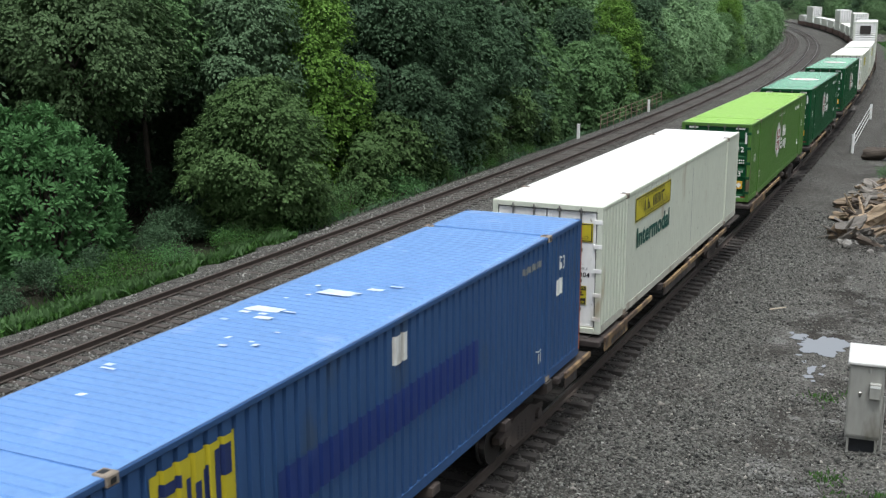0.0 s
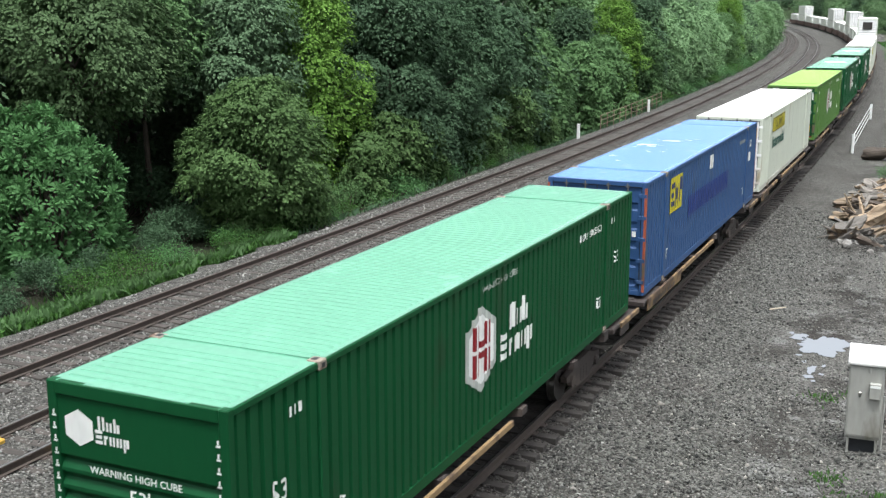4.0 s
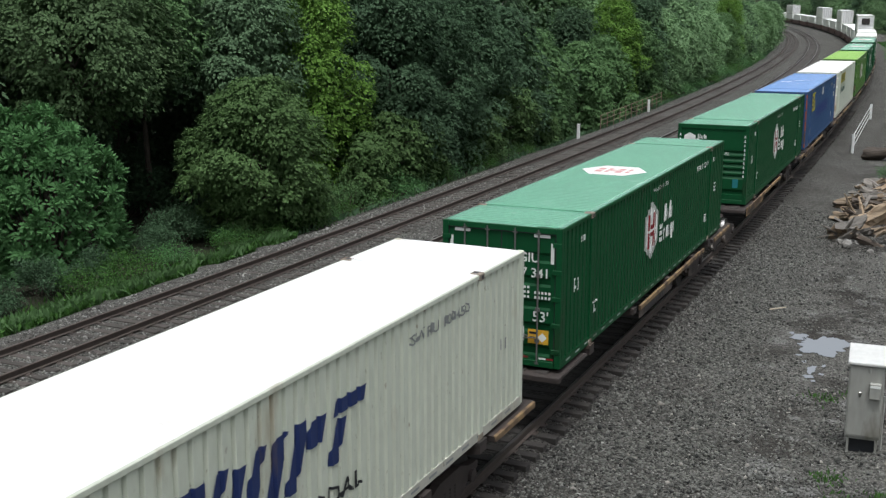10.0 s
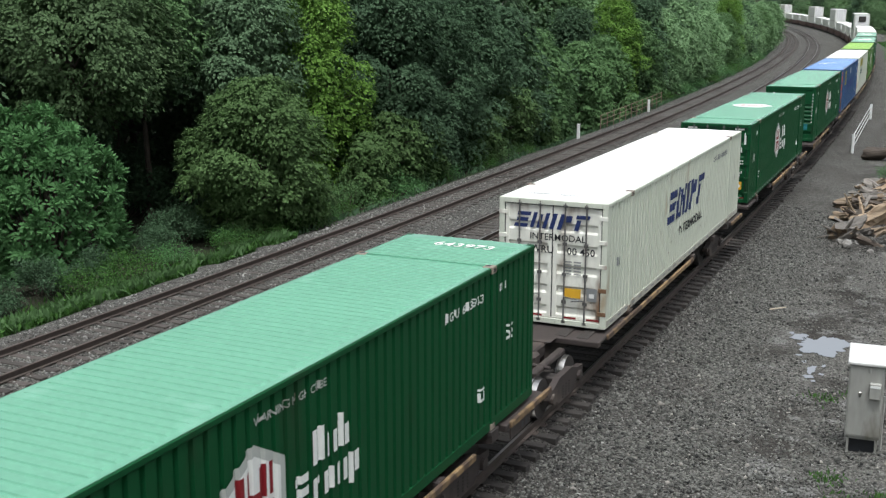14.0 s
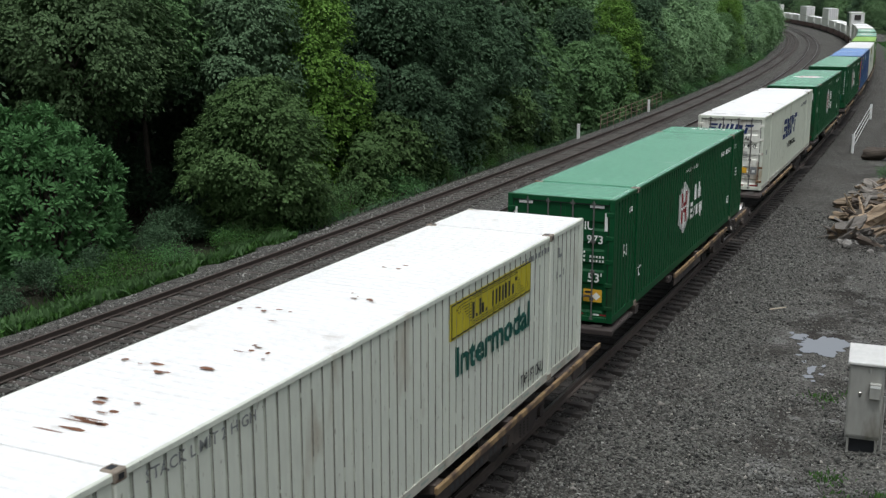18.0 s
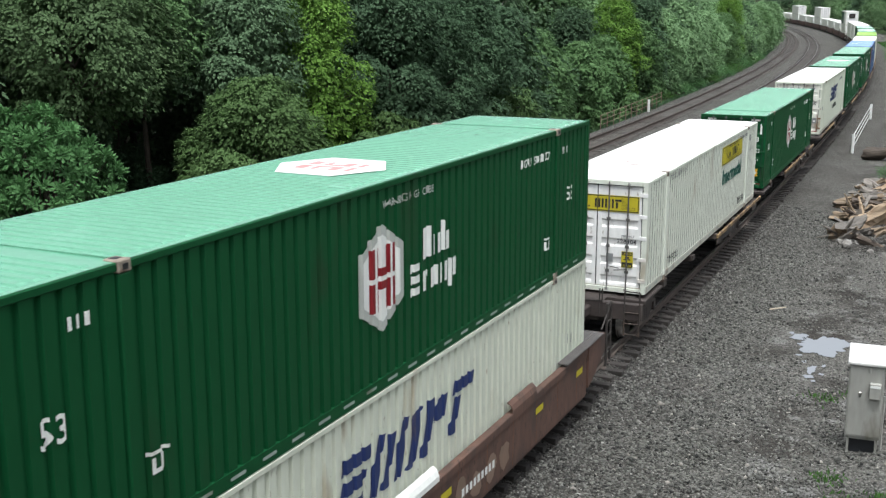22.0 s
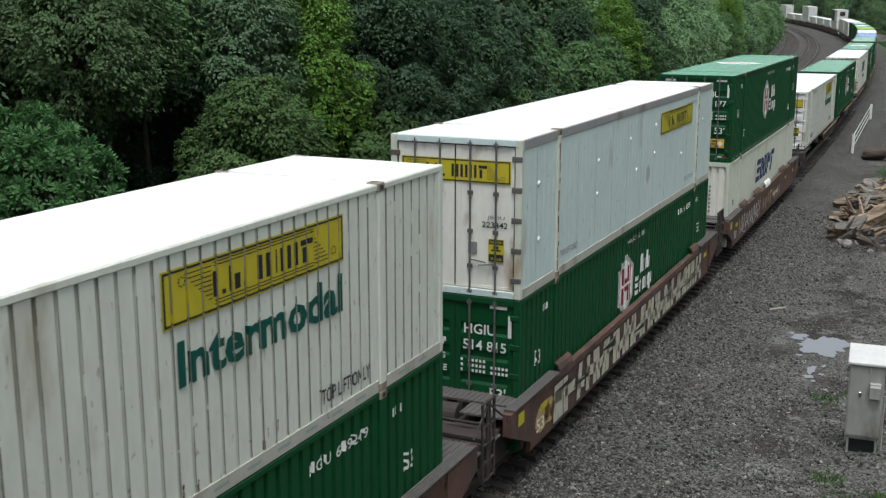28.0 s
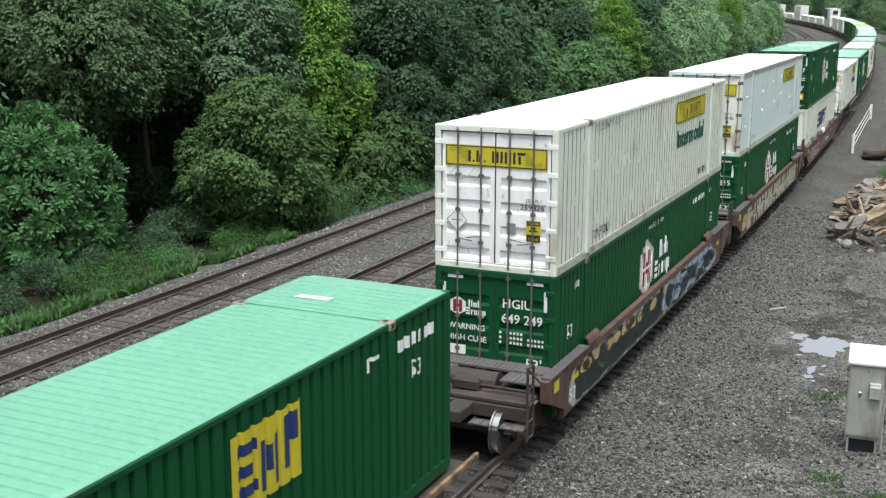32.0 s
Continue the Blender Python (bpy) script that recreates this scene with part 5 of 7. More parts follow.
on_side("small_mark", bars((-0.1, -0.04, 0, 0.2), (0.05, 0.1, 0, 0.2), (-0.12, 0.12, 0.23, 0.26)), MARK_WHITE, bl, 13.75, 0.5, DEEP)
on_side("small_mark", bars((-0.1, -0.04, 0, 0.2), (0.05, 0.1, 0, 0.2), (-0.12, 0.12, 0.23, 0.26)), MARK_WHITE, bl, 2.35, 0.5, DEEP)
for sx in (-1, 1):
    x0, x1 = sorted((sx * (HALF - 0.055), sx * (HALF + 0.004)))
    part("painted_post", boxes((x0, x1, -0.006, 0.05, 0.1, 2.75)), paint("orange_red_post", (0.34, 0.085, 0.045)), bl)
    part("painted_post", boxes((x0, x1, LONG - 0.05, LONG + 0.006, 0.1, 2.75)), paint("orange_red_post", (0.34, 0.085, 0.045)), bl)
for x in (-0.75, 0.55):
    p = on_end("logo_panel", bars((-0.36, 0.36, 0, 0.46)), MARK_YELLOW, bl, x, 2.0, 0.026)
    on_end("logo_figure", bars((-0.28, -0.22, 0.1, 0.36), (-0.20, -0.10, 0.1, 0.16), (-0.20, -0.10, 0.30, 0.36), (-0.06, -0.01, 0.08, 0.34), (0.05, 0.10, 0.08, 0.34), (0.15, 0.21, 0.1, 0.38), (0.22, 0.30, 0.24, 0.38)), MARK_NAVY, p, x, 2.0, 0.022)
on_end("number", bars(*[(0.1 + 0.14 * i, 0.2 + 0.14 * i, 1.5, 1.64) for i in range(7)]), MARK_WHITE, bl, 0, 0, 0.026)
for q in ((-1.0, -0.7, 0.6, 0.85), (0.5, 0.9, 0.7, 0.95)):
    on_end("sticker", bars(q), MARK_WHITE, bl, 0, 0, 0.026)
rr = random.Random(8)
pv, pf = [], []
for x, y, w, h in [(-0.15, 8.7, 0.62, 0.30), (0.28, 9.1, 0.26, 0.13), (0.5, 9.4, 0.2, 0.10), (-0.62, 7.45, 0.55, 0.26), (-0.4, 7.05, 0.26, 0.14)] + [(rr.uniform(-0.95, 0.3), rr.uniform(2.8, 9.2), rr.uniform(0.05, 0.22), rr.uniform(0.03, 0.10)) for _ in range(15)]:
    k = len(pv)
    for a, b in ((-1, -0.8), (-0.85, -1), (0.8, -0.95), (1, -0.7), (0.92, 0.1), (1, 0.9), (0.2, 1), (-0.9, 0.93), (-1, 0.2)):
        pv.append((x + 0.5 * w * a * rr.uniform(0.88, 1.1) + 0.12 * h * b, y + 0.5 * h * b * rr.uniform(0.88, 1.1)))
    pf.append(tuple(range(k, k + 9)))
tagged(on_roof("worn_patch", (pv, pf), paint("worn_pale_patch", (0.56, 0.65, 0.80), dirt=(0.22, 0.36, 0.62), amount=0.4), bl, 0, 0, 2.9135, "pale worn paint patches"), "pale worn paint patches", kind="stuff")
load(5.63, spine_car("brown spine car with tan side sills under the blue container"), (bl, TALL))

# white container with a yellow sign, ahead of the blue one
jw = container("intermodal_container", "dirty white smooth-sided intermodal container with a yellow sign", CREAM, WHITE_ROOF, LIT_DOOR_WHITE, deep=0.004)
yellow_sign(jw, 4.5, 2.05, 0.0)
part("ribbed_section", folded_side(bmesh.new(), HALF + 0.004, 1, 0.14, 1.88, 0.2, 2.78, DEEP), CREAM, jw)
end_yellow_sign(jw)
# A thin upright grey strip, flat on the side.
on_side("dents", bars((9.0, 9.04, 0.4, 2.6)), MARK_GREY, jw, 0, 0, 0)
load(23.24, spine_car("rusty spine car with tan side sills under a white container", sill=((0.1, 4.2), (5.6, 14.0))), (jw, TALL))

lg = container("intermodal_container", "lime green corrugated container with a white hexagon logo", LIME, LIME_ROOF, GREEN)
hub_marks(lg, digits="508112")
load(42.06, spine_car("brown spine car under the lime green container", rear_bogie=False, sill=((0.1, 7.5), (14.6, 16.6))), (lg, TALL))

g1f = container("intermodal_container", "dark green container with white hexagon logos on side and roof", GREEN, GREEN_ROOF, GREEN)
hub_marks(g1f, roof_hex=True, digits="514208")
load(60.9, spine_car("brown spine car under a dark green container"), (g1f, TALL))
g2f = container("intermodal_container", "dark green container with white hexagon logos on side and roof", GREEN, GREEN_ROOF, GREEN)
hub_marks(g2f, roof_hex=True, digits="519630")
load(81.9, spine_car("brown spine car under a dark green container", rear_bogie=True), (g2f, TALL))
for s in (103.0, 122.0):
    w = container("intermodal_container", "plain dirty white container on a spine car", CREAM, WHITE_ROOF, LIT_DOOR_WHITE, deep=SLIT)
    on_side("sign_panel", bars((-1.4, 1.4, 0, 0.7)), MARK_YELLOW, w, 5.0, 1.8, SLIT)
    load(s, spine_car("brown spine car under a dirty white container"), (w, TALL))

# double stack with a cooling unit on its end
wd = container("intermodal_container", "cream corrugated container in the well of a stack car", CREAM, WHITE_ROOF, LIT_DOOR_WHITE, deep=SLIT)
td = container("refrigerated_container", "white refrigerated container with a dark cooling unit opening on its end", WHITE, WHITE_ROOF, LIT_DOOR_WHITE, deep=0.004, end="wall")
part("cooling_unit", boxes((-0.62, 0.62, -0.06, 0.02, 1.45, 2.45), bevel=0.03), GRIME, td, "dark cooling unit grille")
part("green_side_cover", boxes((-HALF - 0.012, -HALF - 0.004, 7.5, LONG - 0.2, 0.2, 2.75)), GREEN, td, "dark green side section")
load(146.5, well_car("brown stack well car on the curve"), (wd, TALL), (td, TALL), z0=WELL)

# far cars on the curve: white containers, some stacked two high
far_s = 167.5
for two in (0, 0, 0, 1, 0, 0, 1, 0, 0, 0, 1, 0):
    lo = container("intermodal_container", "white container in a well car on the far curve", WHITE, WHITE_ROOF, LIT_DOOR_WHITE, deep=SLIT)
    hi = container("intermodal_container", "white container stacked on another on the far curve", WHITE, WHITE_ROOF, LIT_DOOR_WHITE, deep=SLIT) if two else None
    load(far_s, well_car("brown stack well car on the far curve"), (lo, TALL), *(((hi, TALL),) if hi else ()), z0=WELL)
    far_s += 19.7

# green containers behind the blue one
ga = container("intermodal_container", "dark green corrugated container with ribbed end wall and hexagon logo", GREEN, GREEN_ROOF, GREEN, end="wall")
hub_marks(ga, end="wall", digits="502923")
load(-11.9, spine_car("brown spine car with tan side sills and a shared bogie", rear_bogie=True, sill=((-0.2, 8.3), (15.2, 16.7))), (ga, TALL), near=True)
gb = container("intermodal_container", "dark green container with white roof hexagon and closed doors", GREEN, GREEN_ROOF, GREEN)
hub_marks(gb, roof_hex=True, tape=True, digits="517341")
load(-32.82, spine_car("brown spine car with tan side sills under a green container", sill=((5.8, 13.2), (14.8, 17.2))), (gb, TALL), near=True)
sw = container("intermodal_container", "dirty white corrugated container with navy bars and rust-streaked doors", CREAM, WHITE_ROOF, DOOR_RUSTY)
swift_marks(sw)
vs_, fs_ = text_fit("SWRU 100450", 1.25, 0.2)
on_roof("number", ([(-x, -y) for x, y in vs_], fs_), MARK_GREY, sw, -0.2, 0.75, 2.9135)
load(-51.05, spine_car("brown spine car with tan side sills and a shared bogie", rear_bogie=True, sill=((-0.1, 8.6), (14.6, 16.5)), web=False), (sw, TALL), near=True)
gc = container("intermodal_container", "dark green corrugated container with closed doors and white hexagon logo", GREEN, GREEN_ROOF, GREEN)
hub_marks(gc, digits="643973")
on_roof("number", text_mesh("643973", 0.40), MARK_WHITE, gc, 0.2, 15.3, 2.9135)
load(-71.87, spine_car("brown spine car with tan side sills under a green container", sill=((5.8, 13.2), (14.8, 16.9))), (gc, TALL), near=True)
jb = container("intermodal_container", "white corrugated container with yellow sign, scuffed roof and closed doors", WHITE, WHITE_ROOF, LIT_DOOR_WHITE, deep=SLIT)
on_side("lift_text", text_fit("TOP LIFT ONLY", 1.25, 0.24), MARK_BLACK, jb, 13.25, 0.30, SLIT)
on_side("small_print", bars(*[(12.6 + i * 0.17, 12.7 + i * 0.17, 2.60, 2.70) for i in range(9)]), MARK_GREY, jb, 0, 0, SLIT)
on_side("small_mark", bars((14.62, 14.68, 2.36, 2.56), (14.8, 14.86, 2.36, 2.56), (14.68, 14.8, 2.36, 2.42), (14.5, 14.56, 1.95, 2.1), (14.66, 14.82, 1.95, 2.0), (14.9, 14.96, 1.95, 2.1)), MARK_GREY, jb, 0, 0, SLIT)
yellow_sign(jb, 11.32, 2.05, SLIT)
end_yellow_sign(jb)
rr = random.Random(4)
scuff = ([], [])
for cx, cy, n, wide in ((0.05, 2.75, 9, 0.30), (-0.35, 1.15, 5, 0.22), (-0.45, 4.6, 7, 0.16), (0.4, 5.6, 6, 0.12), (-0.6, 7.2, 6, 0.10), (0.2, 8.6, 5, 0.10), (-0.2, 10.5, 4, 0.08), (0.1, 3.3, 5, 0.16)):
    for i in range(n):
        q = blob(rr, cx + rr.gauss(0, 0.28), cy + rr.gauss(0, 0.16), wide * rr.uniform(0.2, 0.8), rr.uniform(0.015, 0.05))
        scuff[1].append(tuple(range(len(scuff[0]), len(scuff[0]) + len(q))))
        scuff[0].extend(q)
tagged(on_roof("scuff", scuff, RUST, jb, 0, 0, 2.9135, "dark scuffs and rust flecks"), kind="stuff")
for ob in (jb,):
    on_side("lift_text", text_fit("TOP LIFT ONLY", 1.25, 0.2), MARK_BLACK, ob, 3.0, 0.30, SLIT)
    on_side("stack_text", text_fit("STACK LIMIT 2 HIGH", 1.9, 0.14), MARK_GREY, ob, 3.3, 2.60, SLIT)
    reflector_strip(ob)
rg = on_end("sticker", bars((0, 0.44, 0, 0.26)), MARK_BLACK, jb, -1.04, 1.30, 0.026, "black notice sticker with yellow bars")
on_end("sticker_print", bars((0.05, 0.39, 0.16, 0.20), (0.05, 0.39, 0.05, 0.11)), MARK_YELLOW, rg, -1.04, 1.30, 0.022)
load(-90.31, spine_car("brown spine car end with ladder, brake wheel and tan sills", rear_bogie=True, rear_end=True, sill=((8.8, 15.3), (15.4, 17.2)), back=0.7), (jb, TALL), near=True)

# stack cars
d1l = container("intermodal_container", "cream corrugated container with navy slanted bars in a rusty well car", CREAM, WHITE_ROOF, DOOR_RUSTY, end="ribbed")
swift_marks(d1l, end=False, low=True)
on_end("wordmark", wordmark("43156", 1.05, 0.2, 0.3), MARK_NAVY, d1l, -0.05, 2.45, 0.02)
on_end("vertical_number", bars(*[(0, 0.06, -i * 0.14, 0.09 - i * 0.14) for i in range(7)]), MARK_GREY, d1l, 0.62, 2.0, 0.02)
on_end("placard", ([(0, -0.13), (0.13, 0), (0, 0.13), (-0.13, 0)], [(0, 1, 2, 3)]), MARK_WHITE, d1l, -0.15, 1.35, 0.02)
on_end("length_mark", text_mesh("53ft", 0.2), MARK_GREY, d1l, -0.75, 0.5, 0.02)
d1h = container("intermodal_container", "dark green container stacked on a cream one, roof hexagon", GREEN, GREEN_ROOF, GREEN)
hub_marks(d1h, roof_hex=True, tape=True, digits="507177")
load(-111.42, well_car("rusty brown stack well car with white scrawled graffiti", 1), (d1l, TALL), (d1h, TALL), z0=WELL, near=True)
d2l = container("intermodal_container", "dark green container in the well of a graffiti-covered car", GREEN, GREEN_ROOF, GREEN)
hub_marks(d2l, digits="514815")
d2h = container("refrigerated_container", "pale white flat-panelled container with yellow sign and rusty posts", PALE, WHITE_ROOF, DOOR_STAINED, deep=0.004, posts=CREAM, rail=ALU)
yellow_sign(d2h, 11.66, 1.95, 0.0, h=0.56, words=False)
end_yellow_sign(d2h, False, "223342")
seam = bars(*[(0.8 + i * 1.21, 0.812 + i * 1.21, 0.18, 2.62) for i in range(13)])
on_side("panel_seam", seam, MARK_GREY, d2h, 0, 0, 0, lift=0.0, x=HALF - 0.009)
on_side("lift_text", text_fit("TOP LIFT ONLY", 1.1, 0.13), MARK_GREY, d2h, 13.38, 0.35, 0, x=HALF - 0.010)
on_side("stack_text", text_fit("STACK TWO HIGH ONLY", 1.1, 0.10), MARK_GREY, d2h, 13.4, 2.46, 0, x=HALF - 0.010)
on_side("lift_text", text_fit("TOP LIFT ONLY", 1.1, 0.13), MARK_GREY, d2h, 2.75, 0.35, 0, x=HALF - 0.010)
rr = random.Random(31)
for y0 in (1.981, LONG - 1.981):
    for i in range(11):
        z = 0.2 + i * 0.23 + rr.uniform(-0.05, 0.05)
        y1 = y0 + rr.uniform(-0.07, 0.0)
        part("rust_patch", boxes((HALF + 0.0245, HALF + 0.0265, y1, y1 + rr.uniform(0.03, 0.075), z, z + rr.uniform(0.06, 0.26))), RUST, d2h, "rusty patch on a post")
for y, z in ((0.9, 2.0), (0.95, 0.95), (4.6, 1.95), (4.55, 1.25), (7.1, 2.15), (7.7, 1.35), (9.4, 2.25), (9.35, 1.55), (12.3, 1.2), (14.9, 1.9)):
    cap = part("vent_cap", rod(bmesh.new(), (HALF - 0.012, y, z), (HALF + 0.016, y, z), 0.065, 12, 0.045), MARK_WHITE, d2h, "round white cap")
    part("cap_screw", rod(bmesh.new(), (HALF + 0.015, y, z), (HALF + 0.022, y, z), 0.02, 8), MARK_GREY, cap)
on_side("repair_patch", ([(0, 0), (0.16, -0.12), (0.34, 0.02), (0.36, 0.22), (0.17, 0.34), (0.02, 0.24)], [tuple(range(6))]), MARK_BORDER, d2h, 8.6, 1.0, 0, x=HALF - 0.010, label="pale repair patch")
load(-131.14, well_car("brown stack well car covered in pale graffiti letters", 2), (d2l, TALL), (d2h, TALL), z0=WELL, near=True)
d3l = container("intermodal_container", "dark green container with white numbers in a graffiti-covered well car", GREEN, GREEN_ROOF, GREEN)
hub_marks(d3l, digits="649249")
d3h = container("intermodal_container", "white corrugated container with yellow sign stacked on a green one", WHITE, WHITE_ROOF, LIT_DOOR_WHITE, deep=SLIT)
yellow_sign(d3h, 11.4, 2.05, SLIT)
end_yellow_sign(d3h, True, "259826")
on_side("lift_text", text_fit("TOP LIFT ONLY", 1.25, 0.2), MARK_BLACK, d3h, 3.0, 0.30, SLIT)
on_side("lift_text", text_fit("TOP LIFT ONLY", 1.25, 0.2), MARK_BLACK, d3h, 13.2, 0.30, SLIT)
on_side("stack_text", text_fit("STACK LIMIT 2 HIGH", 1.9, 0.14), MARK_GREY, d3h, 3.3, 2.60, SLIT)
reflector_strip(d3h)
rr = random.Random(12)
holes, drips = ([], []), ([], [])
for i in range(44):
    y, z, w, h = rr.uniform(4.6, 11.8), 0.2 + abs(rr.gauss(0, 0.15)), rr.uniform(0.008, 0.022), rr.uniform(0.015, 0.06)
    for (pv, pf), ww, z0, z1 in ((holes, w, z, z + h), (drips, w * 0.8, max(0.175, z - rr.uniform(0.05, 0.22)), z - 0.004)):
        if z1 > z0:
            pf.append(tuple(range(len(pv), len(pv) + 6)))
            pv += [(y - ww * 0.6, z0), (y + ww * 0.5, z0), (y + ww, (z0 + z1) / 2), (y + ww * 0.5, z1), (y - ww * 0.4, z1), (y - ww, (z0 + z1) / 2)]
for ob in (on_side("rust_hole", holes, MARK_BLACK, d3h, 0, 0, SLIT, x=HALF - 0.012), on_side("rust_drip", drips, RUST, d3h, 0, 0, SLIT, x=HALF - 0.012, lift=0.004)):
    tagged(ob, kind="stuff")
on_side("repair_patch", ([(0, 0.36), (0.14, 0.26), (0.26, 0.34), (0.33, 0.55), (0.24, 0.76), (0.08, 0.80), (-0.03, 0.6)], [tuple(range(7))]), MARK_WHITE, d3h, 7.75, 0, SLIT, label="pale repair patch")
load(-150.57, well_car("brown stack well car with blue and tan graffiti", 3), (d3l, TALL), (d3h, TALL), z0=WELL, near=True)
em = container("intermodal_container", "bright green corrugated container with a yellow square logo", GREEN, GREEN_ROOF, GREEN)
emp_panel(em, 11.1, 1.60, DEEP)
on_side("length_mark", text_fit("53", 0.32, 0.26), MARK_WHITE, em, 14.95, 1.88, DEEP)
on_side("small_print", bars(*[(14.4 + i * 0.2, 14.53 + i * 0.2, 2.38, 2.56) for i in range(6)]), MARK_WHITE, em, 0, 0, DEEP)
on_side("small_mark", bars((13.45, 13.52, 2.36, 2.56), (13.6, 13.8, 2.48, 2.54)), MARK_WHITE, em, 0, 0, DEEP)
on_roof("worn_patch", bars((-0.65, -0.05, 14.72, 14.92)), MARK_BORDER, em, 0, 0, 2.9135)
load(-171.63, spine_car("brown spine car with tan sills under a bright green container", sill=((6.0, 13.5), (14.6, 17.0))), (em, TALL), near=True)

# ================= forest, bushes and weeds =================
BARK = mat("grey_brown_bark", (0.075, 0.060, 0.048), 0.95, 0, 0.5, 1.5, 12, 2, 0.8, stretch=(1, 1, 0.2))
def leaf_mat(name, c, island=0.07, trans=0.3):
    return mat(name, c, 0.6, 0, 0.72, 1.28, 1.6, 0.4, 0, island=island, objrand=0.12, trans=trans, spec=0.12)


LEAF = {
    "dark": leaf_mat("dark_green_leaf", (0.065, 0.118, 0.062), trans=0.32),
    "blue": leaf_mat("bluish_green_leaf", (0.088, 0.148, 0.077), trans=0.32),
    "mid": leaf_mat("mid_green_leaf", (0.094, 0.174, 0.068), trans=0.32),
    "lime": leaf_mat("yellow_green_leaf", (0.126, 0.242, 0.043), trans=0.3),
    "fresh": leaf_mat("fresh_green_leaf", (0.098, 0.218, 0.080), trans=0.32),
    "weed": leaf_mat("weed_leaf", (0.056, 0.128, 0.030), 0.35, 0.3),
    # distance haze put into the leaf colour
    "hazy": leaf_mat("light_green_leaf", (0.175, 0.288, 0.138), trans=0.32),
    "umber": leaf_mat("brownish_green_leaf", (0.088, 0.146, 0.062), trans=0.3),
    "olive": leaf_mat("olive_leaf", (0.082, 0.144, 0.050), trans=0.32),
}


def unit(a):
    return a / np.maximum(np.linalg.norm(a, axis=1, keepdims=True), 1e-6)


def leaf_quads(c, d, nrm, length, width):
    """Rhombic leaves at c along d, facing nrm."""
    d = unit(d)
    side = unit(np.cross(d, nrm))
    up = np.cross(side, d)
    l, w = length[:, None], width[:, None]
    v = np.stack([c - d * l * 0.5, c + side * w * 0.5 - up * w * 0.12 + d * l * 0.05, c + d * l * 0.5 - up * l * 0.08, c - side * w * 0.5 - up * w * 0.12 + d * l * 0.05], 1).reshape(-1, 3)
    return v


def quad_mesh(name, v, material, parent, label=""):
    n = len(v) // 4
    me = bpy.data.meshes.new(name)
    me.vertices.add(len(v))
    me.vertices.foreach_set("co", v.astype(np.float32).ravel())
    me.loops.add(4 * n)
    me.loops.foreach_set("vertex_index", np.arange(4 * n, dtype=np.int32))
    me.polygons.add(n)
    me.polygons.foreach_set("loop_start", np.arange(0, 4 * n, 4, dtype=np.int32))
    me.update(calc_edges=True)
    me.materials.append(material)
    ob = new(name, me)
    ob.parent = parent
    if label:
        ob["label"] = label
    return ob


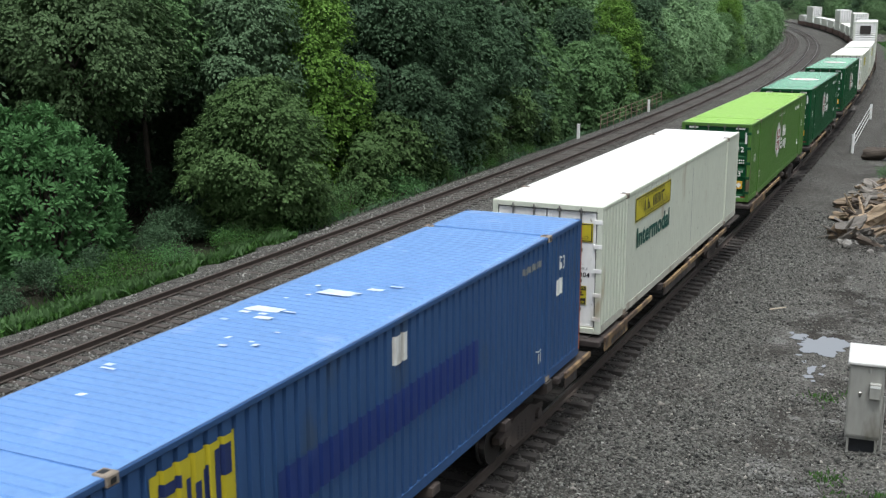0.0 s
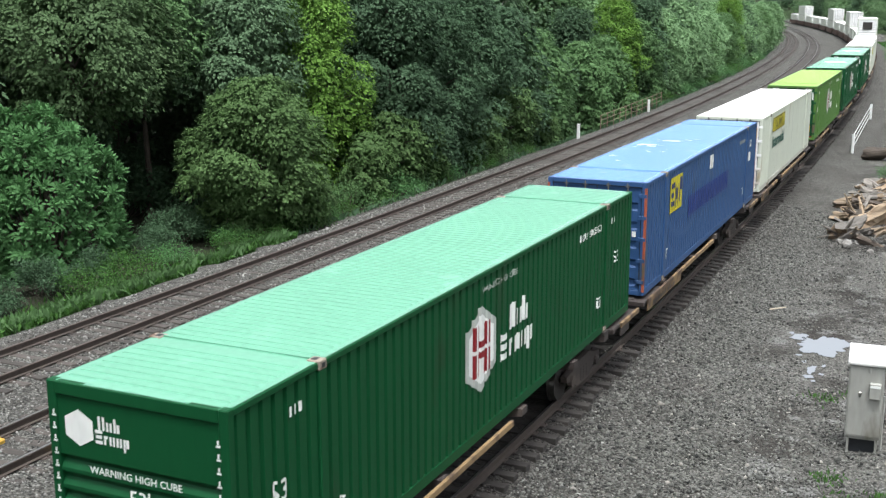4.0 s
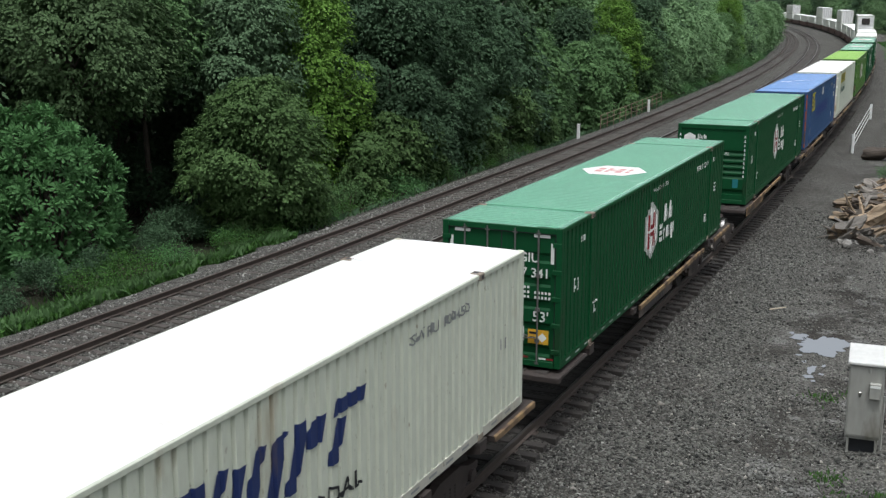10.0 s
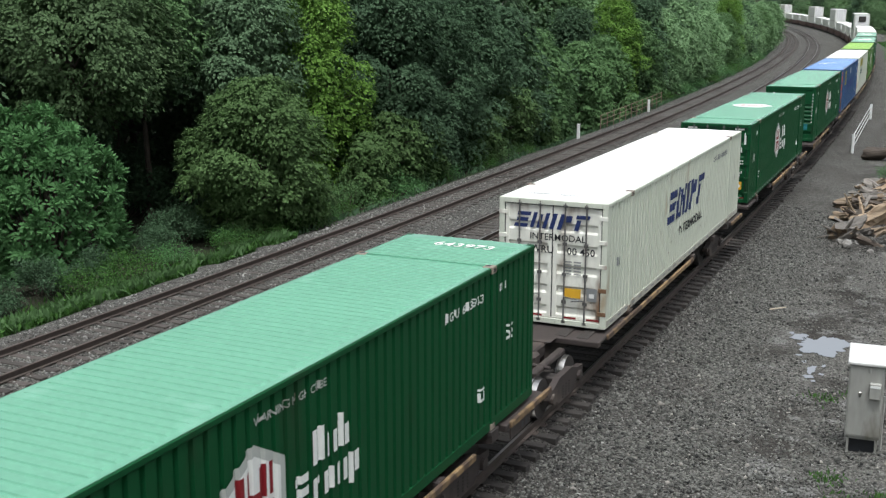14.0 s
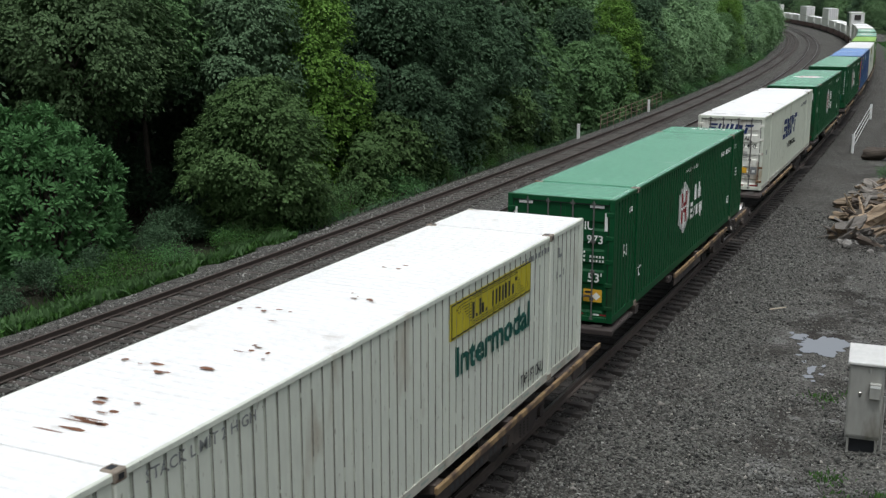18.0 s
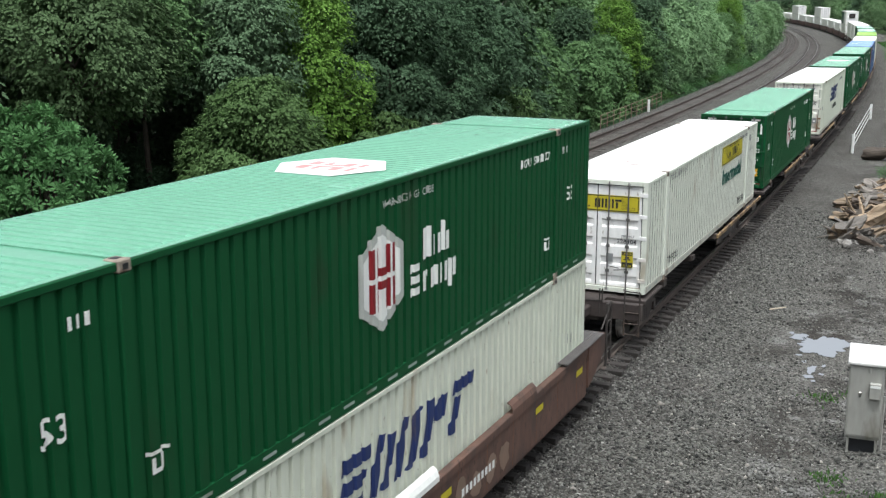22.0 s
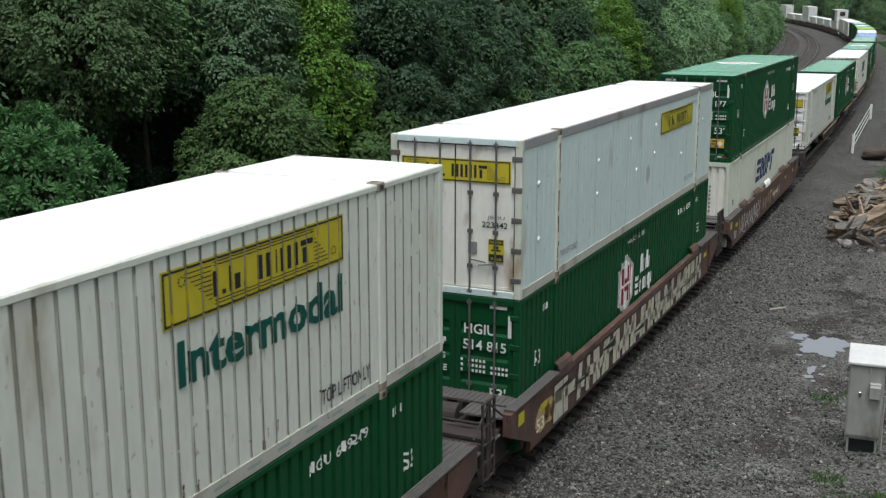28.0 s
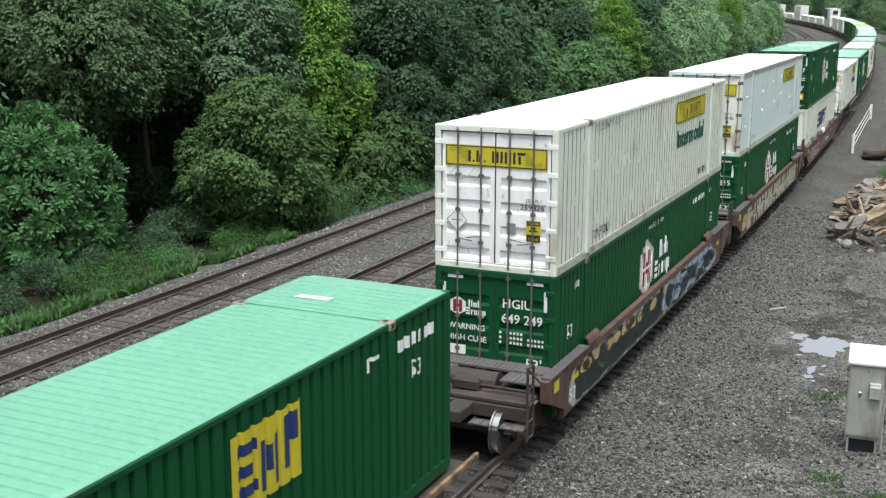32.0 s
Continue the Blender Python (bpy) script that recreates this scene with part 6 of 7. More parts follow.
def tree(seed, tall, radius, low, leaf, label, pads=110, per=150, size=0.22, pad=0.9, wide_low=0.5, category="tree"):
    """Trunk with limbs, and a crown of leafy pads: each pad is a ragged dome of leaves that overlap like tiles, with dark gaps between; origin at the foot."""
    rnd = np.random.RandomState(seed)
    t = thing("tree", label, category, "trees of the forest edge")
    bm = bmesh.new()
    lean = rnd.uniform(-0.03, 0.03, 2)
    pts = [Vector((lean[0] * z + 0.08 * math.sin(z * 0.8 + seed), lean[1] * z + 0.08 * math.cos(z * 0.7 + seed), z)) for z in np.linspace(-0.5, tall * 0.9, 8)]
    r0 = 0.013 * tall + 0.03
    for i in range(7):
        rod(bm, pts[i], pts[i + 1], r0 * (1 - i / 7.5), 8, r0 * (1 - (i + 1) / 7.5))
    allv = []
    up = np.array([0, 0, 1.0])
    for b in range(pads):
        f = (b + rnd.uniform(0, 1)) / pads
        h = f ** 0.85
        z = low + (tall - low) * h
        prof = min(1.0, wide_low + (1 - wide_low) * h / 0.35) if h < 0.35 else math.sqrt(max(0.03, 1 - ((h - 0.35) / 0.67) ** 2))
        az = b * 2.399 + rnd.uniform(-0.4, 0.4)
        lobe = 1 + 0.45 * noise.noise((math.cos(az) * 1.3 + seed, math.sin(az) * 1.3, z * 0.45))
        reach = max(0.05, radius * prof * lobe - 0.55 * pad) * (rnd.uniform(0.82, 1.06) if b % 5 else rnd.uniform(0.3, 0.65))
        out = np.array([math.cos(az), math.sin(az), 0])
        axis = np.array([lean[0] * z, lean[1] * z, z])
        c0 = axis + out * reach
        c0[2] = max(c0[2], 0.3)
        if b % 2 == 0:
            base = axis - np.array([0, 0, min(z - 0.2, reach * 0.45)])
            knee = c0 * 0.5 + base * 0.5 + np.array([0, 0, 0.12 * reach])
            rod(bm, base, knee, 0.035 + 0.008 * reach, 5, 0.03)
            rod(bm, knee, c0, 0.03, 5, 0.008)
        pr = pad * rnd.uniform(0.65, 1.3)
        m = int(per * (pr / pad) ** 1.6)
        face = unit((out * (0.75 - 0.5 * h) + up * (0.75 + 0.35 * h) + rnd.normal(0, 0.15, 3))[None])[0]
        q = unit(rnd.normal(0, 1, (m, 3)) + face[None] * 0.95)
        # uneven rim: fingers of leaves that reach out of the dome and droop
        wave = np.array([noise.noise(Vector(k * 2.1) + Vector((b * 1.7, seed, 0))) for k in q])[:, None]
        rim = 1 - np.abs(q @ face)[:, None]
        c = c0 + q * pr * (rnd.uniform(0.86, 1.0, (m, 1)) + 0.42 * wave) * np.array([1, 1, 0.72])
        c[:, 2] -= (0.30 * pr * rim[:, 0] ** 2) * (1 + wave[:, 0])
        nn = unit(q * 0.75 + face[None] * 0.35 + up[None] * 0.25 + rnd.normal(0, 0.13, (m, 3)))
        d = q * 0.5 + out[None] * 0.45 - up[None] * 0.65 + rnd.normal(0, 0.35, (m, 3))
        s = size * rnd.uniform(0.6, 1.35, m)
        allv.append(leaf_quads(c, d, nn, s, s * 0.6))
    # sparse larger leaves inside close the view through the crown
    k = pads * 6
    h = rnd.uniform(0.02, 0.9, k)
    prof = np.where(h < 0.35, np.minimum(1.0, wide_low + (1 - wide_low) * h / 0.35), np.sqrt(np.maximum(0.03, 1 - ((h - 0.35) / 0.67) ** 2)))
    az, rr_ = rnd.uniform(0, math.tau, k), radius * 0.62 * prof * np.sqrt(rnd.uniform(0, 1, k))
    c = np.stack([rr_ * np.cos(az), rr_ * np.sin(az), np.maximum(0.25, low + (tall - low) * h)], 1)
    s = size * rnd.uniform(1.6, 2.4, k)
    allv.append(leaf_quads(c, rnd.normal(0, 1, (k, 3)) * np.array([1, 1, 0.4]), rnd.normal(0, 0.5, (k, 3)) + up[None], s, s * 0.6))
    part("trunk", bm, BARK, t)
    quad_mesh("crown", np.concatenate(allv), LEAF[leaf], t)
    return t


def tufted(seed, radius, tall, n, leaf="fresh", label="bright green rounded shrub with pointed leaves in tufts"):
    """A rounded shrub: tufts of long pointed leaves that radiate from the shoot tips over its dome."""
    rnd = np.random.RandomState(seed)
    t = thing("shrub", label, "shrub", "shrubs along the forest edge")
    bm = bmesh.new()
    vs = []
    for i in range(n):
        az, el = i * 2.399 + rnd.uniform(-0.3, 0.3), math.acos(1 - (i + 0.5) / n * 0.98)
        dome = np.array([math.cos(az) * math.sin(el), math.sin(az) * math.sin(el), math.cos(el)])
        lump = 1 + 0.28 * noise.noise(Vector(dome * 2.2) + Vector((seed, 0, 0)))
        p = dome * np.array([radius, radius, tall]) * lump * rnd.uniform(0.86, 1.04)
        p[2] = max(0.25, p[2])
        if i % 6 == 0:
            rod(bm, (p[0] * 0.1, p[1] * 0.1, -0.2), (p[0] * 0.6, p[1] * 0.6, p[2] * 0.7), 0.05, 5, 0.03)
            rod(bm, (p[0] * 0.6, p[1] * 0.6, p[2] * 0.7), p, 0.03, 5, 0.01)
        m = 64
        axis = unit((dome + np.array([0, 0, 0.5]))[None])[0]
        d = unit(rnd.normal(0, 1, (m, 3)) + axis * 0.9)
        c = p + d * rnd.uniform(0.08, 0.46, (m, 1)) * np.array([1, 1, 0.8])
        nn = unit(np.cross(np.cross(d, axis[None]), d) + axis * 0.7 + rnd.normal(0, 0.2, (m, 3)))
        s = rnd.uniform(0.16, 0.30, m)
        vs.append(leaf_quads(c, d - np.array([[0, 0, 0.2]]), nn, s, s * 0.42))
    part("stem", bm, BARK, t)
    quad_mesh("foliage", np.concatenate(vs), LEAF[leaf], t)
    return t


def bush(seed, radius, tall, n, leaf, size=0.10, label="leafy green bush at the track's edge"):
    rnd = np.random.RandomState(seed)
    t = thing("bush", label, "bush", "bushes along the forest edge")
    bm = bmesh.new()
    vs = []
    k = 26
    for i in range(k):
        az = rnd.uniform(0, math.tau)
        r = radius * math.sqrt(rnd.uniform(0.02, 1))
        h = tall * (1 - 0.55 * (r / radius) ** 2) * rnd.uniform(0.4, 1.05)
        c0 = np.array([math.cos(az) * r, math.sin(az) * r, h * 0.8])
        rod(bm, (c0[0] * 0.2, c0[1] * 0.2, -0.2), c0, 0.02, 5, 0.006)
        m = n // k
        q = rnd.normal(0, 1, (m, 3)) * np.array([0.32, 0.32, 0.26]) * (0.6 + 0.25 * radius)
        c = c0 + q
        c[:, 2] = np.abs(c[:, 2]) + 0.03
        d = rnd.normal(0, 0.6, (m, 3)) + q * 0.8 - np.array([0, 0, 0.25])
        nn = np.array([[0, 0, 1.0]]) + rnd.normal(0, 0.45, (m, 3))
        s = size * rnd.uniform(0.6, 1.4, m)
        vs.append(leaf_quads(c, d, nn, s, s * 0.55))
    part("stem", bm, BARK, t)
    quad_mesh("foliage", np.concatenate(vs), LEAF[leaf], t)
    return t


def foot(s, u, dz=0.0):
    return on_line(s, u, height(u) + rough_ground(s, u) + dz)


def plant(ob, s, u, turn=0.0, scale=1.0, dz=0.0):
    ob.matrix_basis = Matrix.Translation(foot(s, u, dz)) @ Matrix.Rotation(radians(turn), 4, "Z") @ Matrix.Diagonal((scale, scale, scale, 1))
    return ob


def again(ob, s, u, turn=0.0, scale=1.0, dz=0.0):
    o = copy_thing(ob, Matrix.Identity(4))
    return plant(o, s, u, turn, scale, dz)


# the kinds of tree
oak = plant(tree(11, 10.2, 3.7, 3.0, "blue", "tall bluish green broadleaf tree with billowing boughs", pads=100, per=480, size=0.185, pad=1.05), 44.0, -22.4)
ash = plant(tree(12, 10.8, 3.4, 0.4, "dark", "tall dark green tree with hanging leafy boughs", pads=125, per=380, size=0.19, pad=1.0, wide_low=0.85), 53.0, -19.0, 40)
young = plant(tree(13, 6.0, 2.9, 0.25, "olive", "rounded olive green tree leafy to the ground", pads=120, per=370, size=0.165, pad=0.72, wide_low=0.85), 38.6, -17.9)
locust = plant(tree(14, 10.4, 2.35, 1.0, "lime", "slim bright yellow-green tree", pads=85, per=330, size=0.165, pad=0.82, wide_low=0.8), 46.6, -20.0)
maple = plant(tree(15, 9.4, 3.2, 0.3, "mid", "mid green broadleaf tree leafy to the ground", pads=100, per=190, size=0.285, pad=1.05, wide_low=0.85), 75.5, -19.2)
far_oak = plant(tree(17, 9.5, 3.4, 0.3, "hazy", "broadleaf tree on the far curve with leaves paled as by haze", pads=70, per=85, size=0.36, pad=1.2, wide_low=0.85), 124.0, -18.6, 30)
back_tree = plant(tree(18, 12.0, 3.8, 0.8, "blue", "bluish green tree standing deep in the forest", pads=64, per=80, size=0.40, pad=1.4, wide_low=0.8), 30.0, -47.0, 70)
tall_a = plant(tree(16, 12.8, 3.4, 6.2, "mid", "tall green forest tree with a bare lower trunk", pads=62, per=260, size=0.21, pad=1.2), 33.0, -31.0)
far_ash = plant(tree(20, 10.4, 3.5, 0.4, "dark", "dark green tree leafy to the ground", pads=90, per=120, size=0.31, pad=1.1, wide_low=0.85), 73.0, -24.0, 80)
sapling = plant(tree(22, 3.2, 1.5, 0.15, "olive", "young olive green tree leafy to the ground", pads=50, per=150, size=0.17, pad=0.5, wide_low=0.85), 60.0, -17.0, 200)
overhang = plant(tree(19, 10.2, 3.8, 5.0, "umber", "spreading dull green tree with boughs over the hollow", pads=90, per=450, size=0.185, pad=1.05, wide_low=0.75), 35.6, -24.6, 20)

# forest edge: kind, along, across, turn, scale
EDGE = [(overhang, 30.0, -27.5, 140, 0.95), (tall_a, 40.2, -25.0, 200, 0.95), (overhang, 26.5, -31.0, 300, 1.05), (oak, 33.0, -30.0, 30, 1.0), (ash, 50.5, -23.5, 90, 1.0), (oak, 47.0, -25.5, 70, 1.0),
        (ash, 57.5, -18.8, 120, 0.92), (oak, 55.5, -22.6, 230, 0.95), (ash, 62.5, -19.4, 250, 0.95), (sapling, 52.5, -17.2, 160, 1.0), (sapling, 46.8, -17.2, 100, 0.95), (sapling, 49.6, -17.4, 20, 1.15),
        (sapling, 66.0, -17.6, 10, 1.3), (oak, 66.5, -21.5, 300, 1.0), (ash, 70.5, -19.4, 60, 0.95), (sapling, 72.5, -17.4, 150, 0.95), (maple, 80.5, -20.6, 140, 0.85), (ash, 86.0, -22.5, 200, 0.95), (sapling, 77.0, -17.6, 260, 0.95),
        (maple, 90.0, -20.0, 20, 0.9), (maple, 95.0, -19.0, 250, 0.85), (oak, 97.0, -23.0, 310, 0.95), (locust, 101.0, -19.6, 80, 1.0), (maple, 105.0, -18.6, 330, 0.8), (ash, 110.0, -20.0, 30, 0.95),
        (maple, 114.0, -19.0, 170, 0.9), (maple, 118.5, -18.8, 60, 0.85), (oak, 123.0, -20.5, 130, 0.95), (maple, 128.5, -18.2, 280, 0.75), (maple, 133.0, -19.2, 10, 0.9), (maple, 138.0, -18.6, 210, 0.8),
        (maple, 144.0, -18.8, 90, 0.85), (oak, 150.0, -19.5, 170, 0.85), (maple, 156.0, -18.2, 20, 0.8), (locust, 163.0, -18.4, 250, 1.0), (maple, 170.0, -18.0, 120, 0.85), (oak, 178.0, -18.4, 60, 0.85),
        (maple, 188.0, -17.9, 200, 0.8), (maple, 196.0, -18.3, 300, 0.9), (maple, 205.0, -17.8, 45, 0.85), (maple, 216.0, -17.8, 135, 0.9), (oak, 229.0, -17.8, 225, 0.9), (maple, 244.0, -17.2, 315, 0.9),
        (oak, 262.0, -17.0, 100, 0.9), (maple, 282.0, -16.8, 10, 0.9), (oak, 305.0, -16.6, 60, 0.9), (maple, 330.0, -16.4, 160, 0.9), (oak, 356.0, -16.2, 20, 0.9),
        # behind the edge on the far curve
        (oak, 160.0, -26.0, 10, 1.15), (maple, 176.0, -25.0, 90, 1.15), (oak, 194.0, -25.0, 170, 1.15), (maple, 212.0, -24.5, 250, 1.15), (oak, 232.0, -24.5, 330, 1.15), (maple, 254.0, -24.0, 50, 1.15),
        (oak, 276.0, -24.0, 130, 1.15), (maple, 300.0, -24.0, 210, 1.15), (oak, 326.0, -23.5, 290, 1.15), (maple, 352.0, -23.5, 20, 1.15), (oak, 380.0, -22.0, 80, 1.15), (maple, 410.0, -22.0, 140, 1.15),
        (oak, 300.0, -45.0, 30, 1.6), (oak, 330.0, -48.0, 120, 1.6), (oak, 365.0, -45.0, 210, 1.6), (oak, 400.0, -44.0, 300, 1.6), (oak, 435.0, -28.0, 20, 1.5), (oak, 470.0, -26.0, 110, 1.5), (oak, 430.0, -45.0, 200, 1.7), (oak, 470.0, -44.0, 290, 1.7),
        (oak, 510.0, -24.0, 40, 1.5), (oak, 520.0, -40.0, 130, 1.7), (oak, 560.0, -20.0, 220, 1.5), (oak, 540.0, 22.0, 310, 1.5), (oak, 580.0, 24.0, 60, 1.5),
        (oak, 185.0, -34.0, 0, 1.3), (oak, 220.0, -34.0, 70, 1.3), (oak, 260.0, -34.0, 140, 1.3), (oak, 300.0, -34.0, 210, 1.3), (oak, 345.0, -33.0, 280, 1.3), (oak, 395.0, -32.0, 350, 1.3),
        (tall_a, 24.0, -30.0, 10, 1.0), (tall_a, 28.0, -35.0, 70, 1.0), (tall_a, 37.0, -31.5, 130, 1.0), (tall_a, 43.5, -29.5, 190, 1.0), (tall_a, 52.0, -28.0, 250, 1.0), (tall_a, 60.0, -28.5, 310, 1.0),
        (oak, 22.0, -38.0, 20, 1.0), (tall_a, 42.0, -37.0, 80, 1.0), (oak, 52.0, -36.0, 140, 1.0), (tall_a, 64.0, -34.0, 200, 1.0), (ash, 76.0, -28.0, 260, 1.0), (tall_a, 86.0, -31.0, 320, 1.0), (ash, 27.0, -44.0, 0, 1.0),
        (oak, 36.0, -42.0, 50, 1.0), (tall_a, 104.0, -27.0, 100, 1.0), (oak, 116.0, -27.0, 150, 1.0), (ash, 132.0, -26.0, 200, 1.0), (oak, 58.0, -44.0, 15, 1.0),
        (oak, 80.0, -30.0, 40, 1.2), (ash, 92.0, -29.0, 140, 1.2), (oak, 104.0, -28.0, 240, 1.2), (ash, 118.0, -27.0, 340, 1.2), (oak, 134.0, -27.0, 80, 1.2), (ash, 150.0, -26.0, 180, 1.2), (oak, 168.0, -26.0, 280, 1.2), (ash, 188.0, -26.0, 20, 1.2), (oak, 210.0, -26.0, 120, 1.2),
        (oak, 46.0, -30.5, 300, 1.15), (ash, 62.0, -25.0, 75, 1.1), (oak, 70.0, -27.5, 155, 1.2),
        # outside of the curve
        (maple, 196.0, 13.0, 0, 0.8), (oak, 215.0, 14.0, 60, 0.9), (maple, 238.0, 13.0, 120, 0.9), (oak, 262.0, 14.0, 180, 0.9), (maple, 286.0, 14.0, 240, 0.9), (oak, 312.0, 15.0, 300, 1.0),
        (maple, 336.0, 15.0, 30, 1.0), (oak, 360.0, 15.0, 90, 1.0), (ash, 384.0, 15.0, 150, 1.0), (maple, 410.0, 15.0, 210, 1.0), (oak, 436.0, 15.0, 270, 1.0), (ash, 465.0, 15.0, 330, 1.0), (oak, 495.0, 15.0, 20, 1.0),
        (oak, 330.0, 24.0, 10, 1.2), (oak, 375.0, 24.0, 100, 1.2), (ash, 420.0, 25.0, 200, 1.2), (oak, 470.0, 26.0, 300, 1.2)]
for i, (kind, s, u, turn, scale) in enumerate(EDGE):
    # most far trees take the leaf that is paled to stand for haze
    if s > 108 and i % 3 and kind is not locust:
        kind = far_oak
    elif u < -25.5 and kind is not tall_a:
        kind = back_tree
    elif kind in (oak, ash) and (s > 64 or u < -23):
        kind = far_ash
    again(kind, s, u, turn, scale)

# shrubs and bushes
su = plant(tufted(21, 2.75, 5.6, 330), 30.9, -22.3, 0, 1.0)
again(su, 26.6, -24.0, 130, 0.95)
under = plant(bush(34, 2.4, 3.6, 5200, "dark", 0.19, "dark leafy undergrowth in the forest's shade"), 40.0, -26.6)
for s, u, turn, scale in [(34.5, -27.0, 120, 1.1), (44.5, -25.5, 200, 1.2), (48.0, -26.0, 20, 1.2), (39.5, -28.5, 270, 1.3), (53.5, -24.5, 80, 1.2), (29.5, -29.0, 160, 1.2),
                          (58.0, -25.5, 300, 1.2), (64.5, -24.0, 35, 1.1), (70.0, -23.5, 95, 1.1), (25.0, -27.0, 10, 1.2), (35.6, -20.2, 50, 0.50), (33.6, -19.2, 140, 0.42), (37.4, -20.4, 230, 0.50), (29.6, -19.0, 310, 0.38), (27.0, -19.0, 20, 0.42), (24.6, -18.6, 200, 0.40)]:
    again(under, s, u, turn, scale)
b1 = plant(bush(31, 1.3, 1.5, 2300, "fresh", 0.10), 47.8, -16.6)
again(b1, 32.0, -17.4, 30, 0.62)
b2 = plant(bush(32, 1.2, 1.2, 2200, "weed", 0.09), 39.6, -16.4)
b3 = plant(bush(33, 1.1, 1.7, 2200, "mid", 0.10), 44.0, -16.8)
for kind, s, u, turn, scale in [(b1, 36.0, -17.6, 40, 0.6), (b2, 35.2, -16.8, 80, 0.7), (b3, 51.0, -17.0, 120, 0.9), (b1, 54.0, -16.6, 160, 0.7), (b2, 58.5, -16.2, 200, 0.8), (b3, 61.5, -16.6, 240, 0.9), (b2, 65.0, -16.0, 280, 0.6),
                                (b2, 29.8, -17.4, 10, 0.9), (b2, 27.5, -17.0, 70, 0.8), (b2, 36.8, -16.3, 190, 0.55), (b2, 38.2, -17.2, 250, 0.8), (b1, 41.0, -16.2, 20, 0.5), (b2, 42.6, -16.3, 130, 0.6), (b2, 46.0, -16.2, 40, 0.7), (b1, 49.6, -16.2, 220, 0.55), (b2, 52.6, -16.3, 310, 0.7), (b3, 41.5, -17.0, 140, 0.8), (b1, 102.0, -16.6, 0, 0.8), (b2, 108.0, -16.4, 30, 0.9), (b1, 116.0, -16.3, 60, 1.0),
                                (b1, 124.0, -16.3, 90, 0.9), (b2, 132.0, -16.2, 120, 1.1), (b1, 142.0, -16.0, 150, 1.1), (b2, 152.0, -16.2, 180, 1.2), (b1, 162.0, -16.2, 210, 1.3), (b2, 172.0, -16.4, 240, 1.4), (b1, 184.0, -16.5, 270, 1.3),
                                (b2, 74.0, 7.2, 0, 0.9), (b1, 62.0, 5.6, 50, 0.6), (b2, 104.0, 5.4, 100, 0.9), (b1, 116.0, 5.0, 150, 1.0), (b2, 128.0, 4.8, 200, 1.0), (b1, 140.0, 4.8, 250, 1.1), (b3, 152.0, 4.8, 300, 1.1), (b1, 164.0, 4.9, 0, 1.2), (b2, 177.0, 5.0, 80, 1.3), (b1, 190.0, 5.2, 160, 1.4), (b3, 204.0, 5.4, 240, 1.5), (b1, 220.0, 5.8, 320, 1.6)]:
    again(kind, s, u, turn, scale)


def weeds(name, label, seed, n, place, size, leaf):
    """Grass and low weeds: many single leaves standing on the ground."""
    rnd = np.random.RandomState(seed)
    c = np.array([place(rnd) for _ in range(n)])
    up = np.array([[0, 0, 1.0]]) + rnd.normal(0, 0.5, (n, 3))
    s = size * rnd.uniform(0.5, 1.5, n)
    c[:, 2] += s * 0.35
    return tagged(quad_mesh(name, leaf_quads(c, up, rnd.normal(0, 1, (n, 3)), s, s * rnd.uniform(0.12, 0.4, n)), LEAF[leaf], None), label, "grass", kind="stuff")


def verge(rnd):
    while True:
        s = 17 + 20 * rnd.uniform()
        w = -15.2 - 0.5 * noise.noise((s * 0.4, 0, 2))
        u = w - abs(rnd.normal(0, 0.85))
        if noise.noise((s * 0.8, u * 0.9, 5.5)) > (u - w) * 0.10 - 0.25 + 0.25 * (w - u > 1.0):
            return tuple(foot(s, u)[:3])


weeds("verge_grass", "green grass and low weeds on the bank beside the far track", 3, 17000, verge, 0.26, "weed")
weeds("verge_weeds", "taller fresh weeds among the grass of the bank", 13, 2600, verge, 0.40, "mid")


def verge_far(rnd):
    s = rnd.uniform(37, 230)
    return tuple(foot(s, -15.3 - abs(rnd.normal(0, 0.5)))[:3])


weeds("verge_grass", "thin weeds along the far edge of the ballast", 4, 4000, verge_far, 0.3, "dark")


def right_bank(rnd):
    s = rnd.uniform(60, 260)
    return tuple(foot(s, 5.2 + abs(rnd.normal(0, 1.6)))[:3])


weeds("bank_grass", "rough green grass on the bank beyond the log pile", 5, 8000, right_bank, 0.4, "weed")
SPOTS = [(26.0, 5.9), (21.2, 6.5), (20.2, 6.9), (19.2, 6.6), (26.6, 6.6), (47, 6.4), (20.6, 7.6)]


def spots(rnd):
    s, u = SPOTS[rnd.randint(len(SPOTS))]
    return tuple(foot(s + rnd.normal(0, 0.22), u + rnd.normal(0, 0.2))[:3])


weeds("weed_tufts", "small green weed tufts growing out of the gravel", 6, 900, spots, 0.10, "weed")


def woods(rnd):
    """Leaves added above the view and behind the forest to block sky light."""
    s = rnd.uniform(-30, 110)
    u = rnd.uniform(-62, -38 if s < 42 else -28)
    z = rnd.uniform(9.5, 13.5) if rnd.uniform() < 0.6 else rnd.uniform(0.5, 13)
    if z < 9.4:
        u = rnd.uniform(-62, -46)
    p = on_line(s, u, z)
    return p.x, p.y, p.z


rw = np.random.RandomState(77)
wc = np.array([woods(rw) for _ in range(15000)])
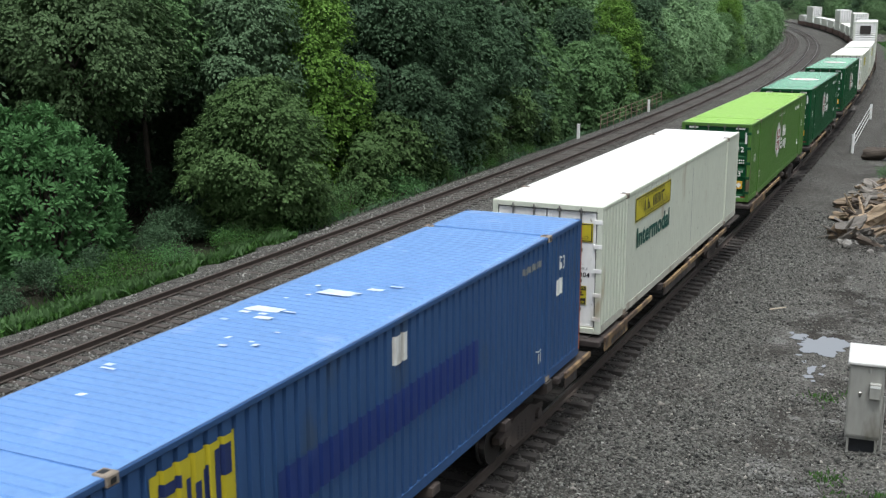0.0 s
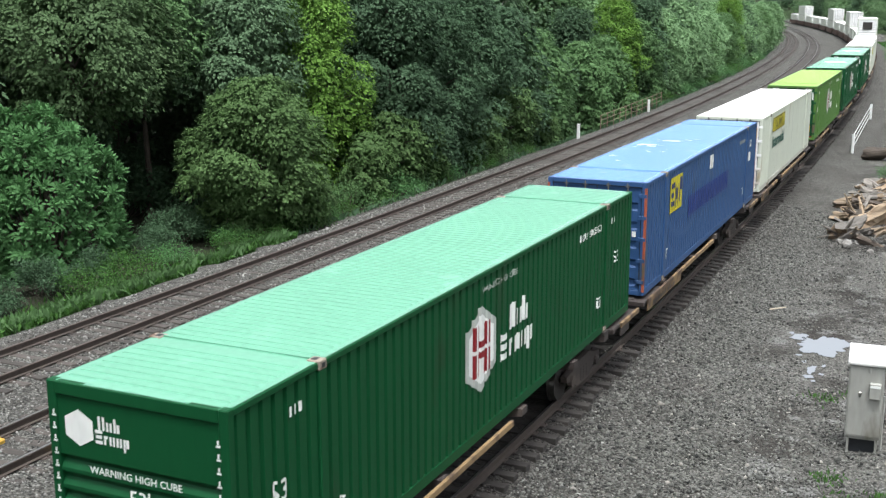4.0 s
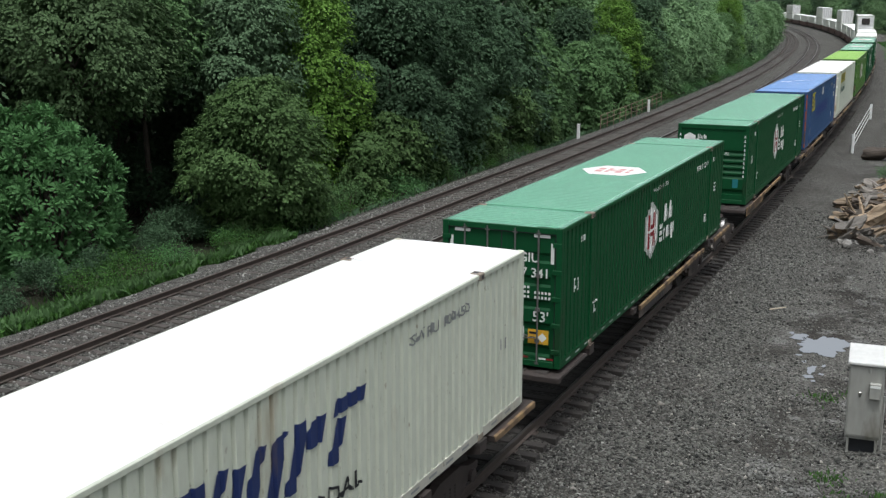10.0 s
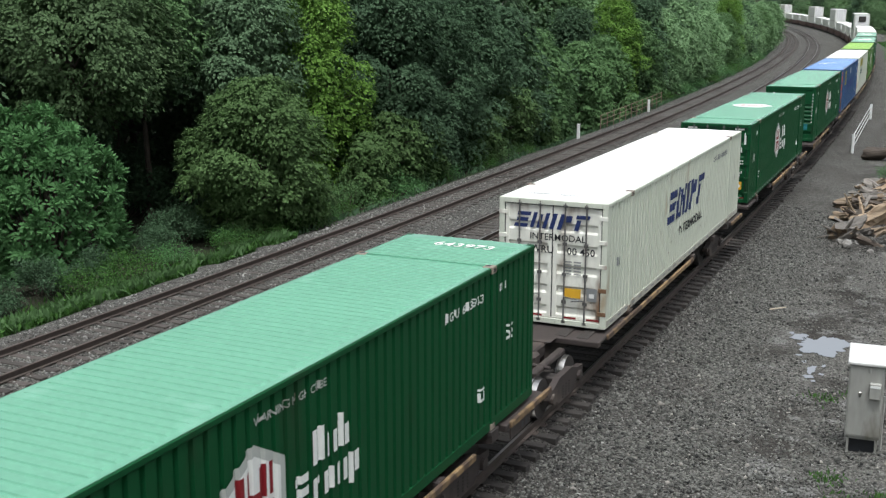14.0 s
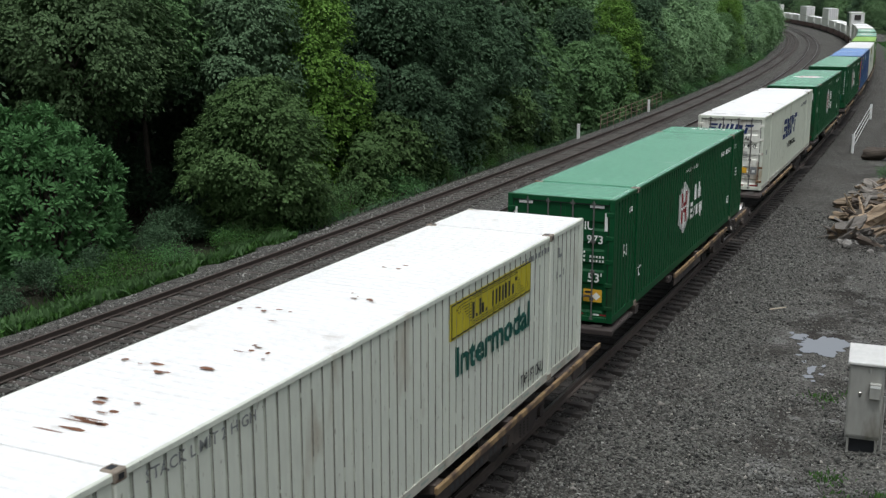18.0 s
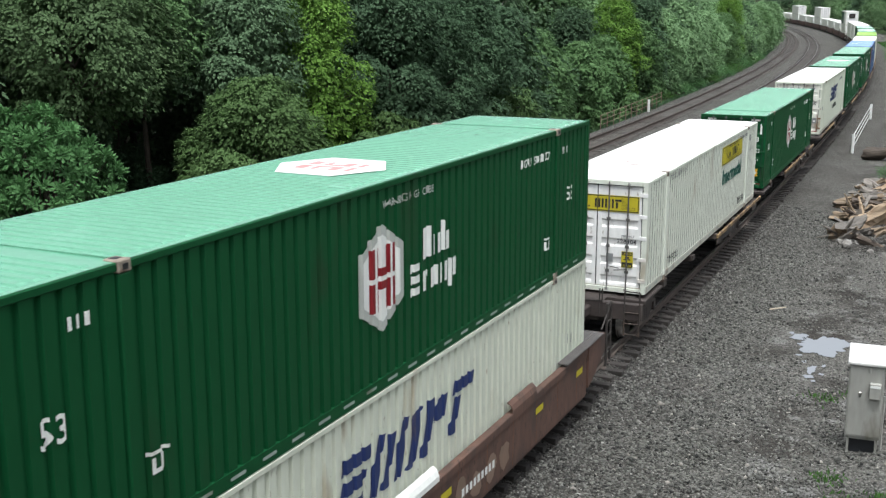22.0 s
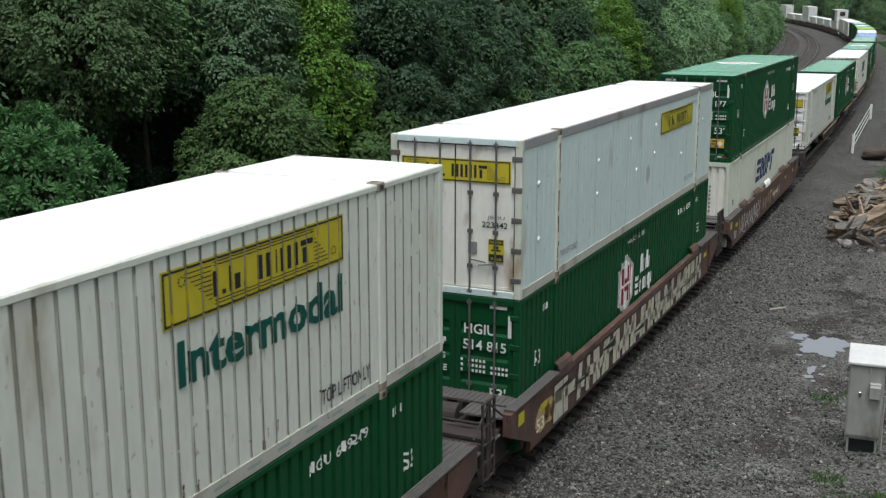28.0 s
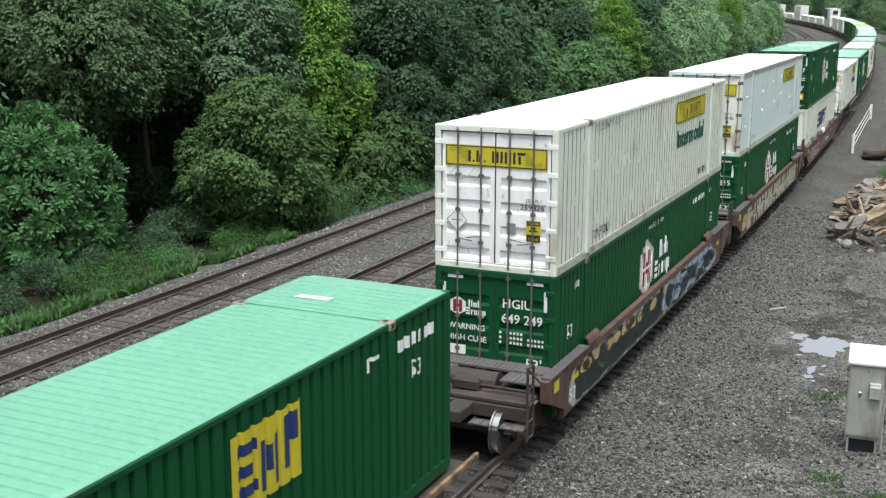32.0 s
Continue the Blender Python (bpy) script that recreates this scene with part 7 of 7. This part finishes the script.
tagged(quad_mesh("forest_canopy", leaf_quads(wc, rw.normal(0, 1, wc.shape) * np.array([[1, 1, 0.3]]), rw.normal(0, 0.5, wc.shape) + np.array([[0, 0, 1.0]]), rw.uniform(0.9, 1.7, len(wc)), rw.uniform(0.6, 1.1, len(wc))), LEAF["dark"], None),
       "added leafy canopy above the view that shades the forest behind its edge", "forest", kind="stuff")

# ================= loose stones =================
def stones(name, label, seed, n, place, lo, hi, material):
    """Many angular stones joined in one mesh."""
    rnd = np.random.RandomState(seed)
    base = np.array([[1, 0, 0], [-1, 0, 0], [0, 1, 0], [0, -1, 0], [0, 0, 1], [0, 0, -1]], float)
    tri = np.array([[0, 2, 4], [2, 1, 4], [1, 3, 4], [3, 0, 4], [2, 0, 5], [1, 2, 5], [3, 1, 5], [0, 3, 5]])
    c = np.array([place(rnd) for _ in range(n)])
    r = rnd.uniform(lo, hi, (n, 1)) * np.exp(rnd.normal(0, 0.25, (n, 1)))
    v = base[None] * rnd.uniform(0.6, 1.2, (n, 6, 1)) + rnd.normal(0, 0.22, (n, 6, 3))
    a = rnd.uniform(0, math.tau, n)
    ca, sa = np.cos(a)[:, None], np.sin(a)[:, None]
    v = np.stack([v[:, :, 0] * ca - v[:, :, 1] * sa, v[:, :, 0] * sa + v[:, :, 1] * ca, v[:, :, 2] * 0.7], 2) * r[:, None]
    v += c[:, None] + np.array([0, 0, 0.2])[None, None] * r[:, None]
    f = (tri[None] + 6 * np.arange(n)[:, None, None]).reshape(-1, 3)
    me = bpy.data.meshes.new(name)
    me.vertices.add(6 * n)
    me.vertices.foreach_set("co", v.astype(np.float32).ravel())
    me.loops.add(24 * n)
    me.loops.foreach_set("vertex_index", f.astype(np.int32).ravel())
    me.polygons.add(8 * n)
    me.polygons.foreach_set("loop_start", np.arange(0, 24 * n, 3, dtype=np.int32))
    me.update(calc_edges=True)
    me.materials.append(material)
    return tagged(new(name, me), label, "gravel", kind="stuff")


def right_side(rnd):
    while True:
        s = 13 + 38 * rnd.uniform() ** 1.5
        u = rnd.uniform(1.35, 8.0)
        thin = max(0.6, 1.0 - max(0.0, u - 3.0) * 0.2) if s < 27 else max(0.3, 1.0 - max(0.0, u - 2.4) * 0.28)
        wet = abs(s - 30.4) < 1.3 and abs(u - 5.2) < 1.1 or abs(s - 28) < 1.1 and abs(u - 5.5) < 0.35
        if rnd.uniform() < thin and not wet:
            return tuple(foot(s, u)[:3])


def left_side(rnd):
    while True:
        s = 13 + 45 * rnd.uniform() ** 1.4
        u = rnd.uniform(-14.6, -1.6)
        if all(abs(u - t - x) > 0.09 for t in TRACK_U for x in (-0.754, 0.754)):
            return tuple(foot(s, u)[:3])


def beside(rnd):
    s = 13 + 38 * rnd.uniform() ** 1.5
    return tuple(foot(s, 0.85 + abs(rnd.normal(0, 0.75)))[:3])


stones("ballast_stones", "grey crushed stone beside the train's track", 41, 44000, right_side, 0.021, 0.042, STONE_M)
stones("ballast_stones", "dark grimy crushed stone along the foot of the train's track", 44, 9000, beside, 0.02, 0.038, DARK_STONE)
stones("ballast_stones", "grey crushed stone between the empty tracks", 42, 26000, left_side, 0.022, 0.044, PALE_BALLAST)
BRIGHT_BALLAST = mat("bright_grey_ballast", (0.215, 0.212, 0.195), 0.85, 0, 0.6, 1.4, 30, 4, 0.4, island=0.5)
stones("ballast_stones", "light grey crushed stone chips in the gravel beside the train", 45, 6500, right_side, 0.014, 0.030, BRIGHT_BALLAST)
PALE_STONE = mat("pale_stone", (0.27, 0.255, 0.225), 0.9, 0, 0.7, 1.2, 20, 4, 0.3, island=0.4)


def few(rnd):
    s = rnd.uniform(15, 27)
    return tuple(foot(s, rnd.uniform(2.0, 7.5))[:3])


stones("pale_stones", "scattered pale stones on the gravel", 43, 170, few, 0.03, 0.06, PALE_STONE)

# ================= puddles =================
WATER = bpy.data.materials.new("still_water")
WATER.use_nodes = True
_wb = WATER.node_tree.nodes["Principled BSDF"]
_wb.inputs["Base Color"].default_value = (0.03, 0.03, 0.028, 1)
_wb.inputs["Roughness"].default_value = 0.03
_wb.inputs["IOR"].default_value = 10.0
_wb.inputs["Coat Weight"].default_value, _wb.inputs["Coat IOR"].default_value, _wb.inputs["Coat Roughness"].default_value = 1.0, 10.0, 0.03
_wb.inputs["Specular IOR Level"].default_value = 1.0


def puddle(s, u, ls, lu, seed, z):
    vs = []
    for i in range(96):
        a = i * math.tau / 96
        k = 1 + 0.5 * noise.noise((math.cos(a) * 1.6, math.sin(a) * 1.6, seed * 3.3)) + 0.22 * noise.noise((math.cos(a) * 4, math.sin(a) * 4, seed)) + 0.16 * noise.noise((math.cos(a) * 11, math.sin(a) * 11, seed))
        vs.append(on_line(s + ls * k * math.sin(a), u + lu * k * math.cos(a), z))
    p = part("puddle", (vs, [], [tuple(range(96))]), WATER)
    return tagged(p, "shallow puddle mirroring the bright overcast sky", "puddle", kind="structure")


puddle(30.3, 5.35, 0.85, 0.66, 1, PUDDLE_Z)
puddle(30.9, 4.7, 0.30, 0.22, 4, PUDDLE_Z)
puddle(28.1, 5.35, 0.34, 0.10, 2, PUDDLE_Z)
puddle(27.5, 5.35, 0.12, 0.14, 3, PUDDLE_Z)
for i, (s, u, a, b) in enumerate(((28.7, 5.1, 0.12, 0.06), (27.8, 5.62, 0.08, 0.07), (28.5, 5.6, 0.10, 0.05), (27.2, 5.5, 0.07, 0.06), (31.2, 4.45, 0.14, 0.06), (29.2, 4.9, 0.07, 0.08))):
    puddle(s, u, a, b, 5 + i, PUDDLE_Z)

# ================= equipment cabinet =================
SILVER = mat("dull_aluminium", (0.36, 0.36, 0.33), 0.5, 0.2, 0.75, 1.15, 10, 1.5, 0.06, stain=(0.17, 0.16, 0.13), amount=0.35, stain_scale=2.2, stretch=(1, 1, 0.3))
PALE_LID = mat("pale_cabinet_lid", (0.62, 0.62, 0.60), 0.5, 0.1, 0.85, 1.1, 10, 2, 0.04, stain=(0.4, 0.38, 0.34), amount=0.2)


def cabinet():
    c = thing("equipment_cabinet", "weathered aluminium trackside cabinet on a stand with pale sloping lid", "cabinet")
    st = bmesh.new()
    for x in (-0.27, 0.23):
        for y in (-0.17, 0.17):
            box(st, x, x + 0.04, y - 0.02, y + 0.02, -0.3, 0.34)
    box(st, -0.28, 0.28, -0.19, 0.19, 0.30, 0.34)
    part("stand", st, SILVER, c)
    # Black sheet between the legs paints the shade of the hollow stand.
    part("stand_recess", boxes((-0.22, 0.22, -0.10, -0.08, 0.0, 0.30)), MARK_BLACK, c)
    part("body", boxes((-0.31, 0.31, -0.22, 0.42, 0.34, 1.72), bevel=0.012), SILVER, c)
    lid = bmesh.new()
    box(lid, -0.34, 0.34, -0.27, 0.47, 1.722, 1.78, bevel=0.012)
    for v in lid.verts:
        if v.co.z > 1.75:
            v.co.z += 0.17 * (v.co.y + 0.27) / 0.74
    part("lid", lid, PALE_LID, c)
    d = part("door", boxes((-0.285, 0.285, -0.232, -0.221, 0.38, 1.68), bevel=0.006), SILVER, c)
    part("junction_box", boxes((0.06, 0.26, -0.33, -0.233, 1.12, 1.42), bevel=0.012), SILVER, c)
    part("notice", boxes((0.07, 0.25, -0.337, -0.3305, 1.34, 1.385)), MARK_WHITE, c, "white notice strip")
    part("padlock", boxes((-0.12, -0.07, -0.26, -0.233, 1.14, 1.22), bevel=0.01), STEEL, d)
    part("hasp", boxes((0.02, 0.07, -0.245, -0.233, 1.6, 1.70), bevel=0.006), SILVER, d)
    con = bmesh.new()
    rod(con, (0.335, 0.05, -0.2), (0.335, 0.05, 1.1), 0.022, 8)
    part("conduit", con, SILVER, c)
    return c


cb = cabinet()
cb.matrix_basis = Matrix.Translation((6.91, 23.05, -0.50)) @ Matrix.Rotation(radians(4), 4, "Z") @ Matrix.Diagonal((1.08, 1.0, 1.10, 1))

# ================= rails and marker posts of the small bridge =================
POST_WHITE = mat("white_post_paint", (0.72, 0.73, 0.72), 0.6, 0, 0.8, 1.1, 14, 3, 0.05, stain=(0.4, 0.37, 0.3), amount=0.2, stain_scale=4)
RUSTY = mat("rusty_railing", (0.21, 0.16, 0.115), 0.85, 0.2, 0.7, 1.3, 14, 3, 0.2)


def marker(p, tall, label):
    t = thing("marker_post", label, "post", "white marker posts")
    part("post", boxes((-0.10, 0.10, -0.06, 0.06, -0.5, tall), bevel=0.02), POST_WHITE, t)
    part("cap", boxes((-0.11, 0.11, -0.07, 0.07, tall - 0.001, tall + 0.04), bevel=0.015), POST_WHITE, t)
    t.matrix_basis = Matrix.Translation(p)
    return t


marker((-15.17, 71.4, -0.5), 1.05, "white painted marker post beside the far track")
marker((-16.0, 92.4, -0.5), 1.05, "white painted marker post at the bridge railing")


def railing(a, b, n, tall, rails, material, label, end_posts=False):
    a, b = Vector(a), Vector(b)
    t = thing("railing", label, "railing", "bridge railings")
    t.matrix_basis = Matrix.Translation(a)
    d = b - a
    for i in range(n):
        p = d * i / (n - 1)
        w = 0.09 if end_posts and i in (0, n - 1) else 0.035
        part("post", rod(bmesh.new(), p - Vector((0, 0, 0.6)), p + Vector((0, 0, tall)), w, 8), POST_WHITE if end_posts else material, t)
    for k in range(rails):
        z = Vector((0, 0, tall * (k + 1) / rails - 0.05))
        part("rail", rod(bmesh.new(), z, d + z, 0.022, 6), material, t)
    return t


railing((-16.0, 79.0, -0.55), (-17.1, 100.8, -0.45), 12, 1.05, 3, RUSTY, "rusty pipe railing on the small bridge beside the forest")
railing((2.02, 72.2, -0.5), (1.23, 94.4, -0.45), 2, 1.15, 3, POST_WHITE, "white bridge railing with two stout end posts", True)


def abutment(s, u0, u1, z0, z1):
    """A retaining wall of upright dark planks with a cap beam, across the small ravine."""
    t = thing("plank_wall", "dark weathered plank retaining wall in the ravine", "retaining wall")
    t.matrix_basis = Matrix.Translation(on_line(s, u0, z0))
    n = int((u1 - u0) / 0.24)
    rnd = random.Random(9)
    for i in range(n):
        part("plank", boxes((i * 0.24, i * 0.24 + 0.225, rnd.uniform(-0.03, 0.02), 0.10, 0, z1 - z0 + rnd.uniform(-0.08, 0.02)), bevel=0.012), OLD_PLANK, t)
    part("cap_beam", boxes((-0.1, n * 0.24 + 0.1, -0.08, 0.2, z1 - z0 + 0.021, z1 - z0 + 0.22), bevel=0.02), OLD_PLANK, t)


OLD_PLANK = mat("dark_plank", (0.075, 0.060, 0.048), 0.9, 0, 0.6, 1.4, 10, 2, 0.4, stretch=(1, 1, 0.2), objrand=0.3)
abutment(92.0, 3.9, 8.6, -2.9, -0.75)

# ================= driftwood and rubble pile =================
GREY_WOOD = mat("weathered_grey_wood", (0.185, 0.168, 0.148), 0.9, 0, 0.5, 1.4, 14, 2.5, 0.7, stretch=(1, 1, 0.15), objrand=0.4)
TAN_WOOD = mat("bleached_tan_wood", (0.285, 0.215, 0.145), 0.9, 0, 0.5, 1.35, 12, 2.5, 0.7, stretch=(1, 1, 0.15), objrand=0.35, stain=(0.11, 0.085, 0.062), amount=0.35, stain_scale=3.0)
DARK_WOOD = mat("dark_wet_wood", (0.085, 0.068, 0.054), 0.9, 0, 0.5, 1.4, 12, 2.5, 0.6, stretch=(1, 1, 0.2), objrand=0.4)
ROCK = mat("grey_rock", (0.20, 0.19, 0.175), 0.9, 0, 0.6, 1.3, 6, 1.2, 0.7, objrand=0.4)
WOODS = (GREY_WOOD, TAN_WOOD, GREY_WOOD, DARK_WOOD, TAN_WOOD)


def stick_out(bm, seed, a, b, r0, r1):
    """A bent tapering root or branch from a to b."""
    a, b = Vector(a), Vector(b)
    rnd = random.Random(seed)
    k = (b - a).length
    mid = (a + b) / 2 + Vector((rnd.uniform(-0.2, 0.2), rnd.uniform(-0.2, 0.2), rnd.uniform(-0.1, 0.2))) * k
    rod(bm, a, mid, r0, 6, (r0 + r1) / 2)
    rod(bm, mid, b, (r0 + r1) / 2, 6, r1)


def log_piece(seed, length, r, roots=0):
    """A piece of broken trunk along z: fluted, twisted, splintered at both ends, some with a fan of roots."""
    rnd = random.Random(seed)
    label = "uprooted tree stump with broken roots in a driftwood pile" if roots else "broken weathered piece of driftwood in a pile"
    t = thing("stump" if roots else "log", label, "stump" if roots else "log", "driftwood pile")
    bm = bmesh.new()
    n, m = 16, 9
    rings = []
    bx, by, tw = rnd.uniform(-0.25, 0.25), rnd.uniform(-0.25, 0.25), rnd.uniform(-0.8, 0.8)
    for i in range(m):
        f = i / (m - 1)
        z = length * (f - 0.5)
        k = r * (1.2 - 0.45 * f) * (1 + 0.35 * noise.noise((f * 3.0, seed * 1.9, 0)))
        row = []
        for a in range(n):
            q = a * math.tau / n + tw * f
            w = 1 + 0.55 * noise.noise((math.cos(q) * 1.1 + seed * 5, math.sin(q) * 1.1, z * 0.9)) + 0.45 * noise.noise((math.cos(q) * 3.2, math.sin(q) * 3.2 + seed, z * 0.5))
            torn = (2.2 * r * noise.noise((math.cos(q) * 3, math.sin(q) * 3, seed + f))) if i in (0, m - 1) else 0
            row.append(bm.verts.new((bx * f * f * length + k * w * math.cos(q), by * f * f * length + 0.75 * k * w * math.sin(q), z + torn)))
        rings.append(row)
    for i in range(m - 1):
        for a in range(n):
            bm.faces.new((rings[i][a], rings[i][(a + 1) % n], rings[i + 1][(a + 1) % n], rings[i + 1][a]))
    ends = [[v.co.copy() for v in rings[0]], [v.co.copy() for v in rings[-1]]]
    wood = WOODS[seed % 5]
    part("trunk", bm, wood, t)
    for k, ring in enumerate(ends):
        c0 = sum(ring, Vector()) / n + Vector((0, 0, (0.35 if k == 0 else -0.35) * r))
        fs = [(a, (a + 1) % n, n) if k else ((a + 1) % n, a, n) for a in range(n)]
        part("broken_end", ([*ring, c0], [], fs), TAN_WOOD if wood is not TAN_WOOD else GREY_WOOD, t)
    for i in range(roots):
        a = i * math.tau / roots + rnd.uniform(-0.3, 0.3)
        reach = r * rnd.uniform(1.5, 2.6)
        rt = bmesh.new()
        stick_out(rt, seed * 20 + i, (0.5 * r * math.cos(a), 0.4 * r * math.sin(a), -length * 0.42), (reach * math.cos(a), reach * math.sin(a), -length * 0.5 - rnd.uniform(-0.15, 0.25)), 0.16 * r + 0.03, 0.02)
        part("root", rt, wood, t)
    return t


def rock(seed, r):
    bm = bmesh.new()
    bmesh.ops.create_icosphere(bm, subdivisions=2, radius=r)
    for v in bm.verts:
        k = 1 + 0.55 * noise.noise(v.co * (1.3 / r) + Vector((seed * 3.7, 0, 0))) + 0.2 * noise.noise(v.co * (4 / r) + Vector((0, seed, 0)))
        v.co = Vector((v.co.x * k * 1.2, v.co.y * k, v.co.z * k * 0.75))
    return tagged(part("rock", bm, ROCK), "angular grey rock in a rubble pile", "rock", "rubble pile")


def lay(ob, s, u, dz, rx, ry, rz):
    ob.matrix_basis = Matrix.Translation(foot(s, u, dz)) @ Euler((radians(rx), radians(ry), radians(rz))).to_matrix().to_4x4()


rr = random.Random(5)
lay(log_piece(1, 1.9, 0.62, 6), 47.0, 5.75, 0.55, 62, 10, 70)
lay(log_piece(5, 1.5, 0.40, 5), 45.2, 4.75, 0.30, 80, 25, 150)
lay(log_piece(4, 1.6, 0.36, 5), 50.5, 5.1, 0.40, 70, -20, 20)
lay(log_piece(10, 1.3, 0.32, 5), 54.5, 4.7, 0.35, 100, 10, 220)
lay(log_piece(8, 2.4, 0.36), 69.5, 4.75, 0.30, 90, 0, 75)
lay(log_piece(11, 2.2, 0.24), 52.8, 4.45, 0.22, 82, 0, 115)
lay(log_piece(14, 2.0, 0.22), 48.6, 4.35, 0.22, 84, 8, 35)
for i in range(44):
    s = 44.2 + 14.5 * rr.random() ** 1.15
    inner = 4.15 + (s - 44) * 0.015
    u = inner + abs(rr.gauss(0.7, 0.6))
    lg_ = log_piece(20 + i, rr.uniform(0.6, 1.9), rr.choice((0.05, 0.07, 0.10, 0.14, 0.18, 0.24)))
    lay(lg_, s, u, rr.uniform(0.08, 0.75) * min(1.0, (u - inner + 0.15) / 0.9), 90 + rr.uniform(-30, 30), rr.uniform(-25, 25), rr.uniform(0, 180))
for i in range(40):
    s = rr.uniform(42.8, 59)
    u = 3.95 + abs(rr.gauss(0.7, 0.7)) + max(0, 46 - s) * 0.1
    k = rock(i, rr.uniform(0.08, 0.22))
    lay(k, s, u, rr.choice((0.03, 0.05, 0.2)) * min(1, max(0.15, (u - 4.0))), rr.uniform(-17, 17), rr.uniform(-17, 17), rr.uniform(0, 340))
st = rod(bmesh.new(), (3.45, 33.2, -0.44), (3.86, 33.62, -0.43), 0.022, 6, 0.014)
tagged(part("stick", st, mat("pale_stick_wood", (0.50, 0.43, 0.33), 0.8)), "short pale stick lying on the gravel", "stick")

# yellow paint spots on sleepers of the empty track
for i, (s, u) in enumerate(((15.35, -8.75), (15.6, -7.28))):
    ye = boxes((u - 0.12, u + 0.12, s - 0.14, s + 0.14, -0.30, -0.115), bevel=0.03)
    tagged(part("paint_spot", ye, paint("worn_yellow_paint", (0.45, 0.28, 0.05), amount=0.3)), "worn yellow paint mark on a rail base", "paint mark")


# ================= the train runs =================
def motions():
    for ob, s, z, length in MOVERS:
        walk(ob, [(t, ride(s + SPEED * t, z, length)) for t in range(0, 33)])
    near_cars = {ob for ob, near in ROLLING if near}
    for wheel, y in SPINNERS:
        if wheel.parent.parent in near_cars:
            walk(wheel, [(k * 0.1, Matrix.Translation((0, y, WHEEL_R)) @ Matrix.Rotation(-SPEED * 0.1 * k / WHEEL_R, 4, "X")) for k in range(321)])


for _u, _t, _n in ((TRACK_U[0], TRACKS[0], 170), (TRACK_U[1], TRACKS[1], 110), (TRACK_U[2], TRACKS[2], 150)):
    make_sleepers(_t, _u, 10.0, _n)

motions()
